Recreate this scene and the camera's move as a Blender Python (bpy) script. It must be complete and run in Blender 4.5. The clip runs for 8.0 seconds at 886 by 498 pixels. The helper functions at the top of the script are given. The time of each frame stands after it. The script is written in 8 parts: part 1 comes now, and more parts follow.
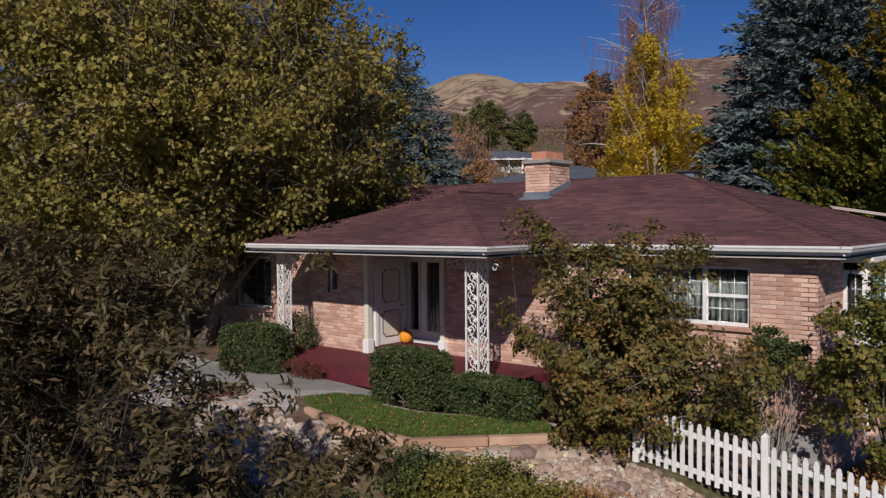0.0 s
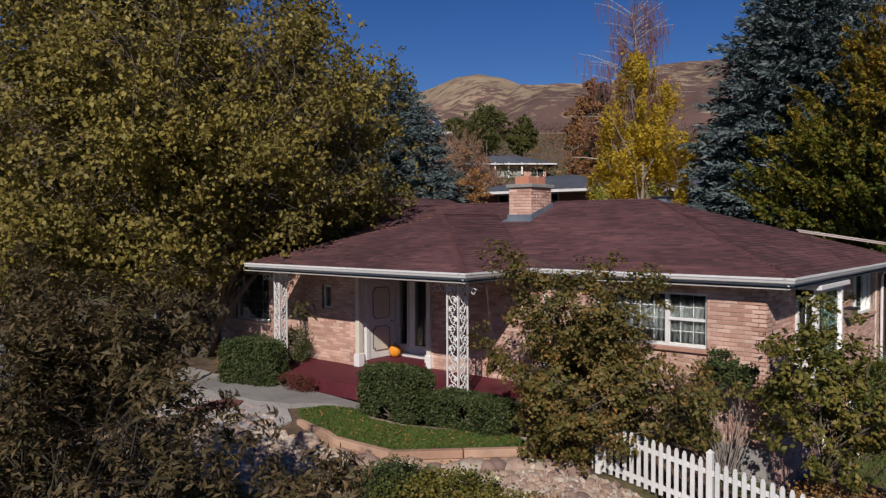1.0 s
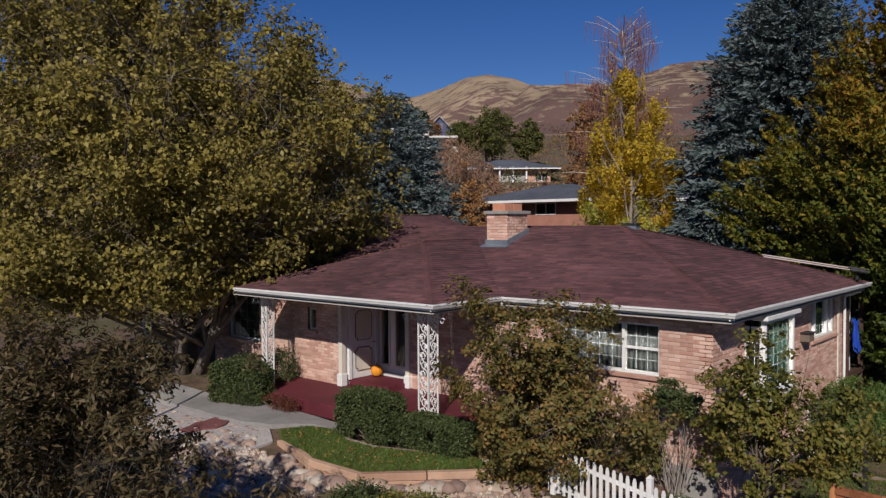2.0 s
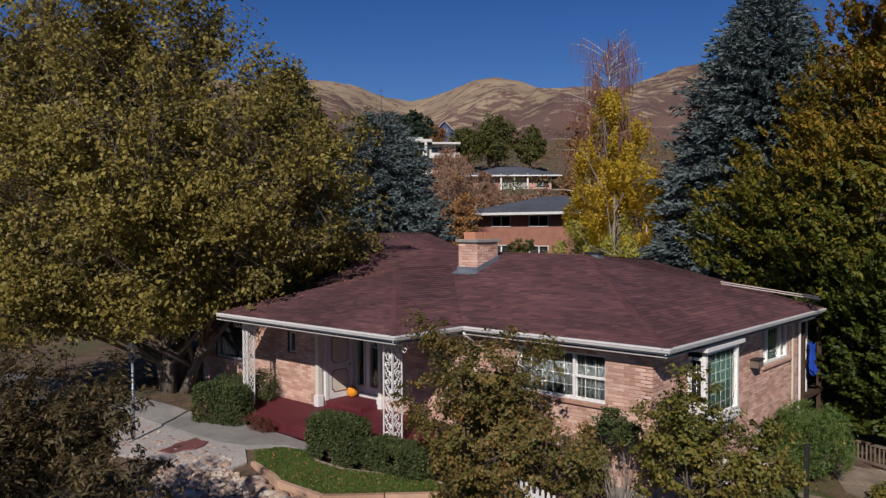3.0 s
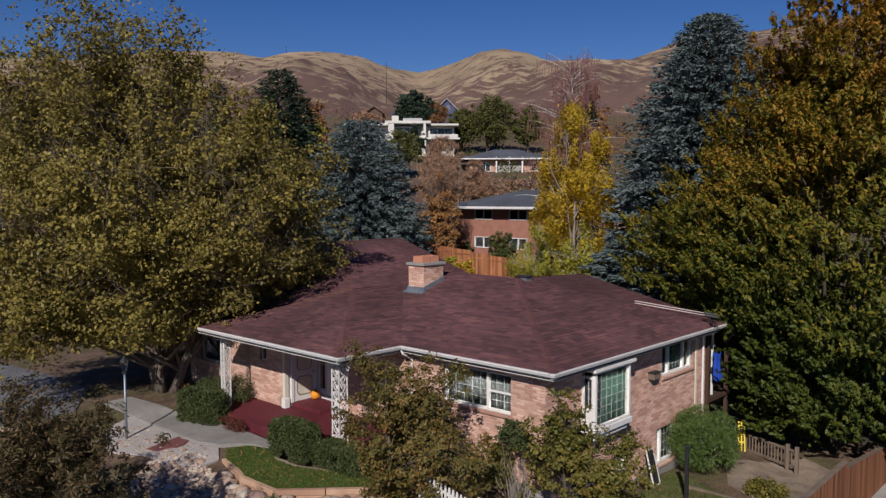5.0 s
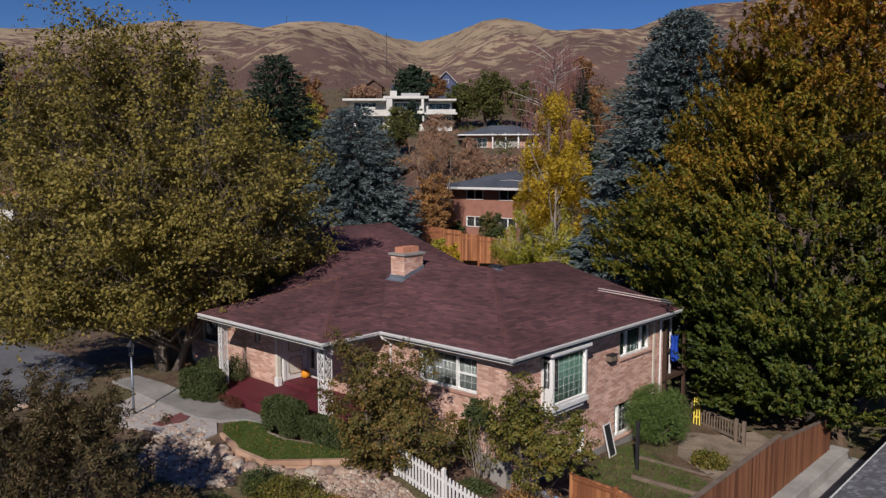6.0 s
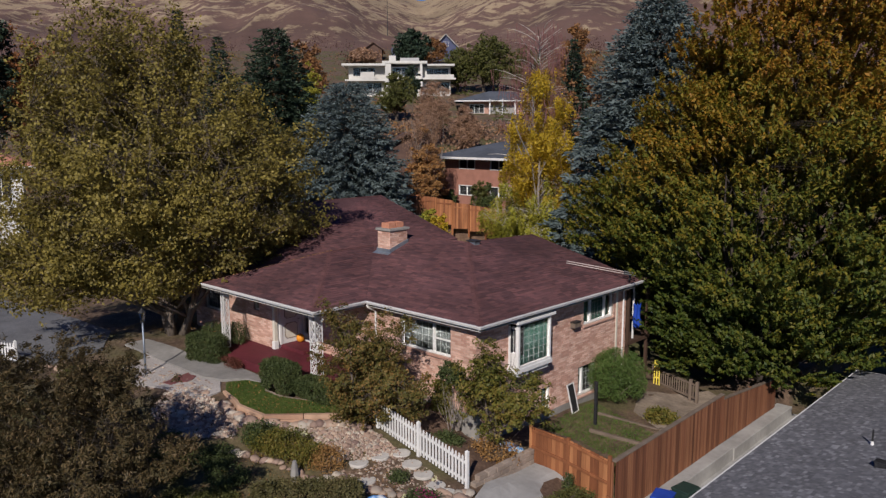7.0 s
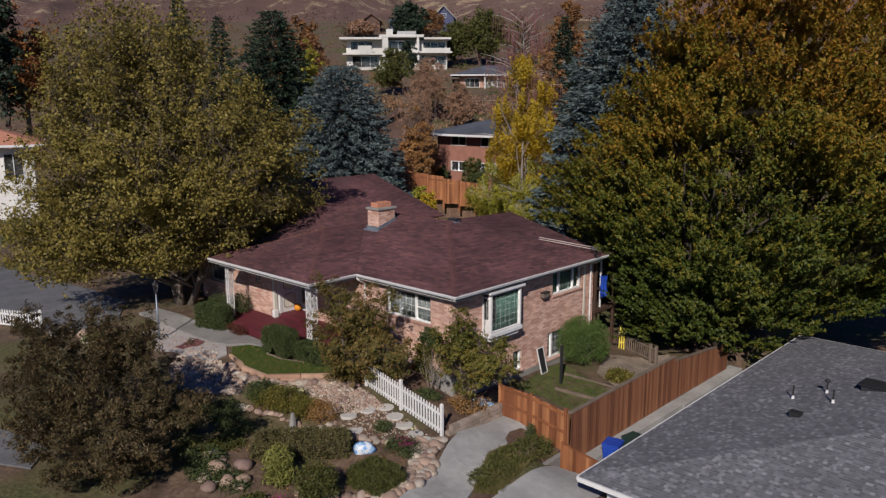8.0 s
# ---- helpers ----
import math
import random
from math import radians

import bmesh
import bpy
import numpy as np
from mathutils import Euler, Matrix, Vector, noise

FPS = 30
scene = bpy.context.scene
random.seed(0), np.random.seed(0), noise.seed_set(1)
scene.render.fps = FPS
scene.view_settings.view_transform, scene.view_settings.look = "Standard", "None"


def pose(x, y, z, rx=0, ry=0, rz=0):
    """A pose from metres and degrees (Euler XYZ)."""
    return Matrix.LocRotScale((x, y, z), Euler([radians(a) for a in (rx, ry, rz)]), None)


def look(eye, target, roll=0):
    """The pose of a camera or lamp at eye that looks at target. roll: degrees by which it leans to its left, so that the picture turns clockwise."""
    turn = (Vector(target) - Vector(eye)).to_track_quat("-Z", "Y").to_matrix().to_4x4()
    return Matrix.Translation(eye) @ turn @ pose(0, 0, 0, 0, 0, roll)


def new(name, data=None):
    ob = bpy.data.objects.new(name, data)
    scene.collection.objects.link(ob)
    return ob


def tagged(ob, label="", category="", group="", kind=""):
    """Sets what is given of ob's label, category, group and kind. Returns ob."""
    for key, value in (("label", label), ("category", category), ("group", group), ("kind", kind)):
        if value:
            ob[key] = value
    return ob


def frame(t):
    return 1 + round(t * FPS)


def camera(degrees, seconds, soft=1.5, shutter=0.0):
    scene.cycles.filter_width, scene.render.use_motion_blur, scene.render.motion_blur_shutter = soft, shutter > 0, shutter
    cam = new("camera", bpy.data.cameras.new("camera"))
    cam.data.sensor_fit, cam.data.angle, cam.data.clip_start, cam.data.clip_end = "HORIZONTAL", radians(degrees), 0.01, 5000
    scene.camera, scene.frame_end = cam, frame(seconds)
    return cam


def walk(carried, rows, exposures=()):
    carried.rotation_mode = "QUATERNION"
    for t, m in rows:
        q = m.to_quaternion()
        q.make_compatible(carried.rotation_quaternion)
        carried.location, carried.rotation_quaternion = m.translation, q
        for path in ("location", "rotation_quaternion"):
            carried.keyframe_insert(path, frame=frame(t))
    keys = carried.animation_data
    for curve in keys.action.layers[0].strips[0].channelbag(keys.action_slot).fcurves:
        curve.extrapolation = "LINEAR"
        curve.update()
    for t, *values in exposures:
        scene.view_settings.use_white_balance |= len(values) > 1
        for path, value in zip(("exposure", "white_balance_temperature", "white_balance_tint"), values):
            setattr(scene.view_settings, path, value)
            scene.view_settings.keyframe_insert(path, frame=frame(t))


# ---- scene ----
cam = camera(60.0, 8.0, soft=1.35)
METRES, EYE, TILT, LEAN, TURN = 25.0, 4.0, 0.0, 0.0, 38.4
PATH = [
    (0, (3.143, -13.796, 3.153), (1.839, -12.281, 3.093), -0.5),
    (0.5, (3.666, -14.157, 3.402), (2.361, -12.643, 3.342), -0.4),
    (1, (4.244, -14.438, 3.71), (2.935, -12.927, 3.651), -0.2),
    (2.5, (6.346, -14.658, 4.861), (5.007, -13.175, 4.802), -0.3),
    (3, (7.156, -14.744, 5.267), (5.81, -13.265, 5.211), -0.2),
    (3.5, (8.036, -14.919, 5.713), (6.686, -13.445, 5.658), -0.2),
    (4, (8.949, -15.176, 6.183), (7.595, -13.706, 6.107), -0.1),
    (4.5, (9.955, -15.506, 6.695), (8.597, -14.041, 6.591), -0.1),
    (6, (13.184, -16.962, 8.175), (11.824, -15.51, 7.965), -0.2),
    (6.5, (14.384, -17.57, 8.631), (13.025, -16.126, 8.368), -0.2),
    (7, (15.612, -18.324, 9.07), (14.257, -16.886, 8.76), -0.1),
    (7.5, (16.93, -19.162, 9.523), (15.577, -17.731, 9.174), -0.2),
    (8, (18.341, -20.093, 9.916), (16.994, -18.666, 9.529), -0.2),
]
walk(cam, [(t, look(eye, target, roll)) for t, eye, target, roll in PATH], ((0, 0.10, 6350, 13), (6.5, 0.10, 6350, 13), (8, 0.0, 6350, 13)))

# ---------------------------------------------------------------- world, sun
SUN_DIR = Vector((-0.60, 1.0, -0.76)).normalized()      # the way the light travels
elev = math.asin(-SUN_DIR.z)
world = bpy.data.worlds.new("sky")
scene.world = world
world.use_nodes = True
wn = world.node_tree.nodes
sky = wn.new("ShaderNodeTexSky")
sky.sky_type = "NISHITA"
sky.sun_disc = False
sky.sun_elevation = elev
sky.sun_rotation = math.atan2(-SUN_DIR.x, -SUN_DIR.y)
sky.altitude = 1500
sky.air_density, sky.dust_density, sky.ozone_density = 1.0, 0.0, 3.0
sat = wn.new("ShaderNodeHueSaturation")
sat.inputs["Saturation"].default_value = 1.32
sat.inputs["Value"].default_value = 1.06
sat.inputs["Hue"].default_value = 0.517
world.node_tree.links.new(sky.outputs[0], sat.inputs["Color"])
world.node_tree.links.new(sat.outputs[0], wn["Background"].inputs[0])
wn["Background"].inputs[1].default_value = 0.05
sun = new("sun", bpy.data.lights.new("sun", "SUN"))
sun.data.energy, sun.data.angle, sun.data.color = 4.1, radians(0.53), (1.0, 0.93, 0.84)
sun.matrix_world = look((0, 0, 60), Vector((0, 0, 60)) + SUN_DIR)
scene.view_settings.exposure = 0.03


# ---------------------------------------------------------------- materials
def ramp(nt, stops):
    r = nt.nodes.new("ShaderNodeValToRGB")
    el = r.color_ramp.elements
    while len(el) < len(stops):
        el.new(0.5)
    for e, (p, c) in zip(el, stops):
        e.position, e.color = p, (*c, 1)
    return r


def mat(name, stops, scale=3.0, detail=6.0, rough=0.8, metal=0.0, bump=0.0, bump_scale=40.0, pieces=0.0, stain=0.0, stretch=(1, 1, 1), spec=0.3):
    """Two-scale procedural surface: noise runs through the colour stops, a finer noise gives relief, 'pieces' adds a shift for each piece."""
    m = bpy.data.materials.new(name)
    m.use_nodes = True
    nt = m.node_tree
    L, N = nt.links.new, nt.nodes
    b = N["Principled BSDF"]
    b.inputs["Roughness"].default_value, b.inputs["Metallic"].default_value = rough, metal
    b.inputs["Specular IOR Level"].default_value = spec
    tc = N.new("ShaderNodeTexCoord")
    mp = N.new("ShaderNodeMapping")
    mp.inputs["Scale"].default_value = stretch
    geo = N.new("ShaderNodeNewGeometry")
    L(geo.outputs["Position"], mp.inputs[0])
    no = N.new("ShaderNodeTexNoise")
    no.inputs["Scale"].default_value, no.inputs["Detail"].default_value = scale, detail
    no.inputs["Roughness"].default_value = 0.62
    L(mp.outputs[0], no.inputs["Vector"])
    fac = no.outputs[0]
    if pieces:
        oi = N.new("ShaderNodeObjectInfo")
        a = N.new("ShaderNodeMath"); a.operation = "ADD"
        L(geo.outputs["Random Per Island"], a.inputs[0]); L(oi.outputs["Random"], a.inputs[1])
        fr = N.new("ShaderNodeMath"); fr.operation = "FRACT"
        L(a.outputs[0], fr.inputs[0])
        mx = N.new("ShaderNodeMix")
        mx.inputs[0].default_value = pieces
        L(fac, mx.inputs[2]); L(fr.outputs[0], mx.inputs[3])
        fac = mx.outputs[0]
    r = ramp(nt, stops)
    L(fac, r.inputs[0])
    col = r.outputs[0]
    if stain:
        n2 = N.new("ShaderNodeTexNoise")
        n2.inputs["Scale"].default_value, n2.inputs["Detail"].default_value = scale * 0.17, 5
        L(mp.outputs[0], n2.inputs["Vector"])
        hs = N.new("ShaderNodeHueSaturation")
        mr = N.new("ShaderNodeMapRange")
        mr.inputs[1].default_value, mr.inputs[2].default_value = 0.35, 0.65
        mr.inputs[3].default_value, mr.inputs[4].default_value = 1 - stain, 1 + stain
        L(n2.outputs[0], mr.inputs[0]); L(mr.outputs[0], hs.inputs["Value"]); L(col, hs.inputs["Color"])
        col = hs.outputs[0]
    L(col, b.inputs["Base Color"])
    if bump:
        n3 = N.new("ShaderNodeTexNoise")
        n3.inputs["Scale"].default_value, n3.inputs["Detail"].default_value = bump_scale, 5
        L(mp.outputs[0], n3.inputs["Vector"])
        bp = N.new("ShaderNodeBump")
        bp.inputs["Strength"].default_value, bp.inputs["Distance"].default_value = bump, 0.02
        L(n3.outputs[0], bp.inputs["Height"]); L(bp.outputs[0], b.inputs["Normal"])
    return m


def leaf_mat(name, stops, patch=0.5, glow=0.35, rough=0.55, height=None, each=0.32):
    """Leaves: colour from a clump-sized noise and a shift for each leaf; some light passes through."""
    m = mat(name, stops, scale=patch, detail=4, rough=rough, pieces=each, spec=0.25)
    nt = m.node_tree
    b = nt.nodes["Principled BSDF"]
    src = b.inputs["Base Color"].links[0].from_socket
    if height:                      # autumn colour that starts from the top of the tree
        rp = src.node
        old = rp.inputs[0].links[0].from_socket
        geo = nt.nodes.new("ShaderNodeNewGeometry")
        sep = nt.nodes.new("ShaderNodeSeparateXYZ")
        nt.links.new(geo.outputs["Position"], sep.inputs[0])
        mr = nt.nodes.new("ShaderNodeMapRange")
        mr.inputs[1].default_value, mr.inputs[2].default_value = height[0], height[1]
        mr.inputs[3].default_value, mr.inputs[4].default_value = -height[2] * 0.5, height[2] * 0.5
        nt.links.new(sep.outputs[2], mr.inputs[0])
        ad = nt.nodes.new("ShaderNodeMath")
        nt.links.new(old, ad.inputs[0]); nt.links.new(mr.outputs[0], ad.inputs[1])
        nt.links.new(ad.outputs[0], rp.inputs[0])
    tr = nt.nodes.new("ShaderNodeBsdfTranslucent")
    mx = nt.nodes.new("ShaderNodeMixShader")
    mx.inputs[0].default_value = glow
    nt.links.new(src, tr.inputs[0])
    nt.links.new(b.outputs[0], mx.inputs[1])
    nt.links.new(tr.outputs[0], mx.inputs[2])
    nt.links.new(mx.outputs[0], nt.nodes["Material Output"].inputs[0])
    return m


def glass_mat(name, tint, rough=0.02):
    m = bpy.data.materials.new(name)
    m.use_nodes = True
    b = m.node_tree.nodes["Principled BSDF"]
    b.inputs["Base Color"].default_value = (*tint, 1)
    b.inputs["Roughness"].default_value = rough
    b.inputs["Transmission Weight"].default_value = 1.0
    b.inputs["IOR"].default_value = 1.45
    return m


M_BRICK = mat("brick", [(0.0, (0.33, 0.17, 0.125)), (0.3, (0.47, 0.27, 0.205)), (0.6, (0.58, 0.37, 0.29)), (1.0, (0.70, 0.50, 0.41))], 9, rough=0.88, bump=0.35, bump_scale=60, pieces=0.62, stain=0.12)
M_BRICK_RED = mat("red brick", [(0.0, (0.24, 0.10, 0.072)), (0.5, (0.32, 0.15, 0.11)), (1.0, (0.40, 0.21, 0.155))], 9, rough=0.9, bump=0.3, pieces=0.5, stain=0.1)
M_MORTAR = mat("mortar", [(0.3, (0.34, 0.27, 0.22)), (0.7, (0.46, 0.38, 0.32))], 20, rough=0.95, bump=0.3, stain=0.12)
M_SHINGLE = mat("red-brown shingles", [(0.1, (0.068, 0.034, 0.037)), (0.45, (0.112, 0.053, 0.055)), (0.7, (0.140, 0.062, 0.062)), (0.95, (0.19, 0.088, 0.084))], 2.5, rough=0.92, bump=0.5, bump_scale=120, pieces=0.62, stain=0.25)
M_CAP = mat("red hip shingles", [(0.1, (0.095, 0.041, 0.041)), (0.9, (0.15, 0.066, 0.062))], 4, rough=0.92, bump=0.5, bump_scale=120, pieces=0.5, stain=0.2)
M_SHINGLE_GREY = mat("grey shingles", [(0.15, (0.115, 0.115, 0.125)), (0.55, (0.155, 0.155, 0.168)), (0.75, (0.20, 0.20, 0.215)), (0.95, (0.36, 0.36, 0.375))], 3, rough=0.9, bump=0.5, bump_scale=120, pieces=0.7, stain=0.08)
M_WHITE = mat("white paint", [(0.2, (0.62, 0.61, 0.59)), (0.8, (0.74, 0.73, 0.71))], 6, rough=0.5, bump=0.08, stain=0.05)
M_CREAM = mat("cream paint", [(0.2, (0.56, 0.52, 0.43)), (0.8, (0.66, 0.62, 0.53))], 6, rough=0.55, bump=0.08, stain=0.06)
# cream paint taken down to grey, with the eave's shade in the colour
M_SOFFIT = mat("cream soffit boards greyed for shade", [(0.2, (0.42, 0.40, 0.36)), (0.8, (0.50, 0.48, 0.44))], 4, rough=0.7, bump=0.1)
M_PORCH = mat("maroon porch paint", [(0.2, (0.085, 0.014, 0.022)), (0.8, (0.14, 0.026, 0.034))], 5, rough=0.7, bump=0.15, stain=0.15)
M_CONCRETE = mat("concrete", [(0.2, (0.20, 0.19, 0.175)), (0.8, (0.29, 0.275, 0.255))], 4, rough=0.9, bump=0.3, bump_scale=70, stain=0.16)
M_CONCRETE_LIGHT = mat("pale concrete", [(0.2, (0.29, 0.28, 0.265)), (0.8, (0.39, 0.38, 0.36))], 4, rough=0.9, bump=0.3, bump_scale=70, stain=0.14)
M_ASPHALT = mat("asphalt", [(0.2, (0.10, 0.10, 0.105)), (0.8, (0.17, 0.17, 0.175))], 7, rough=0.9, bump=0.4, bump_scale=90, stain=0.15)
M_CEDAR = mat("cedar boards", [(0.1, (0.13, 0.045, 0.02)), (0.5, (0.26, 0.098, 0.04)), (0.9, (0.44, 0.195, 0.082))], 6, rough=0.75, bump=0.3, bump_scale=30, pieces=0.62, stretch=(3, 3, 0.35), stain=0.2)
M_CEDAR_DARK = mat("weathered cedar boards", [(0.1, (0.11, 0.042, 0.022)), (0.5, (0.19, 0.076, 0.038)), (0.9, (0.30, 0.135, 0.066))], 6, rough=0.8, bump=0.3, bump_scale=30, pieces=0.68, stretch=(3, 3, 0.35), stain=0.15)
M_GREYWOOD = mat("weathered grey wood", [(0.1, (0.11, 0.08, 0.06)), (0.9, (0.22, 0.17, 0.13))], 6, rough=0.85, bump=0.3, pieces=0.4, stretch=(3, 3, 0.4), stain=0.15)
M_TIMBER = mat("landscape timber", [(0.1, (0.28, 0.155, 0.10)), (0.9, (0.48, 0.32, 0.22))], 5, rough=0.85, bump=0.4, pieces=0.45, stain=0.25)
M_BARK = mat("bark", [(0.2, (0.085, 0.065, 0.05)), (0.8, (0.19, 0.155, 0.125))], 8, rough=0.95, bump=0.7, bump_scale=22, stretch=(1, 1, 0.3))
# darker than M_BARK, so stems inside the crowns stand out less
M_BARK_DARK = mat("darker bark", [(0.2, (0.030, 0.024, 0.019)), (0.8, (0.075, 0.060, 0.048))], 8, rough=0.95, bump=0.7, bump_scale=22, stretch=(1, 1, 0.3))
M_BARK_WHITE = mat("pale birch bark", [(0.2, (0.30, 0.27, 0.23)), (0.8, (0.58, 0.55, 0.50))], 8, rough=0.9, bump=0.3, stretch=(1, 1, 3))
M_STONE = mat("field stone", [(0.08, (0.155, 0.100, 0.088)), (0.3, (0.285, 0.200, 0.155)), (0.5, (0.375, 0.262, 0.190)), (0.7, (0.350, 0.305, 0.255)), (0.92, (0.57, 0.478, 0.37))], 6, rough=0.9, bump=0.5, bump_scale=35, pieces=0.72, stain=0.15)
M_PAVER = mat("round stepping stone", [(0.1, (0.40, 0.37, 0.33)), (0.9, (0.58, 0.55, 0.50))], 6, rough=0.9, bump=0.4, bump_scale=50, pieces=0.3)
M_BLOCK = mat("tan garden block", [(0.2, (0.23, 0.175, 0.135)), (0.8, (0.36, 0.29, 0.235))], 6, rough=0.92, bump=0.4, bump_scale=50, pieces=0.35, stain=0.15)
M_SOIL = mat("soil and leaf litter", [(0.1, (0.055, 0.032, 0.022)), (0.45, (0.12, 0.072, 0.048)), (0.7, (0.19, 0.125, 0.085)), (0.95, (0.28, 0.20, 0.14))], 9, detail=10, rough=0.95, bump=0.8, bump_scale=35, stain=0.25)
M_DRYSOIL = mat("dry tan soil", [(0.15, (0.17, 0.130, 0.095)), (0.5, (0.26, 0.205, 0.155)), (0.85, (0.36, 0.295, 0.23))], 6, detail=10, rough=0.95, bump=0.7, bump_scale=35, stain=0.25)
M_GRAVEL = mat("grey gravel", [(0.25, (0.08, 0.072, 0.068)), (0.45, (0.17, 0.155, 0.145)), (0.55, (0.24, 0.215, 0.20)), (0.75, (0.42, 0.385, 0.36))], 11, detail=12, rough=0.95, bump=0.9, bump_scale=45, pieces=0.5)
M_REDGRAVEL = mat("dark red lava gravel", [(0.1, (0.09, 0.03, 0.03)), (0.9, (0.22, 0.085, 0.08))], 30, rough=0.95, bump=0.9, bump_scale=45, pieces=0.5)
M_GLASS = glass_mat("window glass", (0.84, 0.87, 0.87))
M_CURTAIN = mat("grey-white curtain", [(0.3, (0.085, 0.095, 0.095)), (0.7, (0.16, 0.172, 0.17))], 3, rough=0.9, stretch=(6, 6, 0.3))
# curtain green, with the pane's green reflection put into the same colour
M_CURTAIN_GREEN = mat("green curtain with reflection tint", [(0.3, (0.05, 0.125, 0.10)), (0.7, (0.105, 0.21, 0.17))], 3, rough=0.9, stretch=(6, 6, 0.3))
# near-black colour that stands in for the shade of unlit rooms
M_UNLIT_ROOM = mat("near-black for unlit rooms", [(0.3, (0.015, 0.015, 0.017)), (0.7, (0.03, 0.03, 0.032))], 3, rough=0.9)
M_METAL = mat("galvanised flashing", [(0.3, (0.20, 0.24, 0.29)), (0.7, (0.32, 0.36, 0.41))], 4, rough=0.45, metal=0.6, bump=0.1)
M_IRON = mat("black iron", [(0.3, (0.02, 0.02, 0.022)), (0.7, (0.05, 0.05, 0.052))], 8, rough=0.5, metal=0.3)
M_CLAY = mat("clay flue", [(0.2, (0.42, 0.17, 0.10)), (0.8, (0.55, 0.26, 0.17))], 7, rough=0.85, bump=0.3)
M_PUMPKIN = mat("pumpkin skin", [(0.2, (0.62, 0.20, 0.012)), (0.8, (0.80, 0.34, 0.03))], 6, rough=0.5, bump=0.1)
M_BLUE = mat("blue plastic", [(0.3, (0.012, 0.045, 0.30)), (0.7, (0.025, 0.075, 0.42))], 4, rough=0.45)
M_GREENBIN = mat("dark green plastic", [(0.3, (0.015, 0.035, 0.028)), (0.7, (0.03, 0.055, 0.045))], 4, rough=0.5)
M_SKYBLUE = mat("pale blue printed bag", [(0.38, (0.08, 0.24, 0.55)), (0.48, (0.20, 0.42, 0.70)), (0.54, (0.62, 0.66, 0.70))], 5, rough=0.35)
M_YELLOW = mat("yellow plastic", [(0.3, (0.65, 0.50, 0.05)), (0.7, (0.78, 0.62, 0.10))], 4, rough=0.5)
M_STUCCO = mat("white stucco", [(0.2, (0.62, 0.60, 0.56)), (0.8, (0.76, 0.74, 0.70))], 2, rough=0.9, bump=0.2, stain=0.08)
# white plaster darker than M_STUCCO: the shaded front is in the colour
M_PLASTER = mat("white plaster greyed for shade", [(0.2, (0.50, 0.49, 0.45)), (0.8, (0.62, 0.60, 0.56))], 1.2, rough=0.9, bump=0.2, stain=0.12)
M_SIDING = mat("blue-grey siding", [(0.2, (0.055, 0.062, 0.12)), (0.8, (0.085, 0.095, 0.16))], 2, rough=0.8)
M_ROOF_DARK = mat("dark slate-grey roofing", [(0.2, (0.055, 0.062, 0.075)), (0.8, (0.11, 0.12, 0.14))], 3, rough=0.85, bump=0.3, stain=0.15, pieces=0.3)
M_ROOF_BROWN = mat("brown roofing", [(0.2, (0.07, 0.04, 0.032)), (0.8, (0.13, 0.08, 0.06))], 3, rough=0.9, bump=0.3, stain=0.15)
M_TWIG = mat("red-brown twigs", [(0.2, (0.12, 0.05, 0.05)), (0.8, (0.24, 0.12, 0.11))], 8, rough=0.9)
M_POLE = mat("dull pinkish pole", [(0.2, (0.40, 0.33, 0.30)), (0.8, (0.50, 0.42, 0.38))], 6, rough=0.6)
# brown timber made dark: the maple's shade is in the colour
M_SHADEWOOD = mat("timber darkened for maple shade", [(0.2, (0.045, 0.026, 0.018)), (0.8, (0.09, 0.052, 0.034))], 6, rough=0.8, bump=0.3, stretch=(3, 3, 0.4))
# white bars greyed to give the dimness of lying behind glass
M_BAR = mat("white glazing bars dimmed in colour", [(0.2, (0.36, 0.37, 0.36)), (0.8, (0.46, 0.47, 0.46))], 6, rough=0.6)
M_TWIG_GREY = mat("grey twigs", [(0.2, (0.17, 0.145, 0.125)), (0.8, (0.32, 0.28, 0.25))], 8, rough=0.9)

L_COTTON = leaf_mat("yellow-green leaves", [(0.15, (0.105, 0.086, 0.032)), (0.40, (0.185, 0.150, 0.040)), (0.60, (0.285, 0.230, 0.052)), (0.85, (0.42, 0.325, 0.085))], 0.35, each=0.36)
L_MAPLE_GREEN = leaf_mat("green to orange maple leaves", [(0.15, (0.050, 0.078, 0.014)), (0.36, (0.110, 0.125, 0.018)), (0.52, (0.215, 0.170, 0.020)), (0.66, (0.310, 0.178, 0.022)), (0.85, (0.37, 0.148, 0.024))], 0.20, height=(1.5, 15.5, 0.50), each=0.34)
L_PLUM = leaf_mat("dull green and bronze leaves", [(0.15, (0.038, 0.035, 0.016)), (0.40, (0.084, 0.068, 0.030)), (0.62, (0.142, 0.102, 0.047)), (0.88, (0.25, 0.165, 0.085))], 0.9, each=0.45)
L_BRONZE = leaf_mat("green, bronze and orange leaves", [(0.22, (0.072, 0.075, 0.022)), (0.42, (0.138, 0.126, 0.034)), (0.58, (0.200, 0.148, 0.044)), (0.74, (0.30, 0.165, 0.052)), (0.92, (0.38, 0.165, 0.06))], 1.1, each=0.4)
L_BRIGHT = leaf_mat("mid-green leaves with yellow ones", [(0.2, (0.046, 0.060, 0.017)), (0.38, (0.105, 0.115, 0.025)), (0.54, (0.175, 0.160, 0.032)), (0.72, (0.26, 0.185, 0.045)), (0.9, (0.27, 0.105, 0.045))], 0.9)
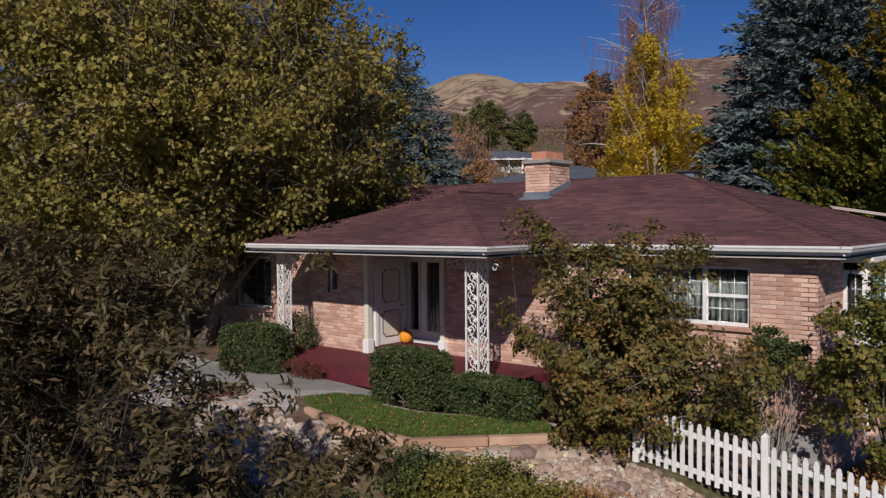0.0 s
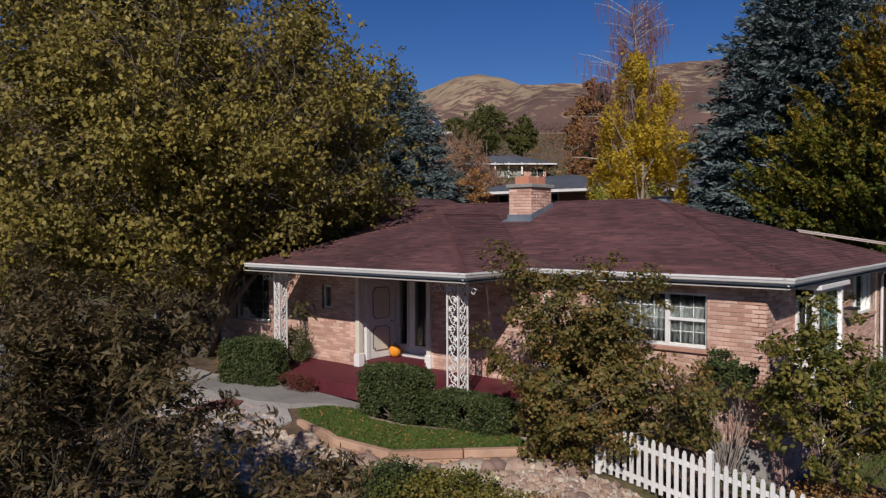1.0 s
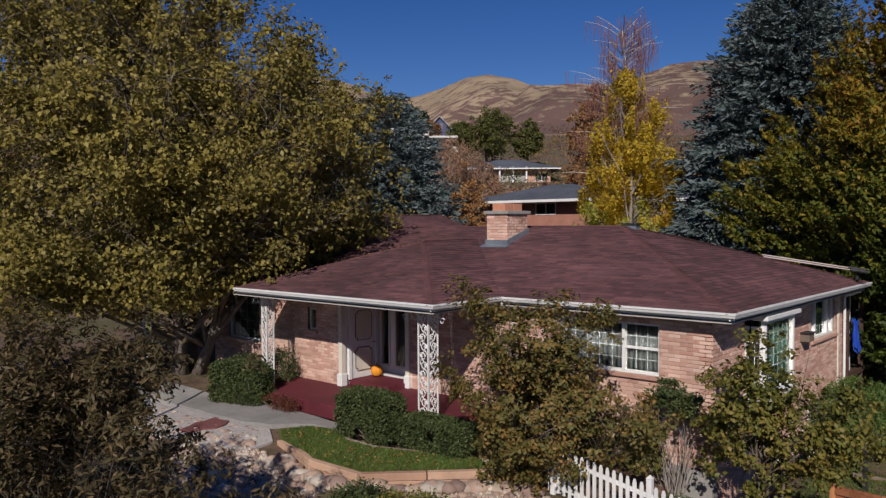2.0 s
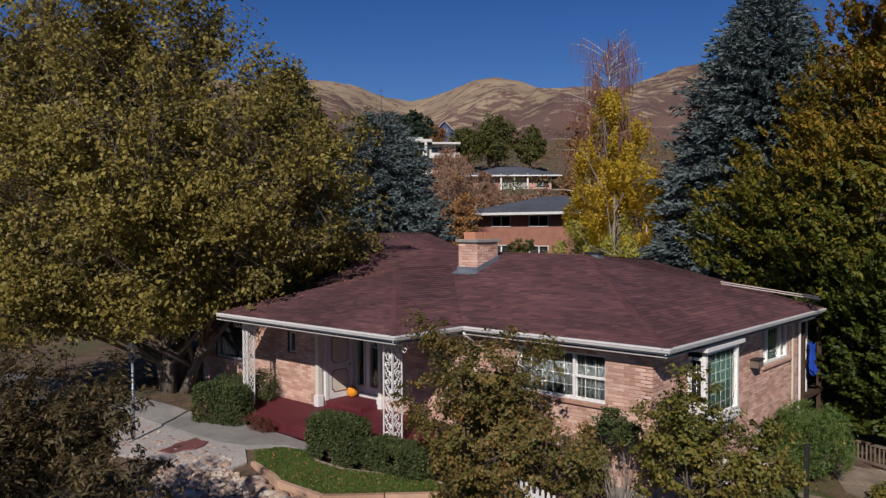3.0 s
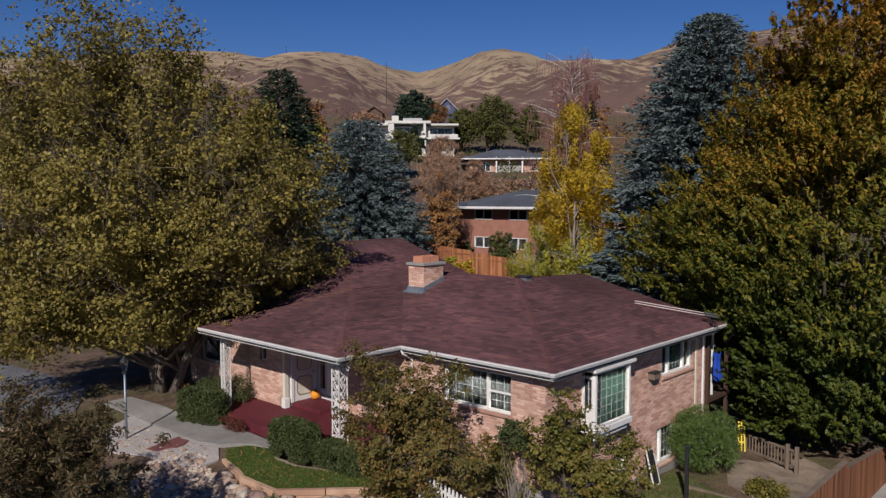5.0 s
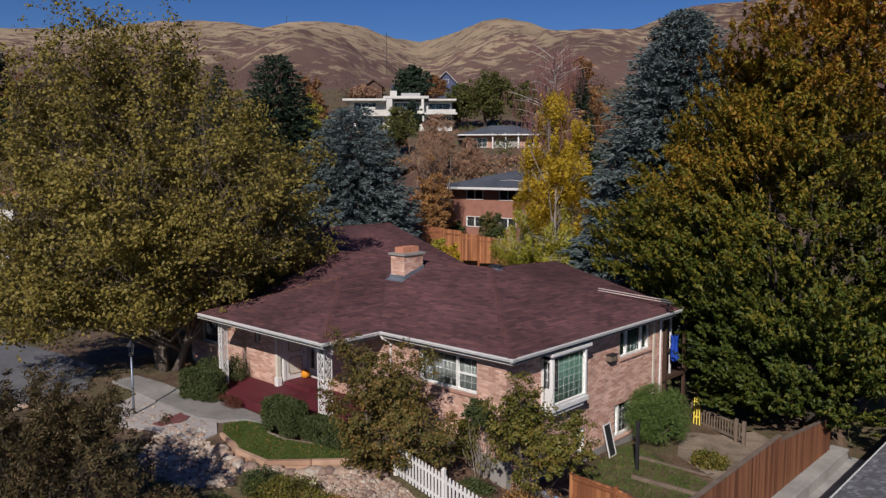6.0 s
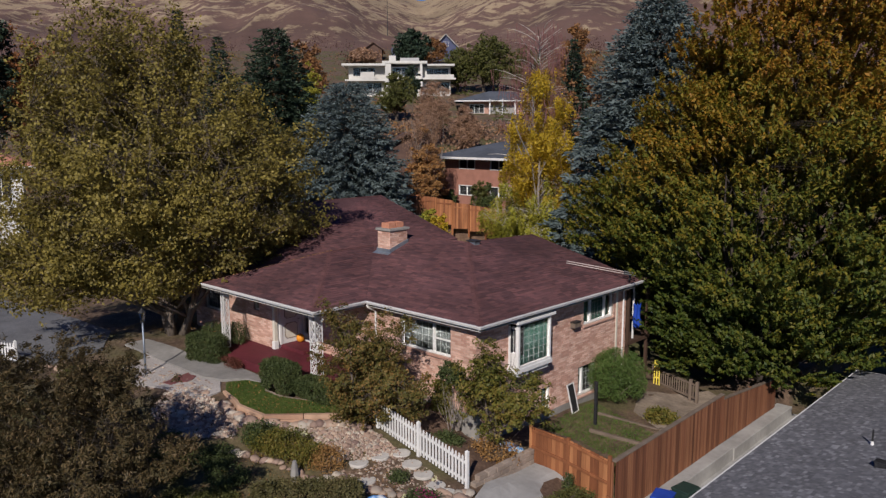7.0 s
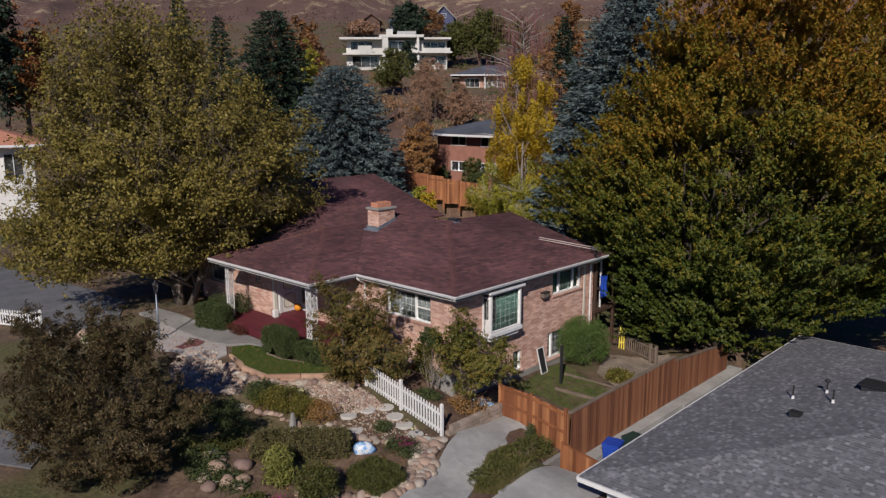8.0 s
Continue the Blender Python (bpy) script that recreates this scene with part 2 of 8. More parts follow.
L_HEDGE = leaf_mat("dark green hedge leaves", [(0.2, (0.034, 0.050, 0.018)), (0.55, (0.070, 0.092, 0.030)), (0.85, (0.135, 0.140, 0.055))], 2.0, glow=0.2)
L_SPRUCE = leaf_mat("blue-green spruce needles", [(0.1, (0.048, 0.070, 0.070)), (0.6, (0.115, 0.148, 0.146)), (1.0, (0.21, 0.25, 0.24))], 0.6, glow=0.08)
L_PINE = leaf_mat("dark green needles", [(0.1, (0.013, 0.026, 0.017)), (0.6, (0.034, 0.054, 0.032)), (1.0, (0.072, 0.096, 0.054))], 0.5, glow=0.08)
L_BIRCH = leaf_mat("yellow birch leaves", [(0.1, (0.28, 0.22, 0.022)), (0.5, (0.52, 0.36, 0.030)), (0.8, (0.64, 0.46, 0.055)), (1.0, (0.38, 0.36, 0.060))], 0.35)
L_BIRCH_LOW = leaf_mat("yellow-green birch leaves", [(0.1, (0.17, 0.185, 0.028)), (0.5, (0.34, 0.325, 0.045)), (1.0, (0.56, 0.45, 0.060))], 0.35)
L_RUST = leaf_mat("rust-brown leaves", [(0.1, (0.15, 0.080, 0.045)), (0.5, (0.30, 0.155, 0.068)), (1.0, (0.48, 0.245, 0.075))], 0.3)
L_OLIVE = leaf_mat("olive leaves", [(0.1, (0.052, 0.062, 0.018)), (0.5, (0.111, 0.117, 0.033)), (1.0, (0.208, 0.182, 0.052))], 0.25)
L_MAUVE = leaf_mat("mauve-brown fine twigs", [(0.15, (0.18, 0.108, 0.076)), (0.5, (0.30, 0.178, 0.112)), (0.9, (0.44, 0.27, 0.155))], 0.3, glow=0.1)
L_ORANGE = leaf_mat("orange-tan leaves", [(0.15, (0.24, 0.125, 0.055)), (0.5, (0.40, 0.215, 0.080)), (0.9, (0.54, 0.31, 0.11))], 0.4)
L_FIRE = leaf_mat("orange-red leaves", [(0.15, (0.15, 0.065, 0.028)), (0.5, (0.28, 0.115, 0.04)), (0.9, (0.38, 0.17, 0.055))], 0.3)
L_BUSH = leaf_mat("fresh green conifer sprays", [(0.1, (0.05, 0.085, 0.022)), (0.6, (0.10, 0.155, 0.036)), (1.0, (0.17, 0.21, 0.055))], 2.0, glow=0.15)
L_YELLOWGREEN = leaf_mat("pale yellow-green leaves", [(0.2, (0.16, 0.17, 0.045)), (0.6, (0.30, 0.30, 0.08)), (0.9, (0.44, 0.41, 0.13))], 1.5)
L_GRASS = leaf_mat("lawn grass", [(0.1, (0.042, 0.077, 0.017)), (0.5, (0.084, 0.133, 0.028)), (0.85, (0.154, 0.182, 0.042)), (1.0, (0.238, 0.210, 0.070))], 1.2, glow=0.25)
L_DRYGRASS = leaf_mat("dry grass blades", [(0.1, (0.08, 0.075, 0.025)), (0.5, (0.15, 0.13, 0.05)), (1.0, (0.28, 0.23, 0.10))], 1.5, glow=0.25)
L_FALLEN = leaf_mat("fallen leaves", [(0.1, (0.14, 0.07, 0.028)), (0.5, (0.28, 0.15, 0.05)), (1.0, (0.42, 0.26, 0.09))], 2.0, glow=0.1)
L_MAGENTA = leaf_mat("magenta flowers", [(0.2, (0.30, 0.02, 0.12)), (0.8, (0.48, 0.05, 0.22))], 2.0)


# ---------------------------------------------------------------- mesh tools
class Geo:
    """Collects vertices and faces and makes one mesh of them."""

    def __init__(self):
        self.v, self.f = [], []

    def add(self, verts, faces):
        n = len(self.v)
        self.v.extend(tuple(p) for p in verts)
        self.f.extend(tuple(i + n for i in f) for f in faces)
        return self

    def box(self, x0, x1, y0, y1, z0, z1, m=None):
        vs = [Vector((x, y, z)) for z in (z0, z1) for y in (y0, y1) for x in (x0, x1)]
        if m is not None:
            vs = [m @ p for p in vs]
        return self.add(vs, [(0, 2, 3, 1), (4, 5, 7, 6), (0, 1, 5, 4), (2, 6, 7, 3), (0, 4, 6, 2), (1, 3, 7, 5)])

    def beam(self, a, b, w, h, up=(0, 0, 1)):
        """A bar of w x h from a to b."""
        a, b = Vector(a), Vector(b)
        d = b - a
        s = d.cross(Vector(up)).normalized()
        u = s.cross(d).normalized()
        q = [a + s * (w / 2 * i) + u * (h / 2 * j) for i, j in ((-1, -1), (1, -1), (1, 1), (-1, 1))]
        return self.add(q + [p + d for p in q], [(3, 2, 1, 0), (4, 5, 6, 7), (0, 1, 5, 4), (1, 2, 6, 5), (2, 3, 7, 6), (3, 0, 4, 7)])

    def tube(self, pts, radii, n=6):
        pts = [Vector(p) for p in pts]
        rings = []
        for i, p in enumerate(pts):
            d = (pts[min(i + 1, len(pts) - 1)] - pts[max(i - 1, 0)]).normalized()
            s = d.cross(Vector((0.31, 0.17, 1)) if abs(d.z) < 0.95 else Vector((1, 0.1, 0))).normalized()
            u = d.cross(s)
            rings.append([p + (s * math.cos(2 * math.pi * k / n) + u * math.sin(2 * math.pi * k / n)) * radii[i] for k in range(n)])
        fs = [(i * n + k, i * n + (k + 1) % n, (i + 1) * n + (k + 1) % n, (i + 1) * n + k) for i in range(len(pts) - 1) for k in range(n)]
        fs += [tuple(range(n))[::-1], tuple((len(pts) - 1) * n + k for k in range(n))]
        return self.add([p for r in rings for p in r], fs)

    def prism(self, poly, z0, z1):
        n = len(poly)
        vs = [(x, y, z0) for x, y in poly] + [(x, y, z1) for x, y in poly]
        return self.add(vs, [tuple(range(n))[::-1], tuple(range(n, 2 * n))] + [(i, (i + 1) % n, n + (i + 1) % n, n + i) for i in range(n)])

    def slab(self, poly, t):
        """A flat or sloping polygon given as 3D points, t thick downwards."""
        n = len(poly)
        vs = [Vector(p) for p in poly] + [Vector(p) - Vector((0, 0, t)) for p in poly]
        return self.add(vs, [tuple(range(n)), tuple(range(n, 2 * n))[::-1]] + [(i, n + i, n + (i + 1) % n, (i + 1) % n) for i in range(n)])

    def mesh(self, name, material=None, smooth=False):
        me = bpy.data.meshes.new(name)
        me.from_pydata(self.v, [], self.f)
        bm = bmesh.new()
        bm.from_mesh(me)
        bmesh.ops.recalc_face_normals(bm, faces=bm.faces)
        bm.to_mesh(me)
        bm.free()
        if material:
            me.materials.append(material)
        if smooth:
            me.polygons.foreach_set("use_smooth", [True] * len(me.polygons))
        return me


def np_mesh(name, verts, k, material):
    """A mesh of separate k-sided faces from an array of corners."""
    n = len(verts) // k
    me = bpy.data.meshes.new(name)
    me.vertices.add(n * k)
    me.vertices.foreach_set("co", np.asarray(verts, np.float32).ravel())
    me.loops.add(n * k)
    me.loops.foreach_set("vertex_index", np.arange(n * k, dtype=np.int32))
    me.polygons.add(n)
    me.polygons.foreach_set("loop_start", np.arange(0, n * k, k, dtype=np.int32))
    me.polygons.foreach_set("loop_total", np.full(n, k, dtype=np.int32))
    me.materials.append(material)
    me.update(calc_edges=True)
    return me


def thing(name, label, category, group="", kind="", at=(0, 0, 0)):
    ob = new(name)
    ob.location = at
    ob.empty_display_size = 0.2
    return tagged(ob, label, category, group, kind)


def part(name, g, material, parent, label="", bevel=0.0, smooth=False, kind=""):
    """Links g (a Geo or a mesh in world coordinates) as one mesh object under its thing or part."""
    me = g.mesh(name, material, smooth) if isinstance(g, Geo) else g
    ob = new(name, me)
    if parent is not None:
        ob.parent = parent
        at = Vector(parent.location) if parent.parent is None else Vector(parent.parent.location) + Vector(parent.location)
        ob.location = -at
    if bevel:
        b = ob.modifiers.new("bevel", "BEVEL")
        b.width, b.segments, b.limit_method = bevel, 2, "ANGLE"
    return tagged(ob, label, "", "", kind)


def single(name, g, material, label, category, kind="", group="", bevel=0.0, smooth=False):
    """A thing that is one mesh."""
    ob = part(name, g, material, None, label, bevel, smooth)
    return tagged(ob, label, category, group, kind)


def shift(g, d):
    g.v = [(p[0] + d[0], p[1] + d[1], p[2] + d[2]) for p in g.v]
    return g


# ---------------------------------------------------------------- ground
HEIGHTS = [(-16, -3, -0.3), (-13, -5, -0.42), (-10, -4.6, -0.36), (-8.6, -5.3, -0.5), (-7.4, -6.0, -0.80), (-5.5, -5.05, -0.66), (-3.6, -3.2, -0.66),
           (-2.8, -2.0, -0.82), (-0.6, -2.3, -1.08), (1.6, -2.5, -1.35), (-4.4, -5.8, -1.0), (-2, -7, -1.3), (0.3, -5, -1.3), (2.3, -5.7, -1.52),
           (1.5, -8, -1.65), (3.3, -2, -1.62), (4.6, -4.1, -1.8), (1.8, 0.5, -1.6), (4.4, 0.6, -2.1), (-0.6, 1.5, -1.7), (-0.6, 5, -1.85),
           (-0.6, 9, -1.95), (3, 5, -1.85), (3, 12, -2.35), (-3, 0.3, -0.75), (-6, -0.5, -0.25), (-5, -10, -1.6), (-11, -9, -0.9), (-18, -9, -0.7), (9, -9, -2.4), (3, -13, -2.2)]
HP = np.array(HEIGHTS)


def lerp_step(v, a, b):
    s = np.clip((v - a) / (b - a), 0, 1)
    return s * s * (3 - 2 * s)


def ground_z(x, y):
    """Height of the ground sheet: the plot by its spot heights, rising gently behind the house towards the hills."""
    x, y = np.asarray(x, float), np.asarray(y, float)
    d2 = (x[..., None] - HP[:, 0]) ** 2 + (y[..., None] - HP[:, 1]) ** 2 + 0.25
    w = 1 / d2 ** 2
    near = (w * HP[:, 2]).sum(-1) / w.sum(-1)
    lower = np.where((x > 4.6) & (y > -0.6), 1.0, 0.0) * lerp_step(y, -0.6, 0.4)
    near = near * (1 - lower) + (-3.02) * lower
    r = np.maximum((-x * 0.68 + y * 0.73), 0)          # distance towards the hills
    rise = np.interp(r, [0, 22, 45, 56, 62, 80, 100, 126, 150, 260, 420, 900], [0, 0.2, 0.8, 2.2, 3.6, 7.5, 11.0, 15.0, 19, 38, 55, 70])
    return near + rise


def axis(lo, hi, step, far):
    a = list(np.arange(lo, hi + step / 2, step))
    up, dn, s = [hi], [lo], step
    while up[-1] < far:
        s *= 1.09
        up.append(up[-1] + s)
    s = step
    while dn[-1] > -far:
        s *= 1.09
        dn.append(dn[-1] - s)
    return np.array(dn[:0:-1] + a + up[1:])


def grid_mesh(name, X, Y, Z, material):
    ny, nx = X.shape
    me = bpy.data.meshes.new(name)
    idx = np.arange(nx * ny).reshape(ny, nx)
    q = np.stack([idx[:-1, :-1], idx[:-1, 1:], idx[1:, 1:], idx[1:, :-1]], -1).reshape(-1, 4)
    me.from_pydata(np.stack([X, Y, Z], -1).reshape(-1, 3).tolist(), [], q.tolist())
    me.materials.append(material)
    me.polygons.foreach_set("use_smooth", [True] * len(me.polygons))
    return me


def ground_mat():
    """Soil and litter near the house, dry grass and brush further out."""
    m = mat("soil, litter and dry grass", [(0.1, (0.05, 0.032, 0.022)), (0.42, (0.105, 0.068, 0.045)), (0.66, (0.17, 0.115, 0.078)), (0.95, (0.26, 0.19, 0.135))], 7, detail=10, rough=0.95, bump=0.9, bump_scale=30, stain=0.3)
    nt = m.node_tree
    b = nt.nodes["Principled BSDF"]
    src = b.inputs["Base Color"].links[0].from_socket
    geo = nt.nodes.new("ShaderNodeNewGeometry")
    n = nt.nodes.new("ShaderNodeTexNoise")
    n.inputs["Scale"].default_value, n.inputs["Detail"].default_value = 0.25, 6
    nt.links.new(geo.outputs["Position"], n.inputs["Vector"])
    r = ramp(nt, [(0.46, (0, 0, 0)), (0.62, (1, 1, 1))])
    nt.links.new(n.outputs[0], r.inputs[0])
    n2 = nt.nodes.new("ShaderNodeTexNoise")
    n2.inputs["Scale"].default_value, n2.inputs["Detail"].default_value = 9, 8
    nt.links.new(geo.outputs["Position"], n2.inputs["Vector"])
    g = ramp(nt, [(0.3, (0.05, 0.055, 0.02)), (0.6, (0.12, 0.11, 0.045)), (0.8, (0.20, 0.17, 0.08))])
    nt.links.new(n2.outputs[0], g.inputs[0])
    mx = nt.nodes.new("ShaderNodeMix")
    mx.data_type = "RGBA"
    nt.links.new(r.outputs[0], mx.inputs[0]); nt.links.new(src, mx.inputs[6]); nt.links.new(g.outputs[0], mx.inputs[7])
    nt.links.new(mx.outputs[2], b.inputs["Base Color"])
    return m


GX, GY = np.meshgrid(axis(-18, 9, 0.22, 3800), axis(-12, 14, 0.22, 3800))
GZ = ground_z(GX, GY)
lumps = np.array([noise.noise((x * 1.7, y * 1.7, 0)) for x, y in zip(GX.ravel(), GY.ravel())]).reshape(GX.shape)
GZ = GZ + 0.035 * lumps
single("ground", grid_mesh("ground", GX, GY, GZ, ground_mat()), None, "brown garden soil with leaf litter and dry grass", "ground", kind="structure")


def gz(x, y):
    return float(ground_z(np.array(x), np.array(y)))


# Hills: bare tan slopes with maroon brush, rising from the foothill houses.
def hill_mat():
    """Tan dry grass with sharp-edged patches of leafless maroon brush, thicker low down and on the shoulder."""
    m = mat("tan grass and maroon brush", [(0.0, (0.375, 0.288, 0.180)), (0.47, (0.305, 0.228, 0.142)), (0.50, (0.21, 0.14, 0.095)), (0.535, (0.125, 0.075, 0.058)), (0.75, (0.150, 0.088, 0.068))], 0.085, detail=10, rough=0.95, stain=0.22, stretch=(0.6, 0.9, 1.0))
    nt = m.node_tree
    no = next(n for n in nt.nodes if n.bl_idname == "ShaderNodeTexNoise" and abs(n.inputs["Scale"].default_value - 0.085) < 1e-4)
    no.inputs["Roughness"].default_value = 0.70
    mp = next(n for n in nt.nodes if n.bl_idname == "ShaderNodeMapping")
    tc = next(n for n in nt.nodes if n.bl_idname == "ShaderNodeTexCoord")
    nt.links.new(tc.outputs["Object"], mp.inputs[0])
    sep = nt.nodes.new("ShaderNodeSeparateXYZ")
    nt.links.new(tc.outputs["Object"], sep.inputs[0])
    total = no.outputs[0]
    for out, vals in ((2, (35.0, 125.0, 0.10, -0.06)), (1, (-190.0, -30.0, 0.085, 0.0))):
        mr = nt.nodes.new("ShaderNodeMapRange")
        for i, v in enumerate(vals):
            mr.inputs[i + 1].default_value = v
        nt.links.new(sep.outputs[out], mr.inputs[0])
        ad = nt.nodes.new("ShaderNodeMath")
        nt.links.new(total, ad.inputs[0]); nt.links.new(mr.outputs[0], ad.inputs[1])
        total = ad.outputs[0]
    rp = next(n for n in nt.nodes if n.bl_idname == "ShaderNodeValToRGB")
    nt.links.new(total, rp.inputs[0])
    return m


# ridge lines as bearing (degrees left of the middle line) and elevation seen from the garden
CREST = [(-62, 10.8), (-34, 11.2), (-22, 11.0), (-14.8, 10.6), (-13.7, 10.5), (-11.5, 9.9), (-9, 9.2), (-6, 9.2), (-3.4, 9.5), (-1.9, 10.05), (-0.3, 10.42), (1.4, 10.17), (3.0, 9.6), (4.7, 9.0), (5.9, 8.68), (7.6, 9.0),
         (9.6, 9.55), (11.7, 9.92), (13.7, 10.16), (15.7, 10.03), (17.6, 9.55), (19.6, 9.80), (21.8, 9.85), (24.2, 9.6), (30.7, 8.6), (36, 8.5), (62, 9.3)]
SPURS = [(500, 80, [(4, 5.4), (8, 7.0), (10.1, 7.8), (11.7, 8.7), (13.9, 9.35), (15.7, 9.62), (18.1, 8.95), (19.6, 8.3), (23, 7.2), (28, 6.2), (40, 5.6)]),
         (560, 90, [(-40, 7.6), (-18, 8.0), (-12, 8.8), (-9.1, 9.35), (-6.8, 9.52), (-4.8, 9.60), (-3.4, 9.45), (-1.5, 8.4), (1.5, 7.2), (4.5, 6.2), (7, 5.0)]),
         (400, 70, [(-30, 5.6), (-8, 6.2), (-2, 6.4), (1, 6.9), (4, 6.0), (8, 5.4), (12, 6.2), (17, 6.9), (24, 6.4), (34, 6.0)])]


def hill_z(az, r):
    """The far crest and, before it, lower ridges with gullies between; r: metres from the house."""
    def top(line, at):
        return 8 + (at + 21) * np.tan(np.radians(0.36 + np.interp(az, [p[0] for p in line], [p[1] for p in line])))
    at = 720 + 60 * np.sin(az * 0.25) + 200 * np.exp(-((az - 5.9) / 3.5) ** 2)
    crest = top(CREST, at)
    up = np.clip((r - 200) / (at - 200), 0, None)
    z = 24 + (crest - 24) * np.where(up < 1, np.clip(up, 0, 1) ** 1.18, 1 - 0.55 * np.clip(up - 1, 0, 1) ** 1.3)
    for r0, width, line in SPURS:
        h = top(line, r0) - 20
        k = np.where(r < r0, np.clip((r - 190) / (r0 - 190), 0, 1) ** 1.05, np.exp(-((r - r0) / width) ** 2))
        z = np.maximum(z, 20 + h * k)
    return z


az = np.linspace(-75, 75, 480)
rr = np.geomspace(215, 1500, 230)
AZ, RR = np.meshgrid(az, rr)
mid = math.atan2(0.78, -0.63)
HXX, HYY = RR * np.cos(np.radians(AZ)), RR * np.sin(np.radians(AZ))
HZ = hill_z(AZ, RR)
rough_ = np.array([noise.fractal((x * 0.010, y * 0.020, 3.3), 1.0, 2.1, 7) for x, y in zip(HXX.ravel(), HYY.ravel())]).reshape(HXX.shape)
flutes_ = np.array([1 - abs(noise.noise((r * 0.006, a * 0.30 + 0.003 * r, 8.1))) * 2 for a, r in zip(AZ.ravel(), RR.ravel())]).reshape(HXX.shape)
below_ = np.clip((700 - RR) / 220, 0, 1)
HZ = HZ + (rough_ * 2.2 + (flutes_ - 0.75) * 5 * below_) * lerp_step(RR, 215, 420)
foot_ = ground_z(HXX * math.cos(mid) - HYY * math.sin(mid), HXX * math.sin(mid) + HYY * math.cos(mid)) - 0.6
step_ = lerp_step(RR, 215, 380)
HZ = foot_ * (1 - step_) + HZ * step_
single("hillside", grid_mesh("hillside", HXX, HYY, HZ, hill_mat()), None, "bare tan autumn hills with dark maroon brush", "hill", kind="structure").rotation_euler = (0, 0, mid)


def flat_patch(name, poly, z_up, material, label, category, thick=0.12, kind="structure", step=0.4, follow=True):
    """A paved or planted area that follows the ground, z_up above it, with thickness."""
    me = bpy.data.meshes.new(name)
    bm = bmesh.new()
    bm.faces.new([bm.verts.new((x, y, 0)) for x, y in poly])
    xs, ys = [p[0] for p in poly], [p[1] for p in poly]
    for lo, hi, no in ((min(xs), max(xs), (1, 0, 0)), (min(ys), max(ys), (0, 1, 0))):
        v = lo + step
        while v < hi:
            bmesh.ops.bisect_plane(bm, geom=bm.verts[:] + bm.edges[:] + bm.faces[:], plane_co=Vector(no) * v, plane_no=no)
            v += step
    for v in bm.verts:
        v.co.z = (gz(v.co.x, v.co.y) if follow else 0) + z_up
    top = bm.faces[:]
    ext = bmesh.ops.extrude_face_region(bm, geom=top)
    for v in (e for e in ext["geom"] if isinstance(e, bmesh.types.BMVert)):
        v.co.z -= thick
    bmesh.ops.recalc_face_normals(bm, faces=bm.faces)
    bm.to_mesh(me)
    bm.free()
    me.materials.append(material)
    return single(name, me, None, label, category, kind=kind)


# ---------------------------------------------------------------- the brick house
EAVE, PITCH = 2.76, 0.327
house = thing("house", "single-storey brick ranch house with a red-brown hipped shingle roof", "house", at=(-6.5, 4.5, -0.1))


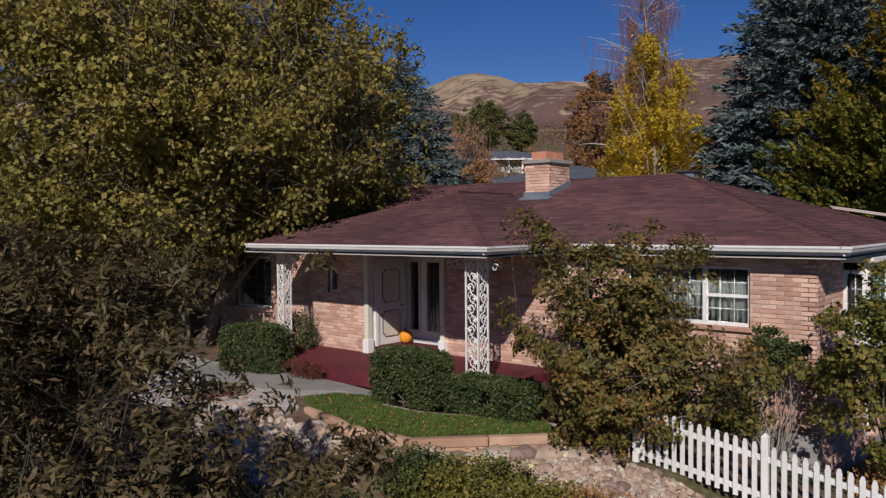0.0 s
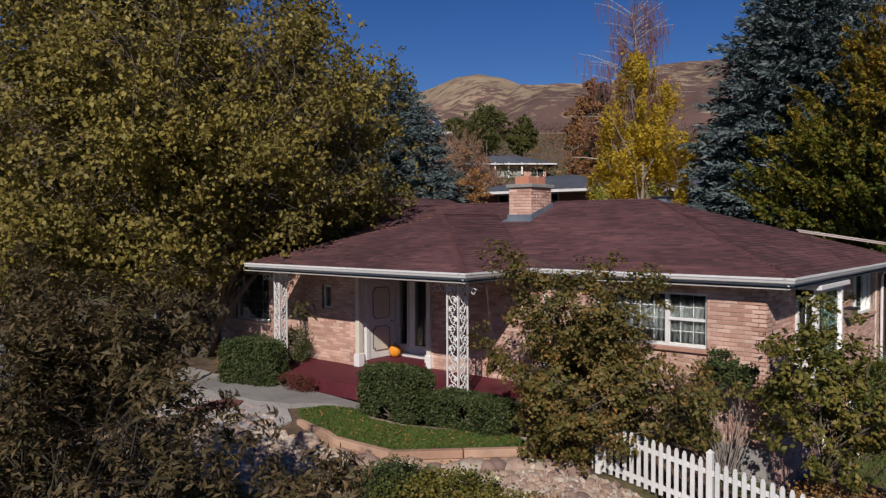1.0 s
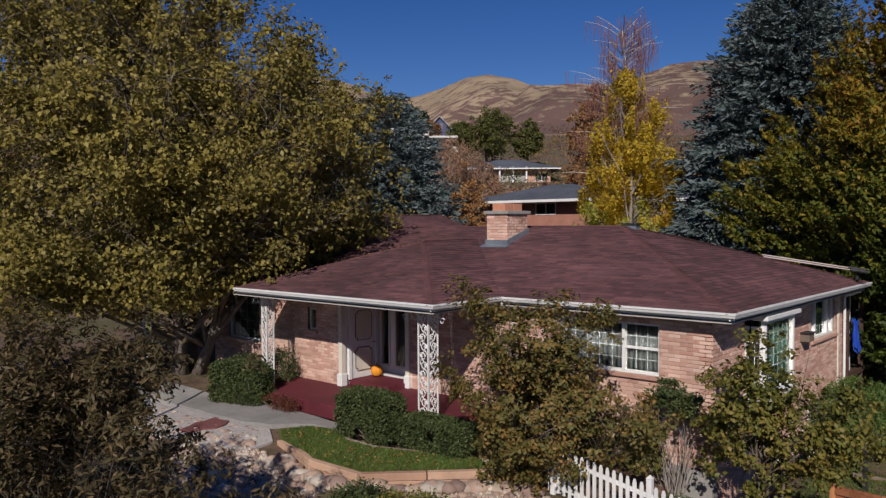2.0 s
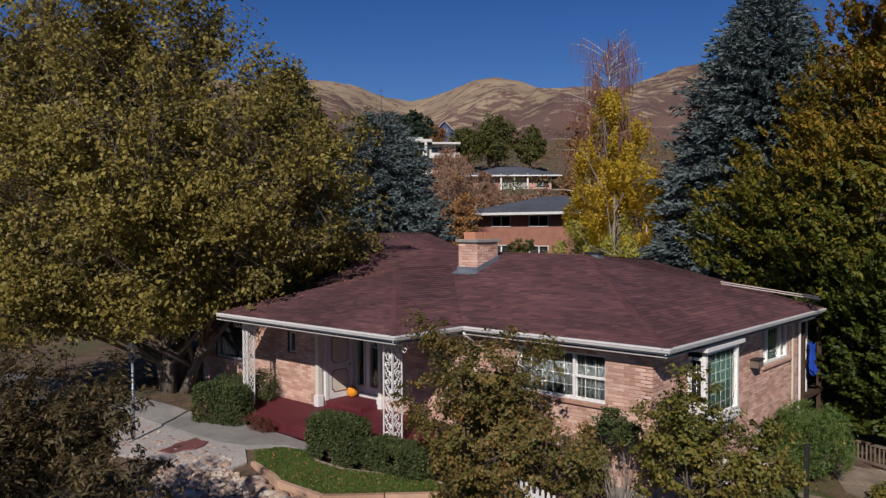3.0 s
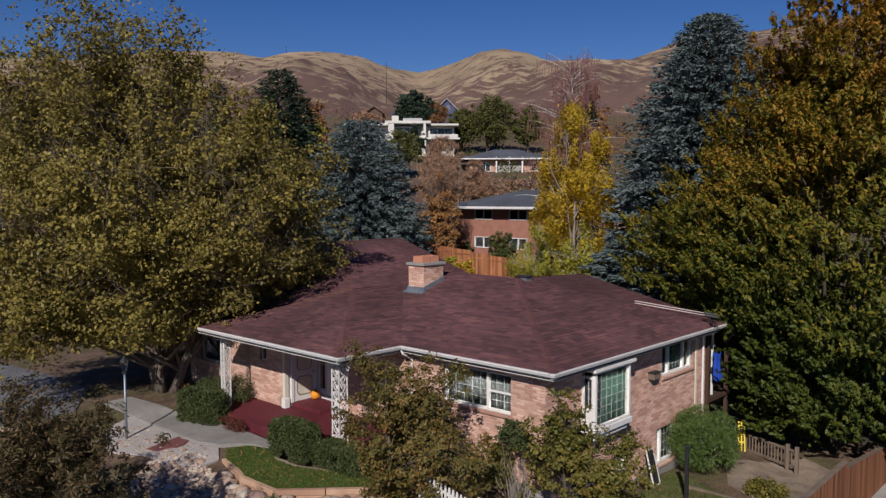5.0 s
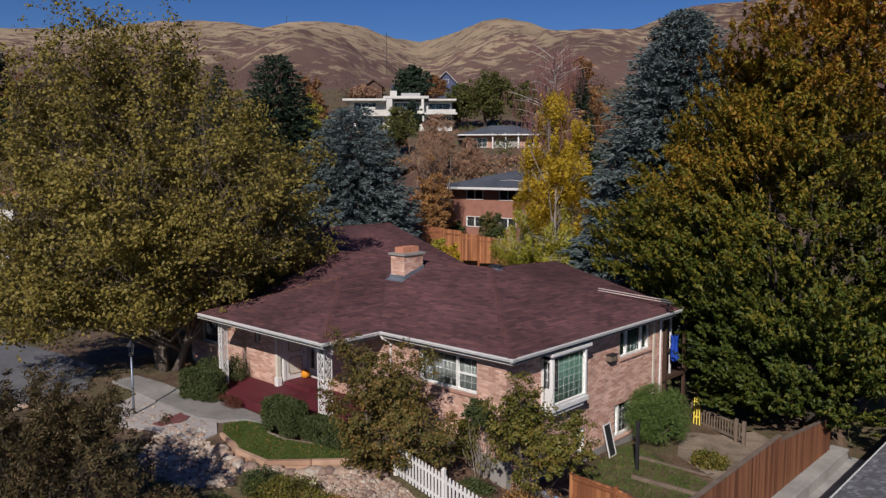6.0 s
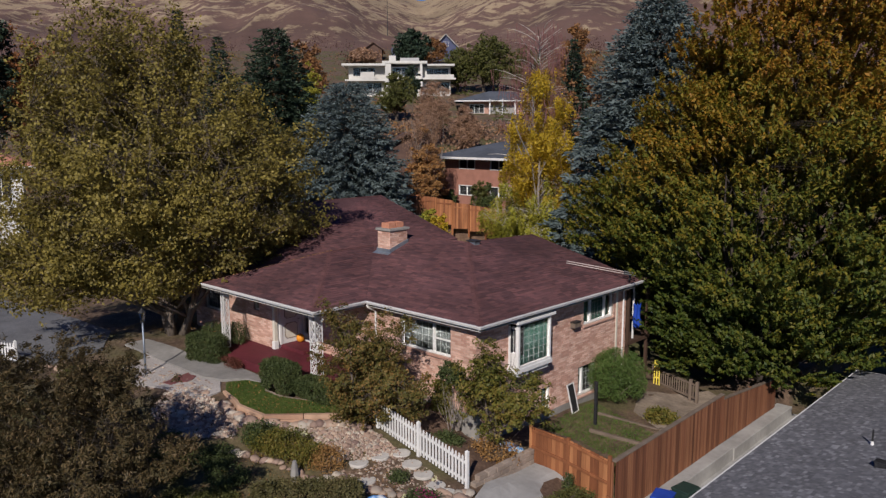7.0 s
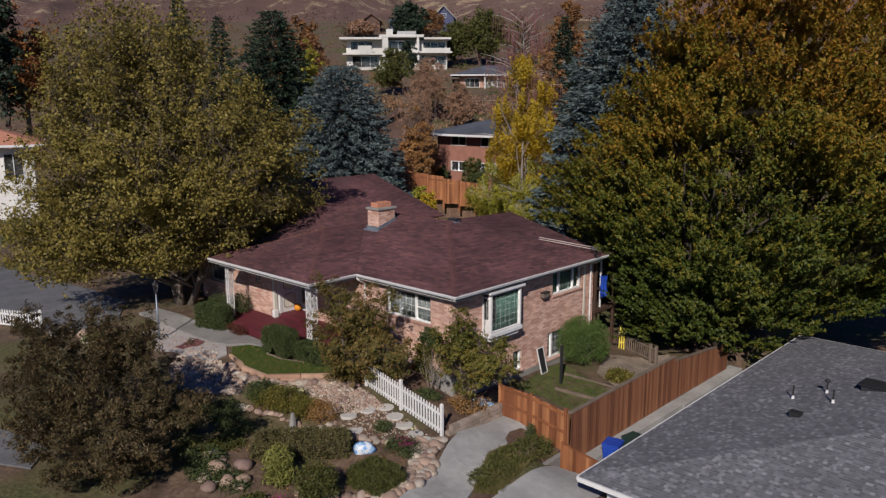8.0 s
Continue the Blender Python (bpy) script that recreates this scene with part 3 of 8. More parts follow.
def brick_field(parent, origin, u, width, z0, z1, holes, single_range, proud=0.012, course=0.083, length=0.27, material=None, thick=0.05):
    """Running-bond bricks on a face. origin: its lower left end; u: the way along it; bricks stand proud of the mortar.
    Bricks whose middle lies within single_range (u from, u to, z from, z to) are objects of their own."""
    material = material or M_BRICK
    u = Vector(u).normalized()
    nrm = Vector((u.y, -u.x, 0))
    o = Vector(origin)
    rest = Geo()
    shared, made = {}, 0
    rows = int((z1 - z0) / course + 0.5)
    rnd = random.Random(int(abs(o.x * 77 + o.y * 31)) + rows)
    for r in range(rows):
        za, zb = z0 + r * course, z0 + (r + 1) * course - 0.012
        x = -length / 2 if r % 2 else 0.0
        while x < width:
            a, b = max(x, 0.0), min(x + length - 0.012, width)
            x += length
            if b - a < 0.03:
                continue
            segs = [(a, b)]
            for h0, h1, hz0, hz1 in holes:
                if zb > hz0 + 0.005 and za < hz1 - 0.005:
                    new_segs = []
                    for s, e in segs:
                        if e <= h0 or s >= h1:
                            new_segs.append((s, e))
                        else:
                            if h0 - s > 0.03:
                                new_segs.append((s, h0))
                            if e - h1 > 0.03:
                                new_segs.append((h1, e))
                    segs = new_segs
            for s, e in segs:
                out = proud + rnd.uniform(-0.003, 0.004)
                mid_u, mid_z = (s + e) / 2, (za + zb) / 2
                if made < 300 and single_range and single_range[0] <= mid_u <= single_range[1] and single_range[2] <= mid_z <= single_range[3] and abs(e - s - (length - 0.012)) < 1e-4:
                    if "m" not in shared:
                        g = Geo()
                        w, hgt = (e - s) / 2, (zb - za) / 2
                        c = 0.005
                        m4 = Matrix((( u.x, nrm.x, 0, 0), (u.y, nrm.y, 0, 0), (0, 0, 1, 0), (0, 0, 0, 1)))
                        fr = [(-w + c, 0.0 + proud, -hgt + c), (w - c, proud, -hgt + c), (w - c, proud, hgt - c), (-w + c, proud, hgt - c)]
                        md = [(-w, proud - c, -hgt), (w, proud - c, -hgt), (w, proud - c, hgt), (-w, proud - c, hgt)]
                        bk = [(p[0], -thick + proud, p[2]) for p in md]
                        g.add([m4 @ Vector(p) for p in fr + md + bk], [(0, 1, 2, 3)] + [(i, 4 + i, 4 + (i + 1) % 4, (i + 1) % 4) for i in range(4)] + [(4 + i, 8 + i, 8 + (i + 1) % 4, 4 + (i + 1) % 4) for i in range(4)])
                        shared["m"] = g.mesh("brick", material)
                    ob = new("brick", shared["m"])
                    ob.parent = parent
                    at = Vector(parent.parent.location) + Vector(parent.location) if parent.parent else Vector(parent.location)
                    ob.location = o + u * mid_u + Vector((0, 0, mid_z)) + nrm * (out - proud) - at
                    made += 1
                else:
                    p, q = o + u * s, o + u * e
                    f = nrm * out
                    k = -nrm * thick
                    c = 0.005
                    va, vb = Vector((0, 0, za)), Vector((0, 0, zb))
                    uc, zc = u * c, Vector((0, 0, c))
                    fr = [p + va + f + uc + zc, q + va + f - uc + zc, q + vb + f - uc - zc, p + vb + f + uc - zc]
                    fm = f - nrm * c
                    md = [p + va + fm, q + va + fm, q + vb + fm, p + vb + fm]
                    bk = [p + va + k, q + va + k, q + vb + k, p + vb + k]
                    rest.add(fr + md + bk, [(0, 1, 2, 3)] + [(i, 4 + i, 4 + (i + 1) % 4, (i + 1) % 4) for i in range(4)] + [(4 + i, 8 + i, 8 + (i + 1) % 4, 4 + (i + 1) % 4) for i in range(4)])
    me = bpy.data.meshes.new("brickwork")
    me.from_pydata(rest.v, [], rest.f)
    me.materials.append(material)
    part("brickwork", me, None, parent, kind="stuff")


BRICKS = []                 # fields to lay at the end of the file


def wall(origin, u, width, z0, z1, holes=(), thick=0.24, single_range=None, base=None, material=None, lay=True):
    """A mortar wall with openings through it; its brick face is laid later. holes: (u0, u1, z0, z1) along the wall."""
    u = Vector(u).normalized()
    inn = Vector((-u.y, u.x, 0))
    o = Vector(origin)
    us = sorted({0, width, *(v for h in holes for v in h[:2])})
    zs = sorted({z0, z1, *(v for h in holes for v in h[2:])})
    g = Geo()
    for a, b in zip(us, us[1:]):
        for c, d in zip(zs, zs[1:]):
            mu, mz = (a + b) / 2, (c + d) / 2
            if any(h[0] < mu < h[1] and h[2] < mz < h[3] for h in holes):
                continue
            p, q = o + u * a, o + u * b
            pts = [p, q, q + inn * thick, p + inn * thick]
            g.add([Vector((v.x, v.y, c)) for v in pts] + [Vector((v.x, v.y, d)) for v in pts], [(3, 2, 1, 0), (4, 5, 6, 7), (0, 1, 5, 4), (1, 2, 6, 5), (2, 3, 7, 6), (3, 0, 4, 7)])
    ids, vs, seen_ = {}, [], {}
    for f in g.f:
        k = []
        for i in f:
            key = tuple(round(c, 4) for c in g.v[i])
            if key not in ids:
                ids[key] = len(vs)
                vs.append(key)
            k.append(ids[key])
        s_ = frozenset(k)
        if s_ in seen_:
            seen_[s_] = None
        else:
            seen_[s_] = k
    g.v, g.f = vs, [k for k in seen_.values() if k]
    ob = part("wall", g, M_MORTAR, house, "salmon-pink brick wall with pale mortar")
    if lay:
        BRICKS.append((ob, origin, u, width, z0 if base is None else base, z1, holes, single_range))
    return ob


TOP = 2.56
# front wall of the main block, facing the garden
W_FRONT = wall((-9.1, 0.47, 0), (1, 0, 0), 8.5, -1.2, TOP, [(4.85, 7.36, 1.24, 2.36)], single_range=(7.36, 8.5, 0.8, 2.5), base=-0.55)
# side wall, facing the fenced yard
W_SIDE = wall((-0.6, 0.47, 0), (0, 1, 0), 9.75, -2.4, TOP, [(1.75, 3.7, 0.75, 2.42), (6.5, 8.72, 1.36, 2.44), (6.2, 7.45, -1.5, -0.3), (3.75, 4.35, -1.45, -0.55)], single_range=(3.8, 6.4, 0.4, 2.1), base=-1.55)
# porch wall and entry recess
W_PORCH = wall((-12.87, -0.54, 0), (1, 0, 0), 2.0, -0.3, TOP, [(0.62, 1.0, 1.45, 2.1)], single_range=(0.0, 2.0, 0.0, 1.6), base=0.0)
W_WEST = wall((-17.6, -0.30, 0), (1, 0, 0), 4.7, -0.5, TOP, [(0.85, 2.6, 0.80, 2.3)], base=-0.2)
W_WESTEND = wall((-17.6, 9.5, 0), (0, -1, 0), 9.8, -0.5, TOP, lay=False)
W_BACK = wall((-0.6, 10.22, 0), (-1, 0, 0), 12.5, -2.4, TOP, lay=False)

# concrete foundation band under the brick
g = Geo()
g.box(-9.1, -0.575, 0.445, 0.7, -1.6, -0.55)
g.box(-0.84, -0.575, 0.7, 10.2, -2.6, -1.55)
part("foundation", g, M_CONCRETE, house, "grey concrete foundation", bevel=0.01)


# ---------------------------------------------------------------- roof
def roof_shingles(name, poly, down, material, parent, exposure=0.145, tab=0.33, lift=0.012, seed=1):
    """Shingle tabs on one sloping plane. poly: 3D corners; down: the way water runs, level."""
    rnd = np.random.RandomState(seed)
    P = [Vector(p) for p in poly]
    nrm = (P[1] - P[0]).cross(P[2] - P[0]).normalized()
    if nrm.z < 0:
        nrm = -nrm
    d = Vector(down) - nrm * Vector(down).dot(nrm)
    d.normalize()
    s = d.cross(nrm).normalized()
    o = P[0]
    loc = [((p - o).dot(s), (p - o).dot(-d)) for p in P]
    vmin, vmax = min(q[1] for q in loc), max(q[1] for q in loc)
    quads = []
    v = vmin
    row = 0
    while v < vmax - 0.02:
        vm = v + exposure * 0.5
        xs = []
        for (x0, y0), (x1, y1) in zip(loc, loc[1:] + loc[:1]):
            if (y0 - vm) * (y1 - vm) < 0:
                xs.append(x0 + (x1 - x0) * (vm - y0) / (y1 - y0))
        xs.sort()
        for a, b in zip(xs[::2], xs[1::2]):
            x = a - rnd.uniform(0, tab)
            while x < b:
                e = x + tab * rnd.choice([0.6, 1.0, 1.0, 1.5])
                c0, c1 = max(x, a), min(e - 0.006, b)
                x = e
                if c1 - c0 < 0.02:
                    continue
                h = lift * rnd.uniform(0.6, 1.5)
                top = v + exposure
                A = o + s * c0 - d * v + nrm * h
                B = o + s * c1 - d * v + nrm * h
                C = o + s * c1 - d * top + nrm * 0.002
                D = o + s * c0 - d * top + nrm * 0.002
                A0, B0 = A - nrm * (h + 0.002), B - nrm * (h + 0.002)
                quads += [A, B, C, D, A0, B0, B, A]
        v += exposure
        row += 1
    ob = part(name, np_mesh(name, [tuple(q) for q in quads], 4, material), None, parent, kind="stuff")
    return ob


RZ = EAVE + 5.15 * PITCH
PZ = EAVE + 3.885 * PITCH
ecn, ese, mst, pcn, wcn = (0, 0, EAVE), (0, 10.45, EAVE), (-5.58, 0, EAVE), (-5.58, -2.42, EAVE), (-13.12, -2.42, EAVE)
apex_e, apex_r, p_apex, p_back = (-5.15, 5.15, RZ), (-6.2, 11.1, 4.06), (-9.465, 1.465, PZ), (-9.465, 3.885, PZ)
W_RZ = 5.0
ridge_w = (-14.5, 5.15, RZ)
w_front, w_back = (-19.7, 6.7, W_RZ), (-19.7, 13.6, W_RZ)
hip_w, hip_n, hip_v = (-16.25, 3.40, EAVE + 3.40 * PITCH), (-16.25, 6.90, EAVE + 3.40 * PITCH), (-13.20, 0.35, EAVE + 0.35 * PITCH)
zw = lambda x: W_RZ - (x + 19.7) * PITCH
PLANES = [("front", [mst, ecn, apex_e, ridge_w, hip_w, hip_v, p_back], (0, -1, 0)),
          ("east", [ecn, ese, apex_e], (1, 0, 0)),
          ("east_rear", [ese, apex_r, apex_e], (1, 0, 0)),
          ("porch", [wcn, pcn, p_apex], (0, -1, 0)),
          ("porch_east", [pcn, mst, p_back, p_apex], (1, 0, 0)),
          ("porch_west", [wcn, p_apex, p_back, (-13.12, 0, EAVE)], (-1, 0, 0)),
          ("west_front", [(-26.2, 0.0, W_RZ - 6.7 * PITCH), (-13.35, 0.0, W_RZ - 6.7 * PITCH), w_front], (0, -1, 0)),
          ("west_east", [(-13.35, 0.0, W_RZ - 6.7 * PITCH), (-13.35, 13.6, zw(-13.35)), w_back, w_front], (1, 0, 0)),
          ("west_west", [(-26.2, 13.6, W_RZ - 6.5 * PITCH), (-26.2, 0, W_RZ - 6.7 * PITCH), w_front, w_back], (-1, 0, 0)),
          ("main_west", [hip_n, hip_w, ridge_w], (-1, 0, 0)),
          ("back", [apex_e, apex_r, (-10.3, 10.3, EAVE), (-14.5, 10.3, EAVE), ridge_w], (0, 1, 0))]
roof = None
for i, (n, poly, dn) in enumerate(PLANES):
    if n == "back":
        pieces = [[apex_e, apex_r, (-10.3, 10.3, EAVE)], [apex_e, (-10.3, 10.3, EAVE), (-14.5, 10.3, EAVE), ridge_w]]
    elif n == "front":
        pieces = [[mst, ecn, apex_e, p_back], [p_back, apex_e, ridge_w, hip_w, hip_v]]
    else:
        pieces = [poly]
    for poly_ in pieces:
        slope = part("roof_slope", Geo().slab(poly_, 0.1), M_SHINGLE, house, "red-brown asphalt shingle slope")
        roof = roof or slope
    if n not in ("back", "west_west"):
        roof_shingles("shingles", poly, dn, M_SHINGLE, slope, seed=i)


def caps(a, b, parent, material, w=0.14, step=0.16):
    """Overlapping cap shingles along a hip or ridge."""
    a, b = Vector(a), Vector(b)
    d = b - a
    n = int(d.length / step)
    d.normalize()
    s = d.cross(Vector((0, 0, 1))).normalized()
    drop = Vector((0, 0, -w * 0.26))
    vs = []
    for i in range(n):
        p, q = a + d * (i * step) + Vector((0, 0, 0.016)), a + d * (i * step + step * 1.15) + Vector((0, 0, 0.006))
        vs += [p, q, q + s * w + drop, p + s * w + drop, q, p, p - s * w + drop, q - s * w + drop]
    part("hip_cap", np_mesh("hip_cap", [tuple(v) for v in vs], 4, material), None, parent, "redder cap shingles", kind="stuff")


for a, b in ((ecn, apex_e), (pcn, p_apex), (wcn, p_apex), (p_apex, p_back), (apex_e, apex_r), (ridge_w, apex_e), (hip_w, ridge_w), (w_front, w_back), ((-13.35, 0, W_RZ - 6.7 * PITCH), w_front)):
    caps(a, b, roof, M_CAP)

# gutters: a white trough profile along each visible eave, mitred at the corners
def gutter(pts, name="gutter"):
    prof = [(0.0, 0.02), (0.015, 0.02), (0.10, 0.02), (0.115, 0.02), (0.115, -0.015), (0.10, -0.035), (0.085, -0.078), (0.06, -0.09), (0.0, -0.09)]
    pts = [Vector(p) for p in pts]
    rings = []
    for i, p in enumerate(pts):
        dirs = []
        if i > 0:
            dirs.append((p - pts[i - 1]).normalized())
        if i < len(pts) - 1:
            dirs.append((pts[i + 1] - p).normalized())
        ns = [Vector((d.y, -d.x, 0)) for d in dirs]
        nn = ns[0] if len(ns) == 1 else (ns[0] + ns[1]) / (1 + ns[0].dot(ns[1]))
        rings.append([p + nn * (a - 0.04) + Vector((0, 0, b - 0.02)) for a, b in prof])
    n = len(prof)
    g = Geo()
    g.add([p for r in rings for p in r], [(i * n + k, i * n + (k + 1) % n, (i + 1) * n + (k + 1) % n, (i + 1) * n + k) for i in range(len(pts) - 1) for k in range(n)] + [tuple(range(n))[::-1], tuple((len(pts) - 1) * n + k for k in range(n))])
    return part(name, g, M_WHITE, house, "white painted rain gutter")


gutter([wcn, pcn, mst, ecn, ese])
g = Geo()
for a, b in ((wcn, pcn), (pcn, mst), (mst, ecn), (ecn, ese)):
    a, b = Vector(a), Vector(b)
    d = (b - a).normalized()
    inn = Vector((-d.y, d.x, 0))
    g.beam(a + inn * 0.07 - Vector((0, 0, 0.09)), b + inn * 0.07 - Vector((0, 0, 0.09)), 0.03, 0.14)
part("fascia", g, M_WHITE, house, "white fascia board")
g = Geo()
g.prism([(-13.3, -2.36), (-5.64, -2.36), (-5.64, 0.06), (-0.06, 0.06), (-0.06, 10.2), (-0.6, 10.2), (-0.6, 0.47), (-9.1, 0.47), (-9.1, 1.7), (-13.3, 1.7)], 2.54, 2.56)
part("soffit", g, M_SOFFIT, house, "cream soffit boards with eave shade in the colour")
# gable at the rear of the side wall
g = Geo()
g.add([(-0.6, 10.2, TOP), (-9.7, 10.2, TOP), (-6.0, 10.2, 3.85), (-0.6, 10.0, TOP), (-9.7, 10.0, TOP), (-6.0, 10.0, 3.85)], [(0, 1, 2), (5, 4, 3), (0, 3, 4, 1), (1, 4, 5, 2), (2, 5, 3, 0)])
part("gable", g, M_BRICK, house)

# chimney with flashing, cap slab and clay flues
chimney = part("chimney", Geo().box(-8.72, -7.98, 3.44, 4.46, 3.5, 4.80), M_MORTAR, house, "brick chimney with clay flues")
for o_, u_, w_ in (((-8.72, 3.44, 0), (1, 0, 0), 0.74), ((-7.98, 3.44, 0), (0, 1, 0), 1.02), ((-8.72, 4.46, 0), (0, -1, 0), 1.02)):
    BRICKS.append((chimney, o_, u_, w_, 3.85, 4.80, (), (0, w_, 3.9, 4.8)))
part("cap", Geo().box(-8.80, -7.90, 3.36, 4.54, 4.80, 4.90), M_CONCRETE, chimney, "projecting mortar cap", bevel=0.015)
for y0 in (3.53, 3.98):
    gg = Geo()
    gg.box(-8.58, -8.12, y0, y0 + 0.04, 4.90, 5.12); gg.box(-8.58, -8.12, y0 + 0.36, y0 + 0.40, 4.90, 5.12)
    gg.box(-8.58, -8.54, y0 + 0.04, y0 + 0.36, 4.90, 5.12); gg.box(-8.16, -8.12, y0 + 0.04, y0 + 0.36, 4.90, 5.12)
    part("flue", gg, M_CLAY, chimney, "orange clay flue")
g = Geo()
zf = lambda y: EAVE + y * PITCH
for x in (-8.745, -7.955):
    g.add([(x - .012, 3.40, zf(3.4)), (x + .012, 3.40, zf(3.4)), (x + .012, 4.50, zf(4.5)), (x - .012, 4.50, zf(4.5)), (x - .012, 3.40, zf(3.4) + .17), (x + .012, 3.40, zf(3.4) + .17), (x + .012, 4.50, zf(4.5) + .16), (x - .012, 4.50, zf(4.5) + .16)],
          [(3, 2, 1, 0), (4, 5, 6, 7), (0, 1, 5, 4), (1, 2, 6, 5), (2, 3, 7, 6), (3, 0, 4, 7)])
g.box(-8.76, -7.94, 3.39, 3.425, zf(3.4) - 0.03, zf(3.4) + 0.17)
g.slab([(-8.83, 3.22, zf(3.22) + .03), (-7.87, 3.22, zf(3.22) + .03), (-7.87, 3.42, zf(3.42) + .035), (-8.83, 3.42, zf(3.42) + .035)], 0.015)
part("flashing", g, M_METAL, chimney, "blue-grey metal flashing")


# ---------------------------------------------------------------- windows, door and porch of the house
def window(origin, u, w, h, bays, frame_w=0.06, depth=0.10, set_back=0.07, curtain=None, sill=True, parent=None, frame_mat=None, sill_mat=None, label=""):
    """origin: lower left corner on the wall face; bays: (share of the width, columns, rows, meeting rail)."""
    parent = parent or house
    frame_mat = frame_mat or M_WHITE
    u = Vector(u).normalized()
    inn = Vector((-u.y, u.x, 0))
    o = Vector(origin) + inn * set_back
    up = Vector((0, 0, 1))

    def bar(g, a, b, c, d, t0, t1):
        vs = [o + u * x + up * z + inn * t for t in (t0, t1) for x, z in ((a, c), (b, c), (b, d), (a, d))]
        g.add(vs, [(0, 1, 2, 3), (7, 6, 5, 4), (0, 4, 5, 1), (1, 5, 6, 2), (2, 6, 7, 3), (3, 7, 4, 0)])

    g = Geo()
    bar(g, 0, w, 0, frame_w, 0, depth); bar(g, 0, w, h - frame_w, h, 0, depth)
    bar(g, 0, frame_w, frame_w, h - frame_w, 0, depth); bar(g, w - frame_w, w, frame_w, h - frame_w, 0, depth)
    fr = part("window", g, frame_mat, parent, label or "white-framed window with a grid of small panes")
    x = frame_w
    usable = w - 2 * frame_w
    for k, (share, cols, rows, rail) in enumerate(bays):
        bw = usable * share
        a, b = x, x + bw
        x = b
        if k < len(bays) - 1:
            mg = Geo()
            bar(mg, b - frame_w * 0.6, b + frame_w * 0.6, frame_w, h - frame_w, -0.015, depth * 0.9)
            part("mullion", mg, frame_mat, fr)
        pg = Geo()
        bar(pg, a, b, frame_w, h - frame_w, 0.048, 0.054)
        pane = part("pane", pg, M_GLASS, fr)
        pane.visible_shadow = False
        m = 0.0065
        for c in range(1, cols):
            mg = Geo()
            xx = a + bw * c / cols
            bar(mg, xx - m, xx + m, frame_w, h - frame_w, 0.060, 0.068)
            part("glazing_bar", mg, M_BAR, fr)
        for r in range(1, rows):
            mg = Geo()
            zz = frame_w + (h - 2 * frame_w) * r / rows
            bar(mg, a, b, zz - m, zz + m, 0.058, 0.066)
            part("glazing_bar", mg, M_BAR, fr)
        if rail:
            mg = Geo()
            bar(mg, a, b, h / 2 - 0.028, h / 2 + 0.028, 0.02, 0.0475)
            part("meeting_rail", mg, frame_mat, fr)
        if curtain:
            cg = Geo()
            n = max(12, int(bw / 0.035))
            vs, fs = [], []
            for i in range(n + 1):
                t = 0.16 + 0.025 * math.sin(i * 1.9) + 0.012 * math.sin(i * 0.7)
                for z in (frame_w * 0.4, h - frame_w * 0.4):
                    vs.append(o + u * (a + bw * i / n) + up * z + inn * t)
            fs = [(2 * i, 2 * i + 2, 2 * i + 3, 2 * i + 1) for i in range(n)]
            cg.add(vs, fs)
            cu = part("curtain", cg, curtain, fr, smooth=True)
            so = cu.modifiers.new("cloth", "SOLIDIFY")
            so.thickness = 0.004
    # sheet behind the panes, painted near-black in place of room shade
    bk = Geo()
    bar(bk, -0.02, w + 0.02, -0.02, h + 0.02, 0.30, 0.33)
    part("dark_room", bk, M_UNLIT_ROOM, fr)
    if sill:
        sg = Geo()
        bar(sg, -0.06, w + 0.06, -0.085, -0.004, -set_back - 0.075, 0.10)
        part("sill", sg, sill_mat or M_BRICK, fr, "projecting brick sill", bevel=0.008)
    return fr


window((-4.25, 0.47, 1.24), (1, 0, 0), 2.51, 1.12, [(0.66, 5, 4, False), (0.34, 3, 4, True)], curtain=M_CURTAIN, label="wide white-framed front window with small panes")
window((-0.6, 6.97, 1.36), (0, 1, 0), 2.22, 1.08, [(0.24, 1, 1, False), (0.52, 5, 4, False), (0.24, 1, 1, False)], curtain=M_CURTAIN_GREEN)
window((-0.6, 6.67, -1.5), (0, 1, 0), 1.25, 1.2, [(0.28, 2, 4, False), (0.72, 4, 4, False)], curtain=M_UNLIT_ROOM)
window((-0.6, 4.22, -1.45), (0, 1, 0), 0.6, 0.9, [(1.0, 2, 3, False)], curtain=M_CURTAIN_GREEN)
window((-12.25, -0.54, 1.45), (1, 0, 0), 0.38, 0.65, [(1.0, 1, 2, False)], curtain=M_CURTAIN, frame_mat=M_CREAM)
window((-16.75, -0.30, 0.80), (1, 0, 0), 1.75, 1.5, [(1.0, 4, 5, False)], curtain=M_CURTAIN)

# bay window on the side wall: a projecting white box with glazed front and flanks
bay = part("bay_window", Geo().box(-0.60, -0.12, 2.14, 4.22, 0.60, 0.76), M_WHITE, house, "projecting white bay window", bevel=0.01)
part("bay_roof", Geo().box(-0.60, -0.05, 2.06, 4.30, 2.40, 2.50), M_WHITE, bay, bevel=0.01)
window((-0.15, 2.22, 0.76), (0, 1, 0), 1.92, 1.64, [(1.0, 6, 6, False)], set_back=0.0, curtain=M_CURTAIN_GREEN, sill=False, parent=house, frame_w=0.085, label="large white-framed bay pane with fine grid")
window((-0.60, 2.20, 1.25), (1, 0, 0), 0.40, 1.0, [(1.0, 2, 3, False)], set_back=0.0, curtain=M_UNLIT_ROOM, sill=False, frame_w=0.07)
part("bay_panel", Geo().box(-0.60, -0.18, 2.20, 2.24, 0.76, 1.25), M_WHITE, bay, bevel=0.006)
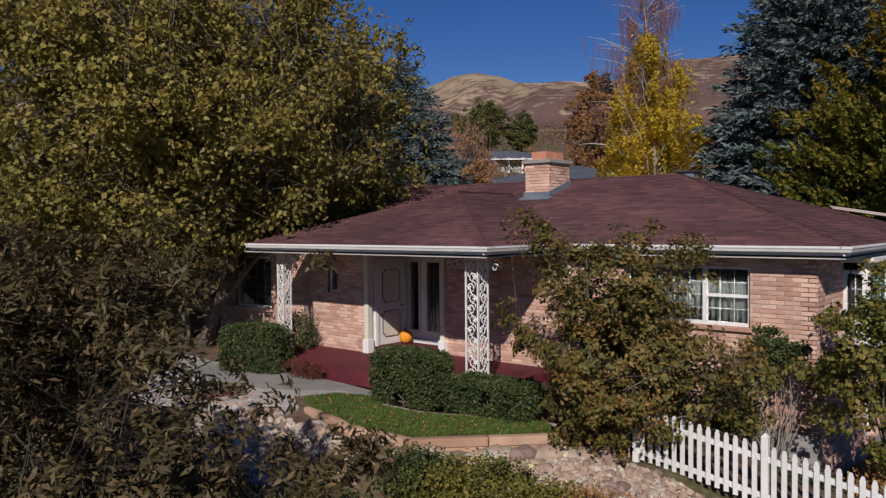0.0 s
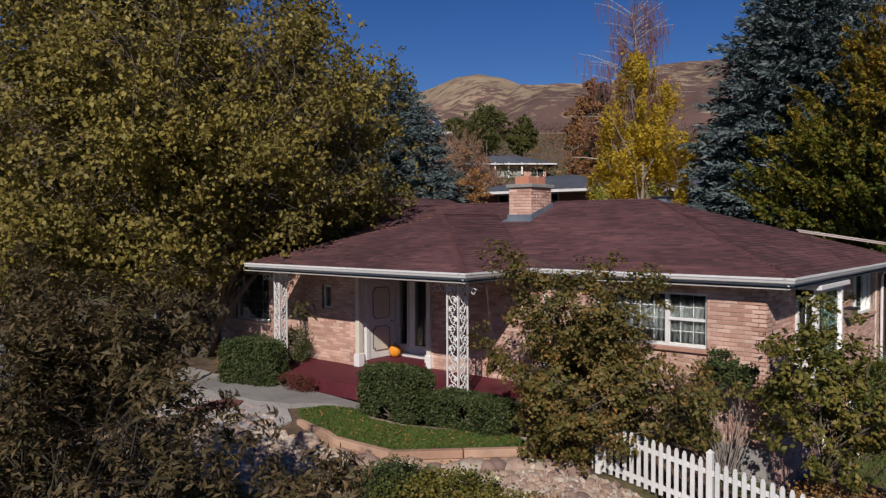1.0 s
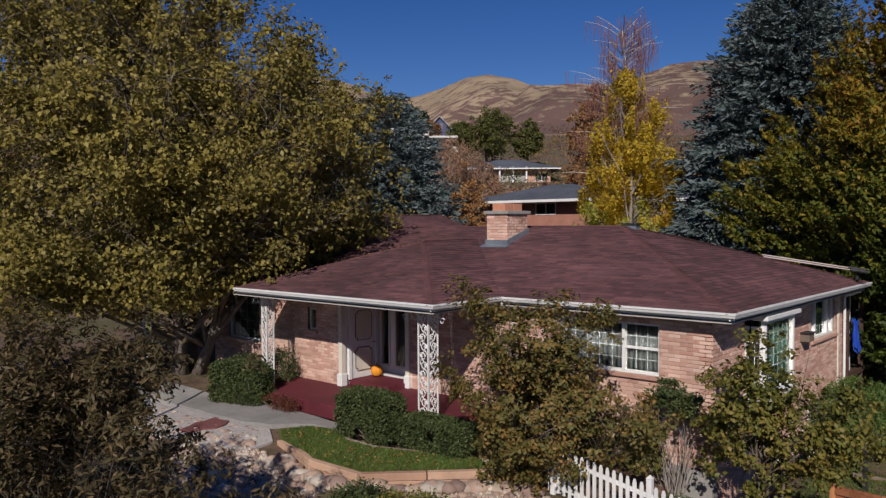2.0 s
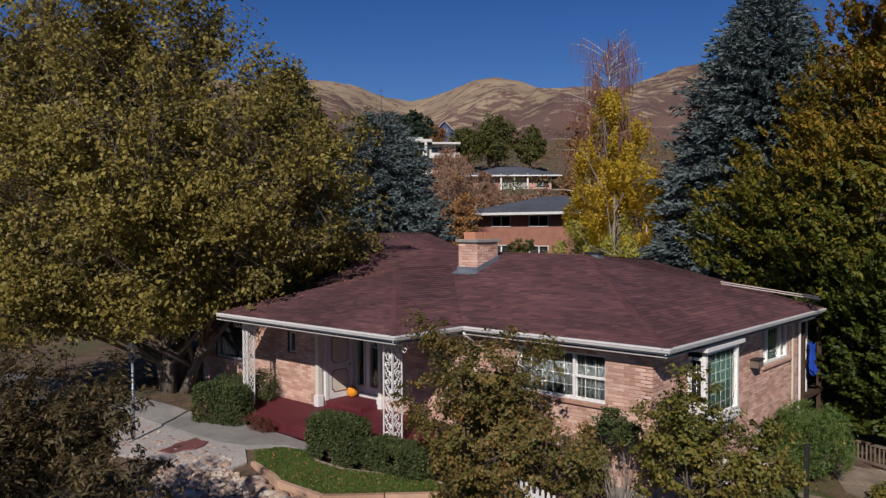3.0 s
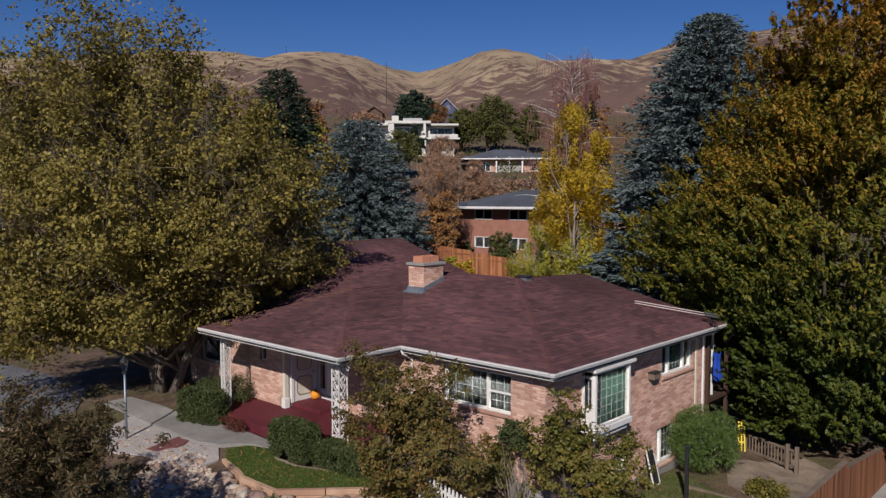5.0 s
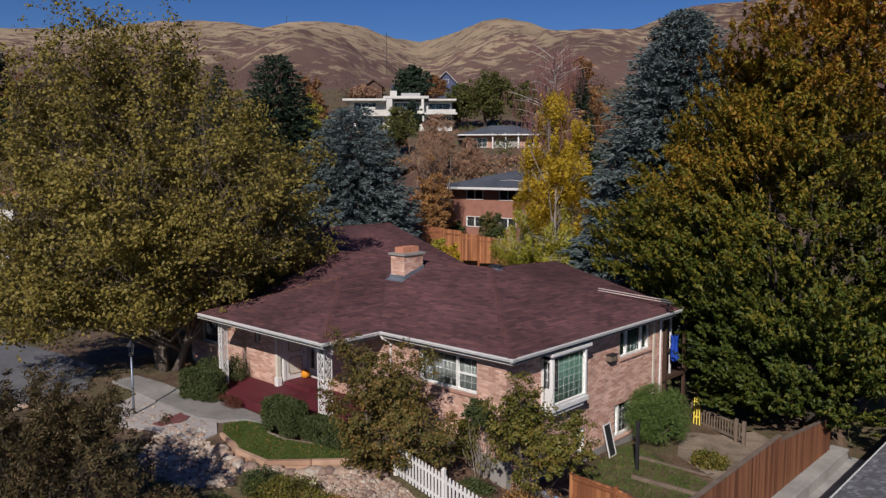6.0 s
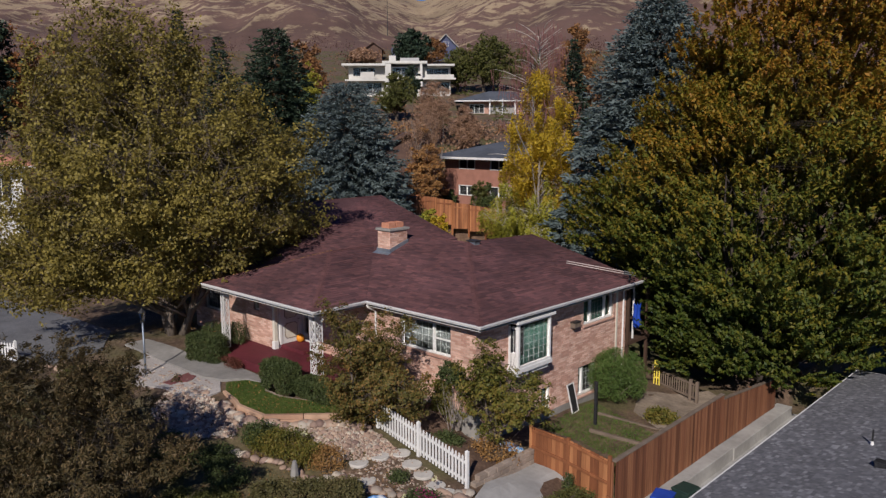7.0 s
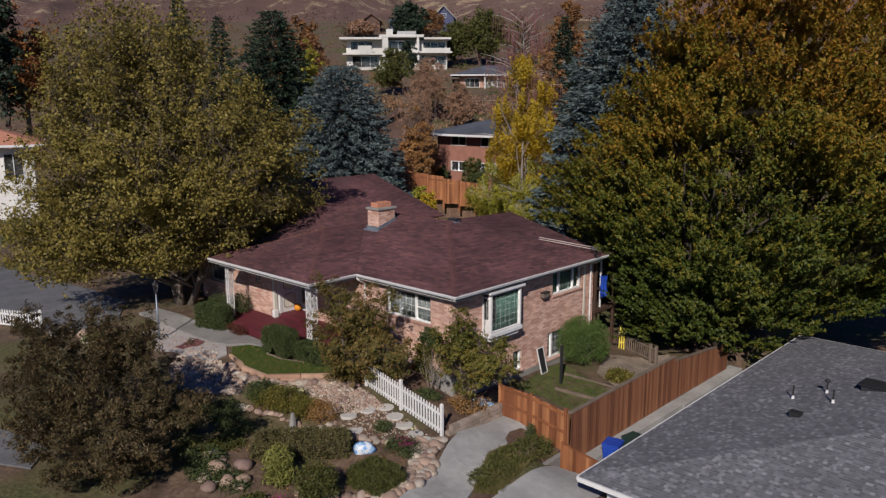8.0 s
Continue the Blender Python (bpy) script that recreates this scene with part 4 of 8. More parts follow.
part("bay_panel", Geo().box(-0.60, -0.18, 4.14, 4.18, 0.76, 2.40), M_WHITE, bay, bevel=0.006)
part("apron", Geo().box(-0.60, -0.22, 2.26, 4.10, 0.42, 0.60), M_WHITE, bay, "white panelled apron under the bay", bevel=0.03)

# entry: door wall set back behind the porch, panelled door, side lights and pilasters
g = Geo()
g.box(-10.87, -10.735, -0.54, 0.95, 0.0, TOP); part("door_wall", g, M_WHITE, house, "white painted entry wall")
g = Geo()
for x0, x1, z0, z1 in ((-10.87, -10.60, 0, TOP), (-10.22, -10.02, 0, TOP), (-9.30, -9.1, 0, TOP), (-10.60, -10.22, 0, 0.42), (-10.60, -10.22, 2.27, TOP), (-10.02, -9.30, 0, 0.42), (-10.02, -9.30, 2.27, TOP)):
    g.box(x0, x1, 0.84, 0.95, z0, z1)
part("entry_back", g, M_WHITE, house, "white painted side-light wall")
part("entry_step", Geo().box(-10.735, -9.17, -0.30, 0.84, 0.0, 0.14), M_PORCH, house, "maroon painted door step", bevel=0.01)
door = part("door", Geo().box(-10.735, -10.69, -0.24, 0.66, 0.15, 2.20), M_WHITE, house, "white panelled front door", bevel=0.006)


def door_panel(z0, z1):
    """A raised panel with notched corners, in a dark moulding."""
    c = 0.07
    y0, y1 = -0.10, 0.52
    out = [(y0 + c, z0), (y1 - c, z0), (y1 - c, z0 + c), (y1, z0 + c), (y1, z1 - c), (y1 - c, z1 - c), (y1 - c, z1), (y0 + c, z1), (y0 + c, z1 - c), (y0, z1 - c), (y0, z0 + c), (y0 + c, z0 + c)]
    g = Geo()
    n = len(out)
    g.add([(-10.69, y, z) for y, z in out] + [(-10.672, y, z) for y, z in out], [tuple(range(n, 2 * n))] + [(i, (i + 1) % n, n + (i + 1) % n, n + i) for i in range(n)])
    part("panel", g, M_CREAM, door, "cream notched door panel")
    g = Geo()
    for (ya, za), (yb, zb) in zip(out, out[1:] + out[:1]):
        g.beam((-10.676, ya, za), (-10.676, yb, zb), 0.016, 0.022, up=(1, 0, 0))
    part("moulding", g, M_GREYWOOD, door, "dark moulding round the panel")


door_panel(0.36, 1.0)
door_panel(1.22, 2.06)
part("handle", Geo().tube([(-10.69, 0.60, 1.12), (-10.62, 0.60, 1.12), (-10.62, 0.52, 1.12)], [0.012, 0.012, 0.012], 8), M_IRON, door)
for y0, y1 in ((-0.36, -0.24), (0.66, 0.78)):
    part("door_jamb", Geo().box(-10.735, -10.66, y0, y1, 0.14, 2.30), M_WHITE, house, bevel=0.008)
part("door_head", Geo().box(-10.735, -10.66, -0.36, 0.78, 2.205, 2.33), M_WHITE, house, bevel=0.008)
for x0, x1 in ((-10.60, -10.22), (-10.02, -9.30)):
    # the curtain here is a near-black sheet painted as indoor darkness
    window((x0, 0.84, 0.42), (1, 0, 0), x1 - x0, 1.85, [(1.0, 1, 1, False)], set_back=-0.045, frame_w=0.045, curtain=M_UNLIT_ROOM, sill=False, frame_mat=M_CREAM, label="tall dark side light beside the door")
part("threshold", Geo().box(-10.66, -9.17, 0.72, 0.80, 0.14, 0.24), M_WHITE, house, bevel=0.01)
for x0, y0 in ((-10.87, -0.62), (-9.24, 0.38)):
    part("pilaster", Geo().box(x0 + 0.05, x0 + 0.19, y0, y0 + 0.16, 0.3, TOP - 0.002), M_CREAM, house, "cream square pilaster", bevel=0.008)
    part("pilaster_base", Geo().box(x0 + 0.02, x0 + 0.22, y0 - 0.035, y0 + 0.18, 0.0, 0.34), M_WHITE, house, bevel=0.012)

porch = single("porch_floor", Geo().prism([(-12.95, -2.32), (-6.3, -2.32), (-5.9, -1.9), (-5.9, 0.47), (-9.1, 0.47), (-9.1, 0.84), (-10.74, 0.84), (-10.74, -0.54), (-12.95, -0.54)], -0.35, 0.0), M_PORCH, "maroon painted concrete porch floor", "porch floor", kind="structure", bevel=0.012)


def lattice_post(x, y, flip=1, W=0.30):
    """A white cast-iron porch post: two openwork panels at right angles, filled with scrolls and leaves."""
    t = thing("porch_post", "white openwork cast-iron porch post", "porch post", group="porch posts", at=(x, y, 0))
    H = 2.52
    for face, (ux, uy) in enumerate(((flip, 0), (0, 1))):
        u = Vector((ux, uy, 0))
        o = Vector((x, y, 0)) if face == 0 else Vector((x + flip * W, y, 0))
        if face == 1:
            o = o + u * 0.02
        nrm = Vector((uy, ux, 0)) if face else Vector((0, 1, 0))
        for s in (0.0, W):
            part("stile", Geo().beam(o + u * s + Vector((0, 0, 0.02)), o + u * s + Vector((0, 0, H)), 0.03, 0.03, up=(1, 0, 0)), M_WHITE, t)
        for z in (0.05, H - 0.03):
            part("rail", Geo().beam(o + Vector((0, 0, z)), o + u * W + Vector((0, 0, z)), 0.03, 0.03), M_WHITE, t)
        g = Geo()
        k = 0
        z = 0.10
        while z < H - 0.22:
            sgn = 1 if k % 2 else -1
            cx = W / 2
            pts = []
            for i in range(15):
                a = i / 14
                th = a * 1.75 * math.pi
                rr_ = 0.115 * (1 - 0.62 * a)
                pts.append(o + u * (cx + sgn * (0.018 + rr_ * math.cos(th) * 0.92)) + Vector((0, 0, z + 0.11 + rr_ * math.sin(th))))
            g.tube(pts, [0.013] * 15, 5)
            pts = []
            for i in range(12):
                a = i / 11
                th = a * 1.6 * math.pi + math.pi
                rr_ = 0.085 * (1 - 0.55 * a)
                pts.append(o + u * (cx - sgn * (0.05 + rr_ * math.cos(th) * 0.8)) + Vector((0, 0, z + 0.18 - rr_ * math.sin(th))))
            g.tube(pts, [0.012] * 12, 5)
            for q in range(5):
                an = q * 1.256 + k
                c = o + u * (cx + sgn * 0.07) + Vector((0, 0, z + 0.13))
                g.beam(c, c + (u * math.cos(an) + Vector((0, 0, math.sin(an)))) * 0.062, 0.026, 0.018, up=(0.3, 0.9, 0.2))
            z += 0.212
            k += 1
        part("scrollwork", g, M_WHITE, t, smooth=True)
        # bracket under the eave
        g = Geo()
        for dirn in (-1, 1) if face == 0 else (1,):
            g = Geo()
            for j in range(3):
                pts = []
                for i in range(14):
                    a = i / 13
                    th = a * 1.9 * math.pi + 0.4
                    rr_ = (0.13 - j * 0.025) * (1 - 0.6 * a)
                    base_ = W if dirn > 0 else 0
                    pts.append(o + u * (base_ + dirn * flip * flip * (0.13 + j * 0.15 + rr_ * math.cos(th))) + Vector((0, 0, H - 0.14 - 0.02 * j + rr_ * math.sin(th))))
                g.tube(pts, [0.011] * 14, 5)
            part("bracket", g, M_WHITE, t, smooth=True)
    return t


lattice_post(-6.46, -1.95)
lattice_post(-12.52, -1.95, W=0.21)

pump = thing("pumpkin", "orange pumpkin standing on the door step", "pumpkin", at=(-10.45, 0.50, 0.14))
g = Geo()
vs, fs = [], []
for i in range(13):
    ph = math.pi * i / 12
    for j in range(40):
        th = 2 * math.pi * j / 40
        rib = 1 - 0.075 * abs(math.sin(th * 5)) ** 0.6 * 0 - 0.06 * (0.5 + 0.5 * math.cos(th * 10))
        r = 0.17 * math.sin(ph) ** 0.8 * rib
        vs.append((-10.45 + r * math.cos(th), 0.50 + r * math.sin(th), 0.14 + 0.17 - 0.17 * math.cos(ph) * (1 - 0.12 * math.exp(-((math.sin(ph)) * 5) ** 2))))
for i in range(12):
    for j in range(40):
        fs.append((i * 40 + j, i * 40 + (j + 1) % 40, (i + 1) * 40 + (j + 1) % 40, (i + 1) * 40 + j))
g.add(vs, fs)
part("body", g, M_PUMPKIN, pump, smooth=True)
part("stalk", Geo().tube([(-10.45, 0.50, 0.45), (-10.44, 0.49, 0.50), (-10.42, 0.48, 0.53)], [0.022, 0.016, 0.018], 7), M_GREYWOOD, pump)

# downspouts, wall lamp and shelf
g = Geo()
g.tube([(-0.10, 9.95, 2.62), (-0.12, 9.95, 2.52), (-0.50, 9.90, 2.36), (-0.52, 9.88, 2.30), (-0.52, 9.88, -1.9)], [0.04] * 5, 8)
part("downspout", g, M_WHITE, house, "white downspout")
part("downspout", Geo().tube([(-5.60, 0.02, 2.62), (-5.56, 0.06, 2.5), (-5.52, 0.40, 2.30), (-5.52, 0.40, -0.4)], [0.035] * 4, 8), M_WHITE, house, "white downspout")
part("corner_trim", Geo().box(-0.60, -0.56, 9.40, 9.52, -1.2, TOP), M_CREAM, house, "cream conduit strip", bevel=0.005)
vb = thing("air_box", "rusty grey vent box on the brick side wall", "vent", at=(-0.5, 6.3, 1.5))
part("housing", Geo().box(-0.585, -0.36, 6.02, 6.42, 1.46, 1.66), M_GREYWOOD, vb, bevel=0.015)
part("hood", Geo().box(-0.585, -0.33, 5.99, 6.45, 1.665, 1.70), M_IRON, vb, bevel=0.008)
sk = thing("roof_vent", "low grey metal roof vent", "roof vent", at=(-5.0, 5.4, 4.4))
part("curb", Geo().box(-5.2, -4.8, 5.25, 5.55, 4.20, 4.46), M_METAL, sk, bevel=0.01)
part("hood", Geo().box(-5.25, -4.75, 5.20, 5.60, 4.465, 4.52), M_IRON, sk, bevel=0.015)
# pair of pale poles with dark fittings, propped on the side slope near the rake
pl = thing("roof_pole", "pair of pale poles with dark fittings propped on the roof", "pole", at=(-1.2, 9.0, 3.2))
A_, B_ = Vector((-2.35, 8.3, EAVE + 2.35 * PITCH + 0.05)), Vector((-0.10, 9.72, 3.16))
for k in range(2):
    o_ = Vector((0.10, -0.17, -0.05)) * k
    part("pole", Geo().tube([A_ + o_, A_.lerp(B_, 0.5) + o_, B_ + o_], [0.022, 0.02, 0.02], 8), M_POLE, pl, smooth=True)
    part("fitting", Geo().tube([A_.lerp(B_, 0.88) + o_, A_.lerp(B_, 1.06) + o_], [0.05, 0.045], 7), M_IRON, pl, "dark fitting on the pole's end")
part("prop", Geo().beam((-0.15, 9.62, EAVE + 0.04), (-0.12, 9.68, 3.15), 0.06, 0.06, up=(1, 0, 0)), M_IRON, pl)


# ---------------------------------------------------------------- trees and shrubs
def leaf_quads(rs, centres, spread, per, size, up=0.35, flat=1.0, hang=0.0, sweep=None, slim=0.34, face=None, facing=1.3):
    """Leaf-shaped quads scattered round clump centres. Returns corners, four a leaf."""
    n = len(centres) * per
    c = np.repeat(np.asarray(centres, float), per, 0)
    sp = np.repeat(np.broadcast_to(np.asarray(spread, float), (len(centres),)), per)[:, None]
    off = rs.normal(0, 1, (n, 3))
    off /= np.maximum(np.linalg.norm(off, axis=1, keepdims=True), 1e-6)
    off *= (rs.uniform(0, 1, (n, 1)) ** 0.5) * sp
    off[:, 2] *= flat
    if sweep is not None:           # clumps drawn out along their own branch
        ax_ = np.repeat(np.asarray(sweep, float), per, 0)
        k = (off * ax_).sum(1, keepdims=True)
        off = (off - ax_ * k) * 0.5 + ax_ * k * 2.3
    if hang:
        off[:, 2] -= rs.uniform(0, hang, n)
    p = c + off
    nrm = rs.normal(0, 1, (n, 3)) + off / sp * 0.6
    nrm[:, 2] += up * 2
    if face is not None:            # leaves turn outwards with the bough that carries them
        nrm += np.repeat(np.asarray(face, float), per, 0) * facing
    nrm /= np.linalg.norm(nrm, axis=1, keepdims=True)
    a = np.cross(nrm, rs.normal(0, 1, (n, 3)))
    if sweep is not None:           # leaf blades point along their spray
        a = ax_ + rs.normal(0, 0.35, (n, 3))
        a -= nrm * (a * nrm).sum(1, keepdims=True)
    a /= np.maximum(np.linalg.norm(a, axis=1, keepdims=True), 1e-6)
    b = np.cross(nrm, a)
    s = (size * rs.uniform(0.55, 1.3, n))[:, None]
    fold = nrm * s * 0.12
    q = np.stack([p - a * s * 0.55, p + b * s * slim + fold, p + a * s * 0.55, p - b * s * slim + fold], 1)
    return q.reshape(-1, 3)


def bend(a, b, sag, rnd, n=5):
    a, b = Vector(a), Vector(b)
    L = (b - a).length
    j = Vector((rnd.uniform(-1, 1), rnd.uniform(-1, 1), rnd.uniform(-0.5, 0.5))) * L * 0.09
    return [a.lerp(b, k / n) + (j + Vector((0, 0, sag * L))) * math.sin(math.pi * k / n) for k in range(n + 1)]


def in_lobes(rnd, lobes, shell):
    while True:
        cx, cy, cz, rx, ry, rz = lobes[rnd.choices(range(len(lobes)), [(l[3] * l[4] * l[5]) ** 0.75 for l in lobes])[0]]
        d = Vector((rnd.gauss(0, 1), rnd.gauss(0, 1), rnd.gauss(0, 1))).normalized()
        k = rnd.uniform(0, 1) ** shell
        return Vector((cx + d.x * rx * k, cy + d.y * ry * k, cz + d.z * rz * k))


def tree(name, label, base, lobes, leaf, clumps, per, size, seed, trunk_r=0.2, clump_r=0.6, shell=0.45, stems=1, limbs=26, bark=None, gap=0.0, gap_scale=0.5, flat=0.8, up=0.35, category="tree", hang=0.0, twigs=True, sweep=False, slim=0.34, twig=1.0, boughs=0, bough_r=0.8, bough_len=0.0, reach=0.86, layer=0.30, facing=1.3, twig_share=1.0):
    """A trunk with limbs that reach into the crown, and a crown of leaves in clumps."""
    rnd, rs = random.Random(seed), np.random.RandomState(seed)
    t = thing(name, label, category, at=base)
    bark = bark or M_BARK
    cs, hubs = [], []
    while len(hubs) < boughs:       # boughs: leaf masses with dark gaps between them
        c = in_lobes(rnd, lobes, shell)
        if noise.noise(c * gap_scale + Vector((seed, 0, 0))) > gap and c.z > base[2] + 0.3:
            hubs.append((c, rnd.uniform(0.6, 1.35)))
    low_ = min(l[2] - l[5] for l in lobes)
    while boughs and len(cs) < clumps:
        h, k = rnd.choice(hubs)
        d = (h - Vector((base[0], base[1], low_ + (h.z - low_) * 0.35))).normalized()
        c = h + Vector((rnd.gauss(0, 0.5), rnd.gauss(0, 0.5), rnd.gauss(0, layer))) * bough_r * k + d * rnd.uniform(-1.0, 0.7) * bough_len * k
        if c.z > base[2] + 0.15:
            cs.append(c)
    while len(cs) < clumps:
        c = in_lobes(rnd, lobes, shell)
        if noise.noise(c * gap_scale + Vector((seed, 0, 0))) > gap and c.z > base[2] + 0.15:
            cs.append(c)
    zmin, zmax = min(l[2] - l[5] for l in lobes), max(l[2] + l[5] for l in lobes)
    mid = Vector((sum(l[0] for l in lobes) / len(lobes), sum(l[1] for l in lobes) / len(lobes), 0))
    g = Geo()
    axes = []
    for s in range(stems):
        an = 2 * math.pi * (s + 0.3) / stems
        out = 0 if stems == 1 else 0.28
        top = Vector((mid.x + math.cos(an) * out * (zmax - base[2]) * 0.6, mid.y + math.sin(an) * out * (zmax - base[2]) * 0.6, base[2] + (zmax - base[2]) * reach))
        foot = Vector(base) + Vector((math.cos(an), math.sin(an), 0)) * (trunk_r * 0.9 if stems > 1 else 0)
        foot.z -= 0.15
        ax = bend(foot, top, 0.0, rnd, 9)
        r0 = trunk_r / (stems ** 0.4)
        g.tube(ax, [r0 * 1.35] + [r0 * (1 - 0.105 * k) for k in range(1, 10)], 9)
        axes.append((ax, r0))
    tips = rnd.sample(cs, min(limbs, len(cs)))
    nodes = []
    for c in tips:
        ax, r0 = rnd.choice(axes)
        h = max(0.12, min(0.9, (c.z - base[2]) / (zmax - base[2]) - rnd.uniform(0.10, 0.32)))
        i = h * 9
        p = ax[int(i)].lerp(ax[min(int(i) + 1, 9)], i - int(i))
        pts = bend(p, c, 0.06, rnd, 5)
        r = r0 * (1 - 0.9 * h) * 0.5
        g.tube(pts, [r * (1 - 0.16 * k) for k in range(6)], 6)
        nodes += [(q, r) for q in pts[2:]]
    if twigs and nodes:
        for c in cs[:int(len(cs) * twig_share)]:
            q, r = min(rnd.sample(nodes, min(28, len(nodes))), key=lambda e: (e[0] - c).length)
            pts = bend(q, c, 0.03, rnd, 3)
            rt = min(0.02, r * 0.45) * (0.4 + trunk_r * 2.2) * twig
            g.tube(pts, [rt, rt * 0.75, rt * 0.5, rt * 0.22], 4)
    part("trunk", g, bark, t, smooth=True)
    sw = None
    if sweep:
        foot = Vector((base[0], base[1], zmin - (zmax - zmin) * 0.05))
        sw = np.array([tuple(((c - foot).normalized() + Vector((rnd.uniform(-.2, .2), rnd.uniform(-.2, .2), rnd.uniform(-.1, .25)))).normalized()) for c in cs])
    fc = None
    if boughs:
        core = Vector((mid.x, mid.y, zmin + (zmax - zmin) * 0.35))
        fc = np.array([tuple((c - core).normalized() + Vector((rnd.gauss(0, 0.35), rnd.gauss(0, 0.35), rnd.gauss(0, 0.35)))) for c in cs])
    q = leaf_quads(rs, [tuple(c) for c in cs], np.array([clump_r * rnd.uniform(0.55, 1.35) for _ in cs]), per, size, up, flat, hang, sw, slim, fc, facing)
    part("crown", np_mesh("crown", q, 4, leaf), None, t)
    return t


def spruce(name, label, base, height, radius, leaf, seed, levels=34, per=13, sprays=16, size=0.34, low=0.05, bark=None, shape=0.82):
    """A conical conifer: whorls of drooping branches, each carrying flat sprays of needles."""
    rs = np.random.RandomState(seed)
    rnd = random.Random(seed)
    t = thing(name, label, "tree", at=base)
    b = Vector(base)
    g = Geo()
    g.tube([b - Vector((0, 0, 0.2)), b + Vector((0, 0, height * 0.5)), b + Vector((0, 0, height))], [height * 0.022, height * 0.013, 0.012], 8)
    pts, dirs, sz = [], [], []
    for i in range(levels):
        f = low + (1 - low) * (i / levels) ** 0.92
        z = height * f
        rad = radius * (1 - f) ** shape * rnd.uniform(0.9, 1.1) + 0.12
        n = max(5, int(per * (0.5 + 0.5 * (1 - f))))
        for k in range(n):
            an = 2 * math.pi * (k + rnd.uniform(-0.4, 0.4)) / n + i * 1.3
            rr_ = rad * rnd.uniform(0.72, 1.13)
            d = Vector((math.cos(an), math.sin(an), 0))
            tip = b + d * rr_ + Vector((0, 0, z - rr_ * rnd.uniform(0.10, 0.28)))
            root = b + Vector((0, 0, z))
            m = root.lerp(tip, 0.55) + Vector((0, 0, -rr_ * 0.06))
            if i % 2 == 0 and k % 2 == 0:
                g.tube([root, m, tip], [0.035 * (1 - f) + 0.012, 0.02, 0.006], 4)
            ns = max(4, int(sprays * rr_ / radius) + 3)
            for s in range(ns):
                w = 0.25 + 0.78 * (s + rnd.random()) / ns
                q = root.lerp(tip, w) + Vector((0, 0, -rr_ * 0.06 * math.sin(math.pi * w)))
                side = Vector((-d.y, d.x, 0)) * rnd.choice([-1, 1]) * rnd.uniform(0.0, 0.9)
                e = (d * rnd.uniform(0.5, 1.0) + side + Vector((0, 0, rnd.uniform(-0.35, 0.30)))).normalized()
                pts.append(tuple(q)); dirs.append(tuple(e)); sz.append(size * (0.55 + 0.6 * (1 - f)) * rnd.uniform(0.7, 1.3))
    part("trunk", g, bark or M_BARK, t, smooth=True)
    P, D, S = np.array(pts), np.array(dirs), np.array(sz)[:, None]
    out = []
    for _ in range(3):
        up = rs.normal(0, 0.6, P.shape)
        up[:, 2] += 0.5
        side = np.cross(D, up)
        side /= np.maximum(np.linalg.norm(side, axis=1, keepdims=True), 1e-6)
        D2 = D + rs.normal(0, 0.28, P.shape)
        D2 /= np.linalg.norm(D2, axis=1, keepdims=True)
        o = P + rs.normal(0, 0.06, P.shape)
        out.append(np.stack([o - D2 * S * 0.15, o + D2 * S * 0.35 + side * S * 0.17, o + D2 * S, o + D2 * S * 0.35 - side * S * 0.17], 1).reshape(-1, 3))
    part("crown", np_mesh("crown", np.concatenate(out), 4, leaf), None, t)
    return t


def shrub(name, label, base, r, h, leaf, n, size, seed, category="shrub", boxy=0.0, stems=7, up=0.3, clump=0.16, slim=0.34, rot=0.0):
    """A shrub: thin stems from one foot and a body of small leaves; boxy 1 gives a clipped block."""
    rnd, rs = random.Random(seed), np.random.RandomState(seed)
    t = thing(name, label, category, at=base)
    rx, ry = (r, r) if not isinstance(r, tuple) else r
    b = Vector(base)
    cs = []
    while len(cs) < n:
        x, y, z = rnd.uniform(-1, 1), rnd.uniform(-1, 1), rnd.uniform(0.05, 1)
        p = 6 if boxy else 2.3
        v = abs(x) ** p + abs(y) ** p + (abs(z - 0.45) / 0.55) ** p
        if v < 1 and v > (0.45 if boxy else 0.30) * rnd.random():
            ca, sa = math.cos(radians(rot)), math.sin(radians(rot))
            q = b + Vector((x * rx * ca - y * ry * sa, x * rx * sa + y * ry * ca, z * h))
            if noise.noise(q * (1.6 / max(rx, 0.3)) + Vector((seed, 1, 2))) > (-0.45 if boxy else -0.22):
                cs.append(q)
    g = Geo()
    for _ in range(stems):
        c = rnd.choice(cs)
        g.tube(bend(b + Vector((rnd.uniform(-.2, .2) * rx, rnd.uniform(-.2, .2) * ry, -0.05)), c, 0.05, rnd, 3), [0.022, 0.016, 0.011, 0.005], 5)
    part("stem_framework", g, M_BARK, t, smooth=True)
    q = leaf_quads(rs, [tuple(c) for c in cs], clump * (0.6 + min(rx, ry)), 9, size, up, 0.8, slim=slim)
    part("foliage", np_mesh("foliage", q, 4, leaf), None, t)
    return t


def view_lobes(cx, cy, ux, uy, lobes):
    """Crown lobes given as (across, back, height, radius across, radius back, radius up) about a trunk."""
    return [(cx + ux * s - uy * b, cy + uy * s + ux * b, z, rs * abs(ux) + rb * abs(uy), rs * abs(uy) + rb * abs(ux), rz) for s, b, z, rs, rb, rz in lobes]


